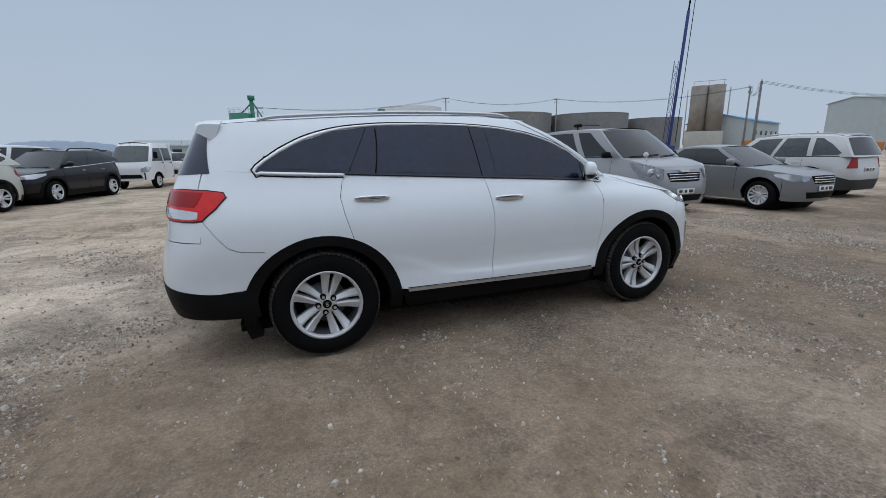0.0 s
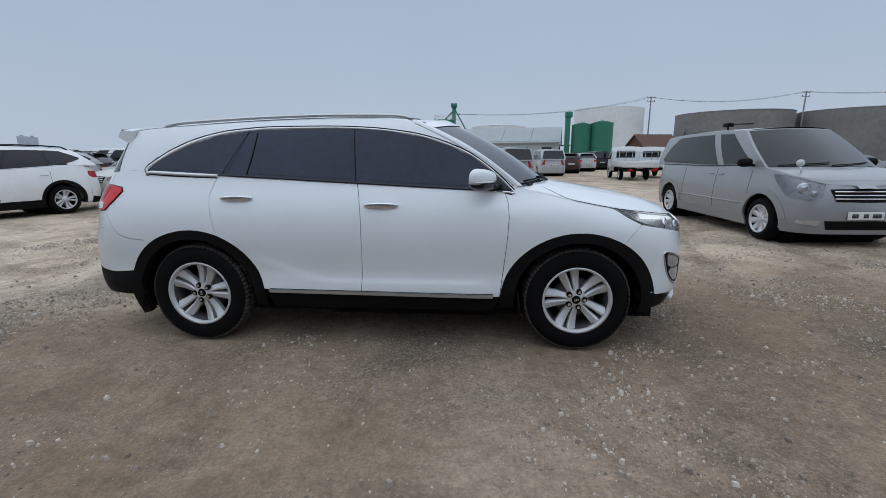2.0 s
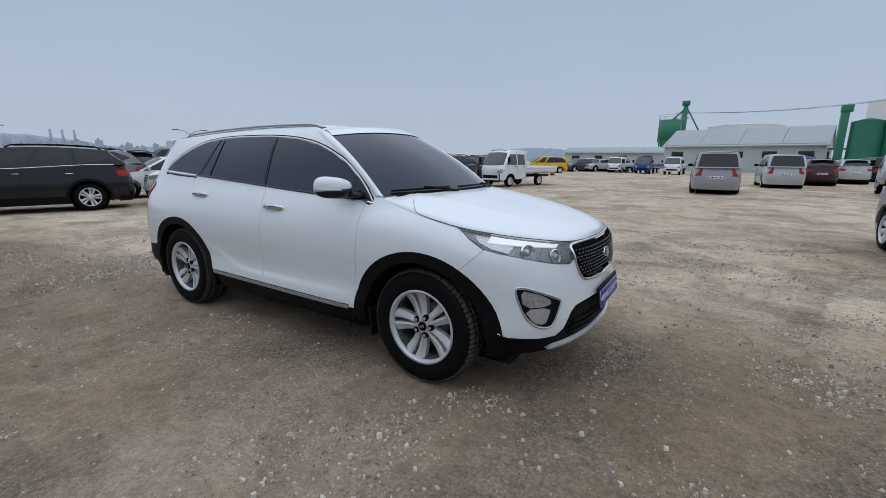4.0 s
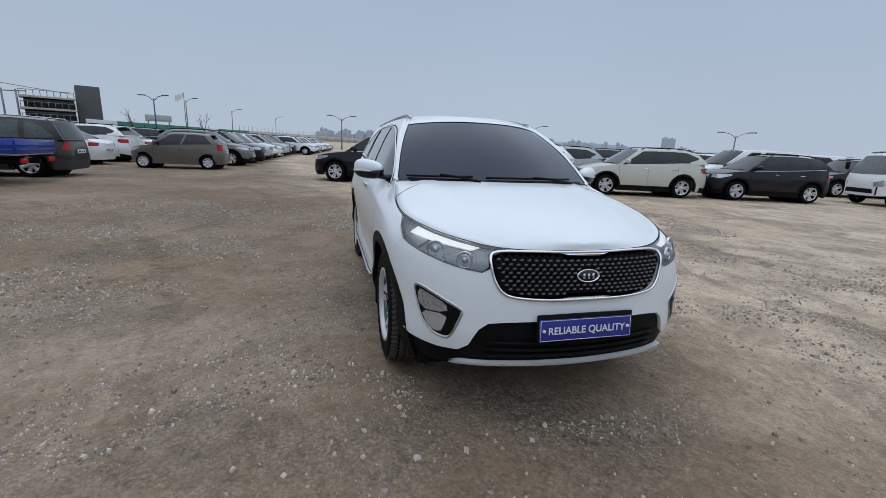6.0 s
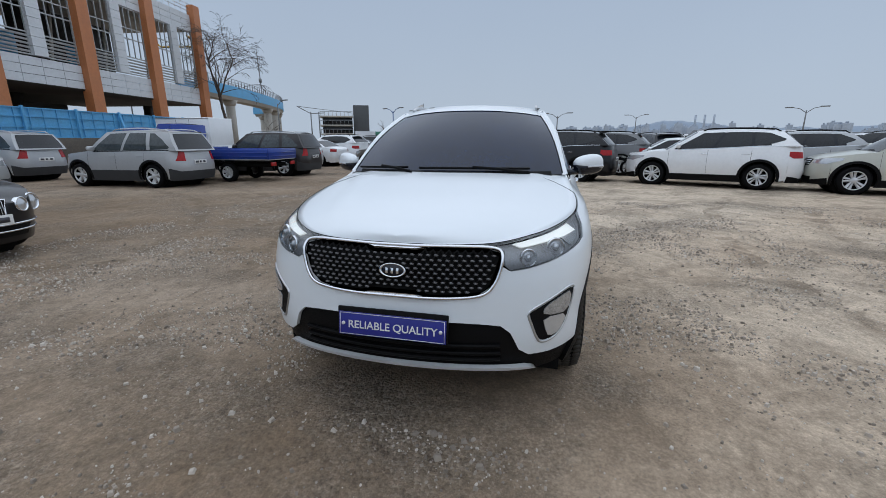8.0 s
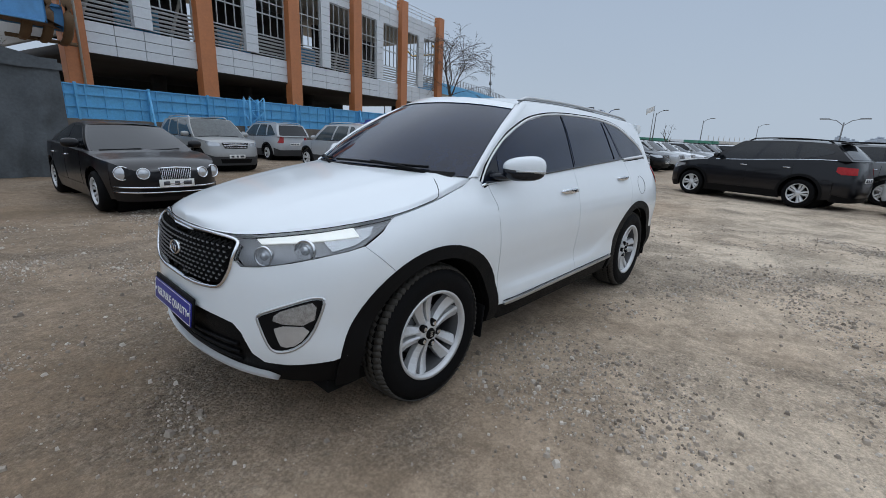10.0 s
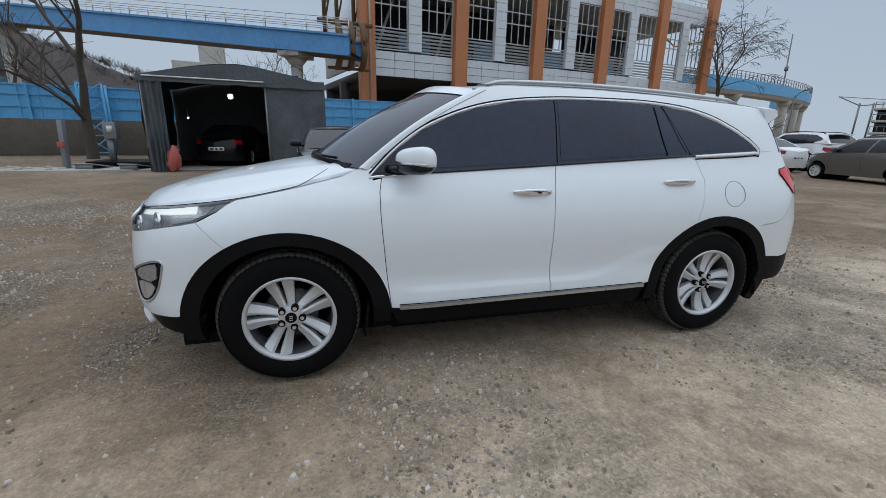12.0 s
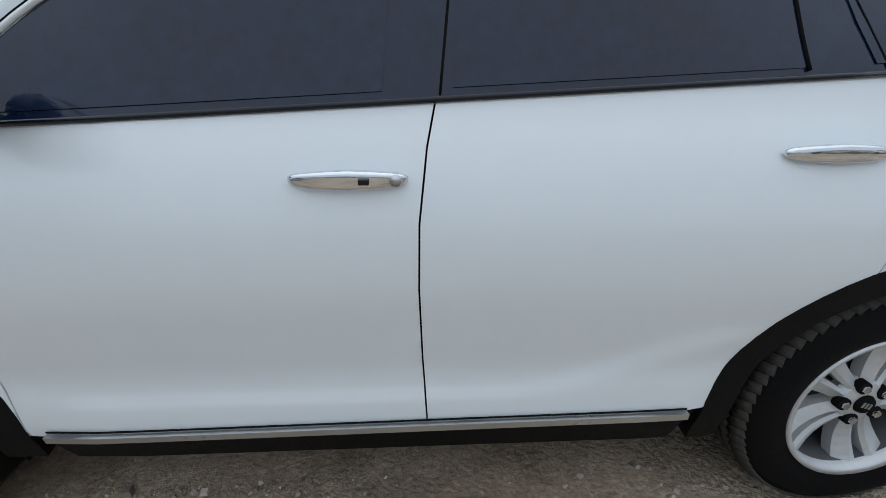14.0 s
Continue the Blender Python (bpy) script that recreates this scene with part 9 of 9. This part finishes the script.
        nt.links.new(sepx.outputs["X"], flat.inputs[0])
        nt.links.new(sepx.outputs["Y"], flat.inputs[1])
        nt.links.new(flat.outputs[0], gap.inputs[0])
        gap.inputs[1].default_value = (cx, cy, 0)
        wave = nt.nodes.new("ShaderNodeMath")
        wave.operation = "MULTIPLY_ADD"
        nt.links.new(medium, wave.inputs[0])
        wave.inputs[1].default_value = 0.5
        nt.links.new(gap.outputs["Value"], wave.inputs[2])
        off = nt.nodes.new("ShaderNodeMath")
        off.operation = "COMPARE"
        nt.links.new(wave.outputs[0], off.inputs[0])
        off.inputs[1].default_value, off.inputs[2].default_value = r + 0.25, 0.13
        patchy = colours(tex(0.9, 5.0, 0.7, 1.5), [(0.44, (0, 0, 0)), (0.60, (0.5, 0.5, 0.5))])
        both = nt.nodes.new("ShaderNodeMath")
        both.operation = "MULTIPLY"
        nt.links.new(off.outputs[0], both.inputs[0])
        nt.links.new(patchy, both.inputs[1])
        base = mix(both.outputs[0], base, (0.12, 0.082, 0.050))
    gravel_zone = colours(tex(0.7, 4.0, 0.6, 0.6), [(0.46, (0, 0, 0)), (0.68, (1, 1, 1))])
    vor = node(nt, "ShaderNodeTexVoronoi", Scale=48.0, Randomness=1.0)
    nt.links.new(tc.outputs["Object"], vor.inputs["Vector"])
    stone = colours(vor.outputs["Color"], [(0.1, (0.15, 0.120, 0.092)), (0.55, (0.29, 0.245, 0.196)), (0.9, (0.42, 0.37, 0.31))])
    base = mix(gravel_zone, base, mix(0.5, base, stone))
    loose = nt.nodes.new("ShaderNodeMapRange")
    loose.inputs["To Min"].default_value = 0.45
    nt.links.new(gravel_zone, loose.inputs["Value"])
    fine = colours(tex(55.0, 6.0, 0.8), [(0.36, (0.46, 0.45, 0.44)), (0.5, (0.95, 0.94, 0.93)), (0.64, (1.55, 1.54, 1.52))])
    base = mix(loose.outputs["Result"], base, fine, "MULTIPLY")
    clod = colours(tex(11.0, 7.0, 0.78, 0.4), [(0.36, (0.76, 0.76, 0.75)), (0.5, (0.97, 0.97, 0.96)), (0.64, (1.17, 1.17, 1.16))])
    base = mix(1.0, base, clod, "MULTIPLY")
    speck = node(nt, "ShaderNodeTexVoronoi", Scale=90.0)
    nt.links.new(tc.outputs["Object"], speck.inputs["Vector"])
    spots = mix(1.0, colours(speck.outputs["Distance"], [(0.08, (0.6, 0.6, 0.6)), (0.18, (0, 0, 0))]), loose.outputs["Result"], "MULTIPLY")
    base = mix(spots, base, (0.40, 0.345, 0.28))
    nt.links.new(base, b.inputs["Base Color"])
    h = nt.nodes.new("ShaderNodeMath")
    h.operation = "ADD"
    nt.links.new(tex(26.0, 6.0, 0.7), h.inputs[0])
    nt.links.new(tex(150.0, 3.0, 0.6), h.inputs[1])
    h2 = nt.nodes.new("ShaderNodeMath")
    h2.operation = "SUBTRACT"
    nt.links.new(h.outputs[0], h2.inputs[0])
    nt.links.new(vor.outputs["Distance"], h2.inputs[1])
    bp = node(nt, "ShaderNodeBump", Strength=1.0, Distance=0.02)
    nt.links.new(loose.outputs["Result"], bp.inputs["Strength"])
    nt.links.new(h2.outputs[0], bp.inputs["Height"])
    nt.links.new(bp.outputs[0], b.inputs["Normal"])
    return m


M_GROUND = ground_material()


def ground_height(x, y):
    """Shallow ruts and lumps; level where the vehicles stand."""
    z = 0.03 * (noise.noise(Vector((x * 0.35, y * 0.35, 3.1)))) + 0.012 * noise.noise(Vector((x * 1.7, y * 1.7, 7.7))) + 0.008 * noise.noise(Vector((x * 4.3, y * 4.3, 1.7)))
    # wheel ruts that curve across the yard
    for cx, cy, r in ((3.0, -13.0, 9.2), (3.0, -13.0, 10.8), (-1.0, 16.0, 11.3), (-1.0, 16.0, 12.9), (14.0, 0.0, 9.0), (14.0, 0.0, 10.5)):
        d = abs(math.hypot(x - cx, y - cy) - r)
        z -= 0.014 * math.exp(-(d / 0.16) ** 2) * (0.6 + 0.4 * noise.noise(Vector((x * 0.8, y * 0.8, 0))))
    near = min(1.0, max(0.0, (math.hypot(max(0, abs(x) - 2.2), max(0, abs(y) - 1.0)) - 0.05) / 0.7))
    far = max(0.0, 1 - max(0, math.hypot(x, y) - 9) / 6)
    return z * near * min(1, far) - 0.004


def make_ground():
    inner = np.arange(-9.0, 9.01, 0.085)
    outer = [9.6, 10.6, 12, 14, 17, 21, 27, 36, 50, 75, 120, 200, 400, 900, 2000, 4200]
    c = np.array([-v for v in outer[::-1]] + list(inner) + outer)
    n = len(c)
    vs = [(x, y, ground_height(x, y)) for y in c for x in c]
    fs = [(j * n + i, j * n + i + 1, (j + 1) * n + i + 1, (j + 1) * n + i) for j in range(n - 1) for i in range(n - 1)]
    me = bpy.data.meshes.new("ground")
    me.from_pydata(vs, [], fs)
    me.materials.append(M_GROUND)
    for p in me.polygons:
        p.use_smooth = True
    tagged(new("ground", me), "brown-grey trodden dirt and gravel yard with ruts", "ground", kind="structure")


make_ground()
M_STONE = mat("gravel_stone", (0.26, 0.245, 0.22), 0.9, noise_scale=30, amount=0.3)
for nd in [n for n in M_STONE.node_tree.nodes if n.type == "BSDF_PRINCIPLED"]:
    geo = M_STONE.node_tree.nodes.new("ShaderNodeNewGeometry")
    cr = M_STONE.node_tree.nodes.new("ShaderNodeValToRGB")
    cr.color_ramp.elements[0].color, cr.color_ramp.elements[1].color = (0.20, 0.165, 0.132, 1), (0.62, 0.56, 0.49, 1)
    half = cr.color_ramp.elements.new(0.62)
    half.color = (0.41, 0.35, 0.288, 1)
    M_STONE.node_tree.links.new(geo.outputs["Random Per Island"], cr.inputs[0])
    M_STONE.node_tree.links.new(cr.outputs[0], nd.inputs["Base Color"])


def make_stones():
    """Small broken stones, thick in patches and thin between them."""
    rng = np.random.default_rng(5)
    cube = np.array([(x, y, z) for z in (-1, 1) for y in (-1, 1) for x in (-1, 1)], float) * 0.72
    cube[4:, :2] *= 0.62
    quads = np.array([(0, 1, 3, 2), (4, 6, 7, 5), (0, 4, 5, 1), (2, 3, 7, 6), (0, 2, 6, 4), (1, 5, 7, 3)])
    spots = []
    tries = rng.uniform((-6.5, -6.2), (7.5, 6.6), (560000, 2))
    luck = rng.random(len(tries))
    for (x, y), u in zip(tries.tolist(), luck.tolist()):
        if abs(x) < 2.3 and abs(y) < 0.75:
            continue
        dens = 0.05 + 1.7 * noise.noise(Vector((x * 0.75, y * 0.75, 4.2))) + 0.9 * noise.noise(Vector((x * 2.3, y * 2.3, 9.2)))
        if u > max(0.06, min(1.0, dens)) * 0.72:
            continue
        if any(math.hypot(x - a, y - c) < 0.27 for a in (1.39, -1.39) for c in (0.81, -0.81)):
            continue
        spots.append((x, y, ground_height(x, y)))
        if len(spots) >= 105000:
            break
    at = np.array(spots)
    n = len(at)
    r = np.minimum(0.019, 0.0026 + rng.exponential(0.0031, n))
    size = r[:, None] * rng.uniform((0.8, 0.8, 0.65), (1.4, 1.4, 1.2), (n, 3))
    P = cube[None] * (1 + rng.uniform(-0.34, 0.34, (n, 8, 3))) * size[:, None, :]
    turn = rng.uniform(0, 6.283, n)
    ca, sa = np.cos(turn)[:, None], np.sin(turn)[:, None]
    P = np.stack([P[..., 0] * ca - P[..., 1] * sa, P[..., 0] * sa + P[..., 1] * ca, P[..., 2] + size[:, None, 2] * 0.32], -1) + at[:, None, :]
    faces = (quads[None] + 8 * np.arange(n)[:, None, None]).reshape(-1, 4)
    me = bpy.data.meshes.new("gravel")
    me.from_pydata(P.reshape(-1, 3).tolist(), [], faces.tolist())
    me.materials.append(M_STONE)
    tagged(new("gravel", me), "loose grey and brown gravel stones on the dirt", "gravel", kind="stuff")


make_stones()
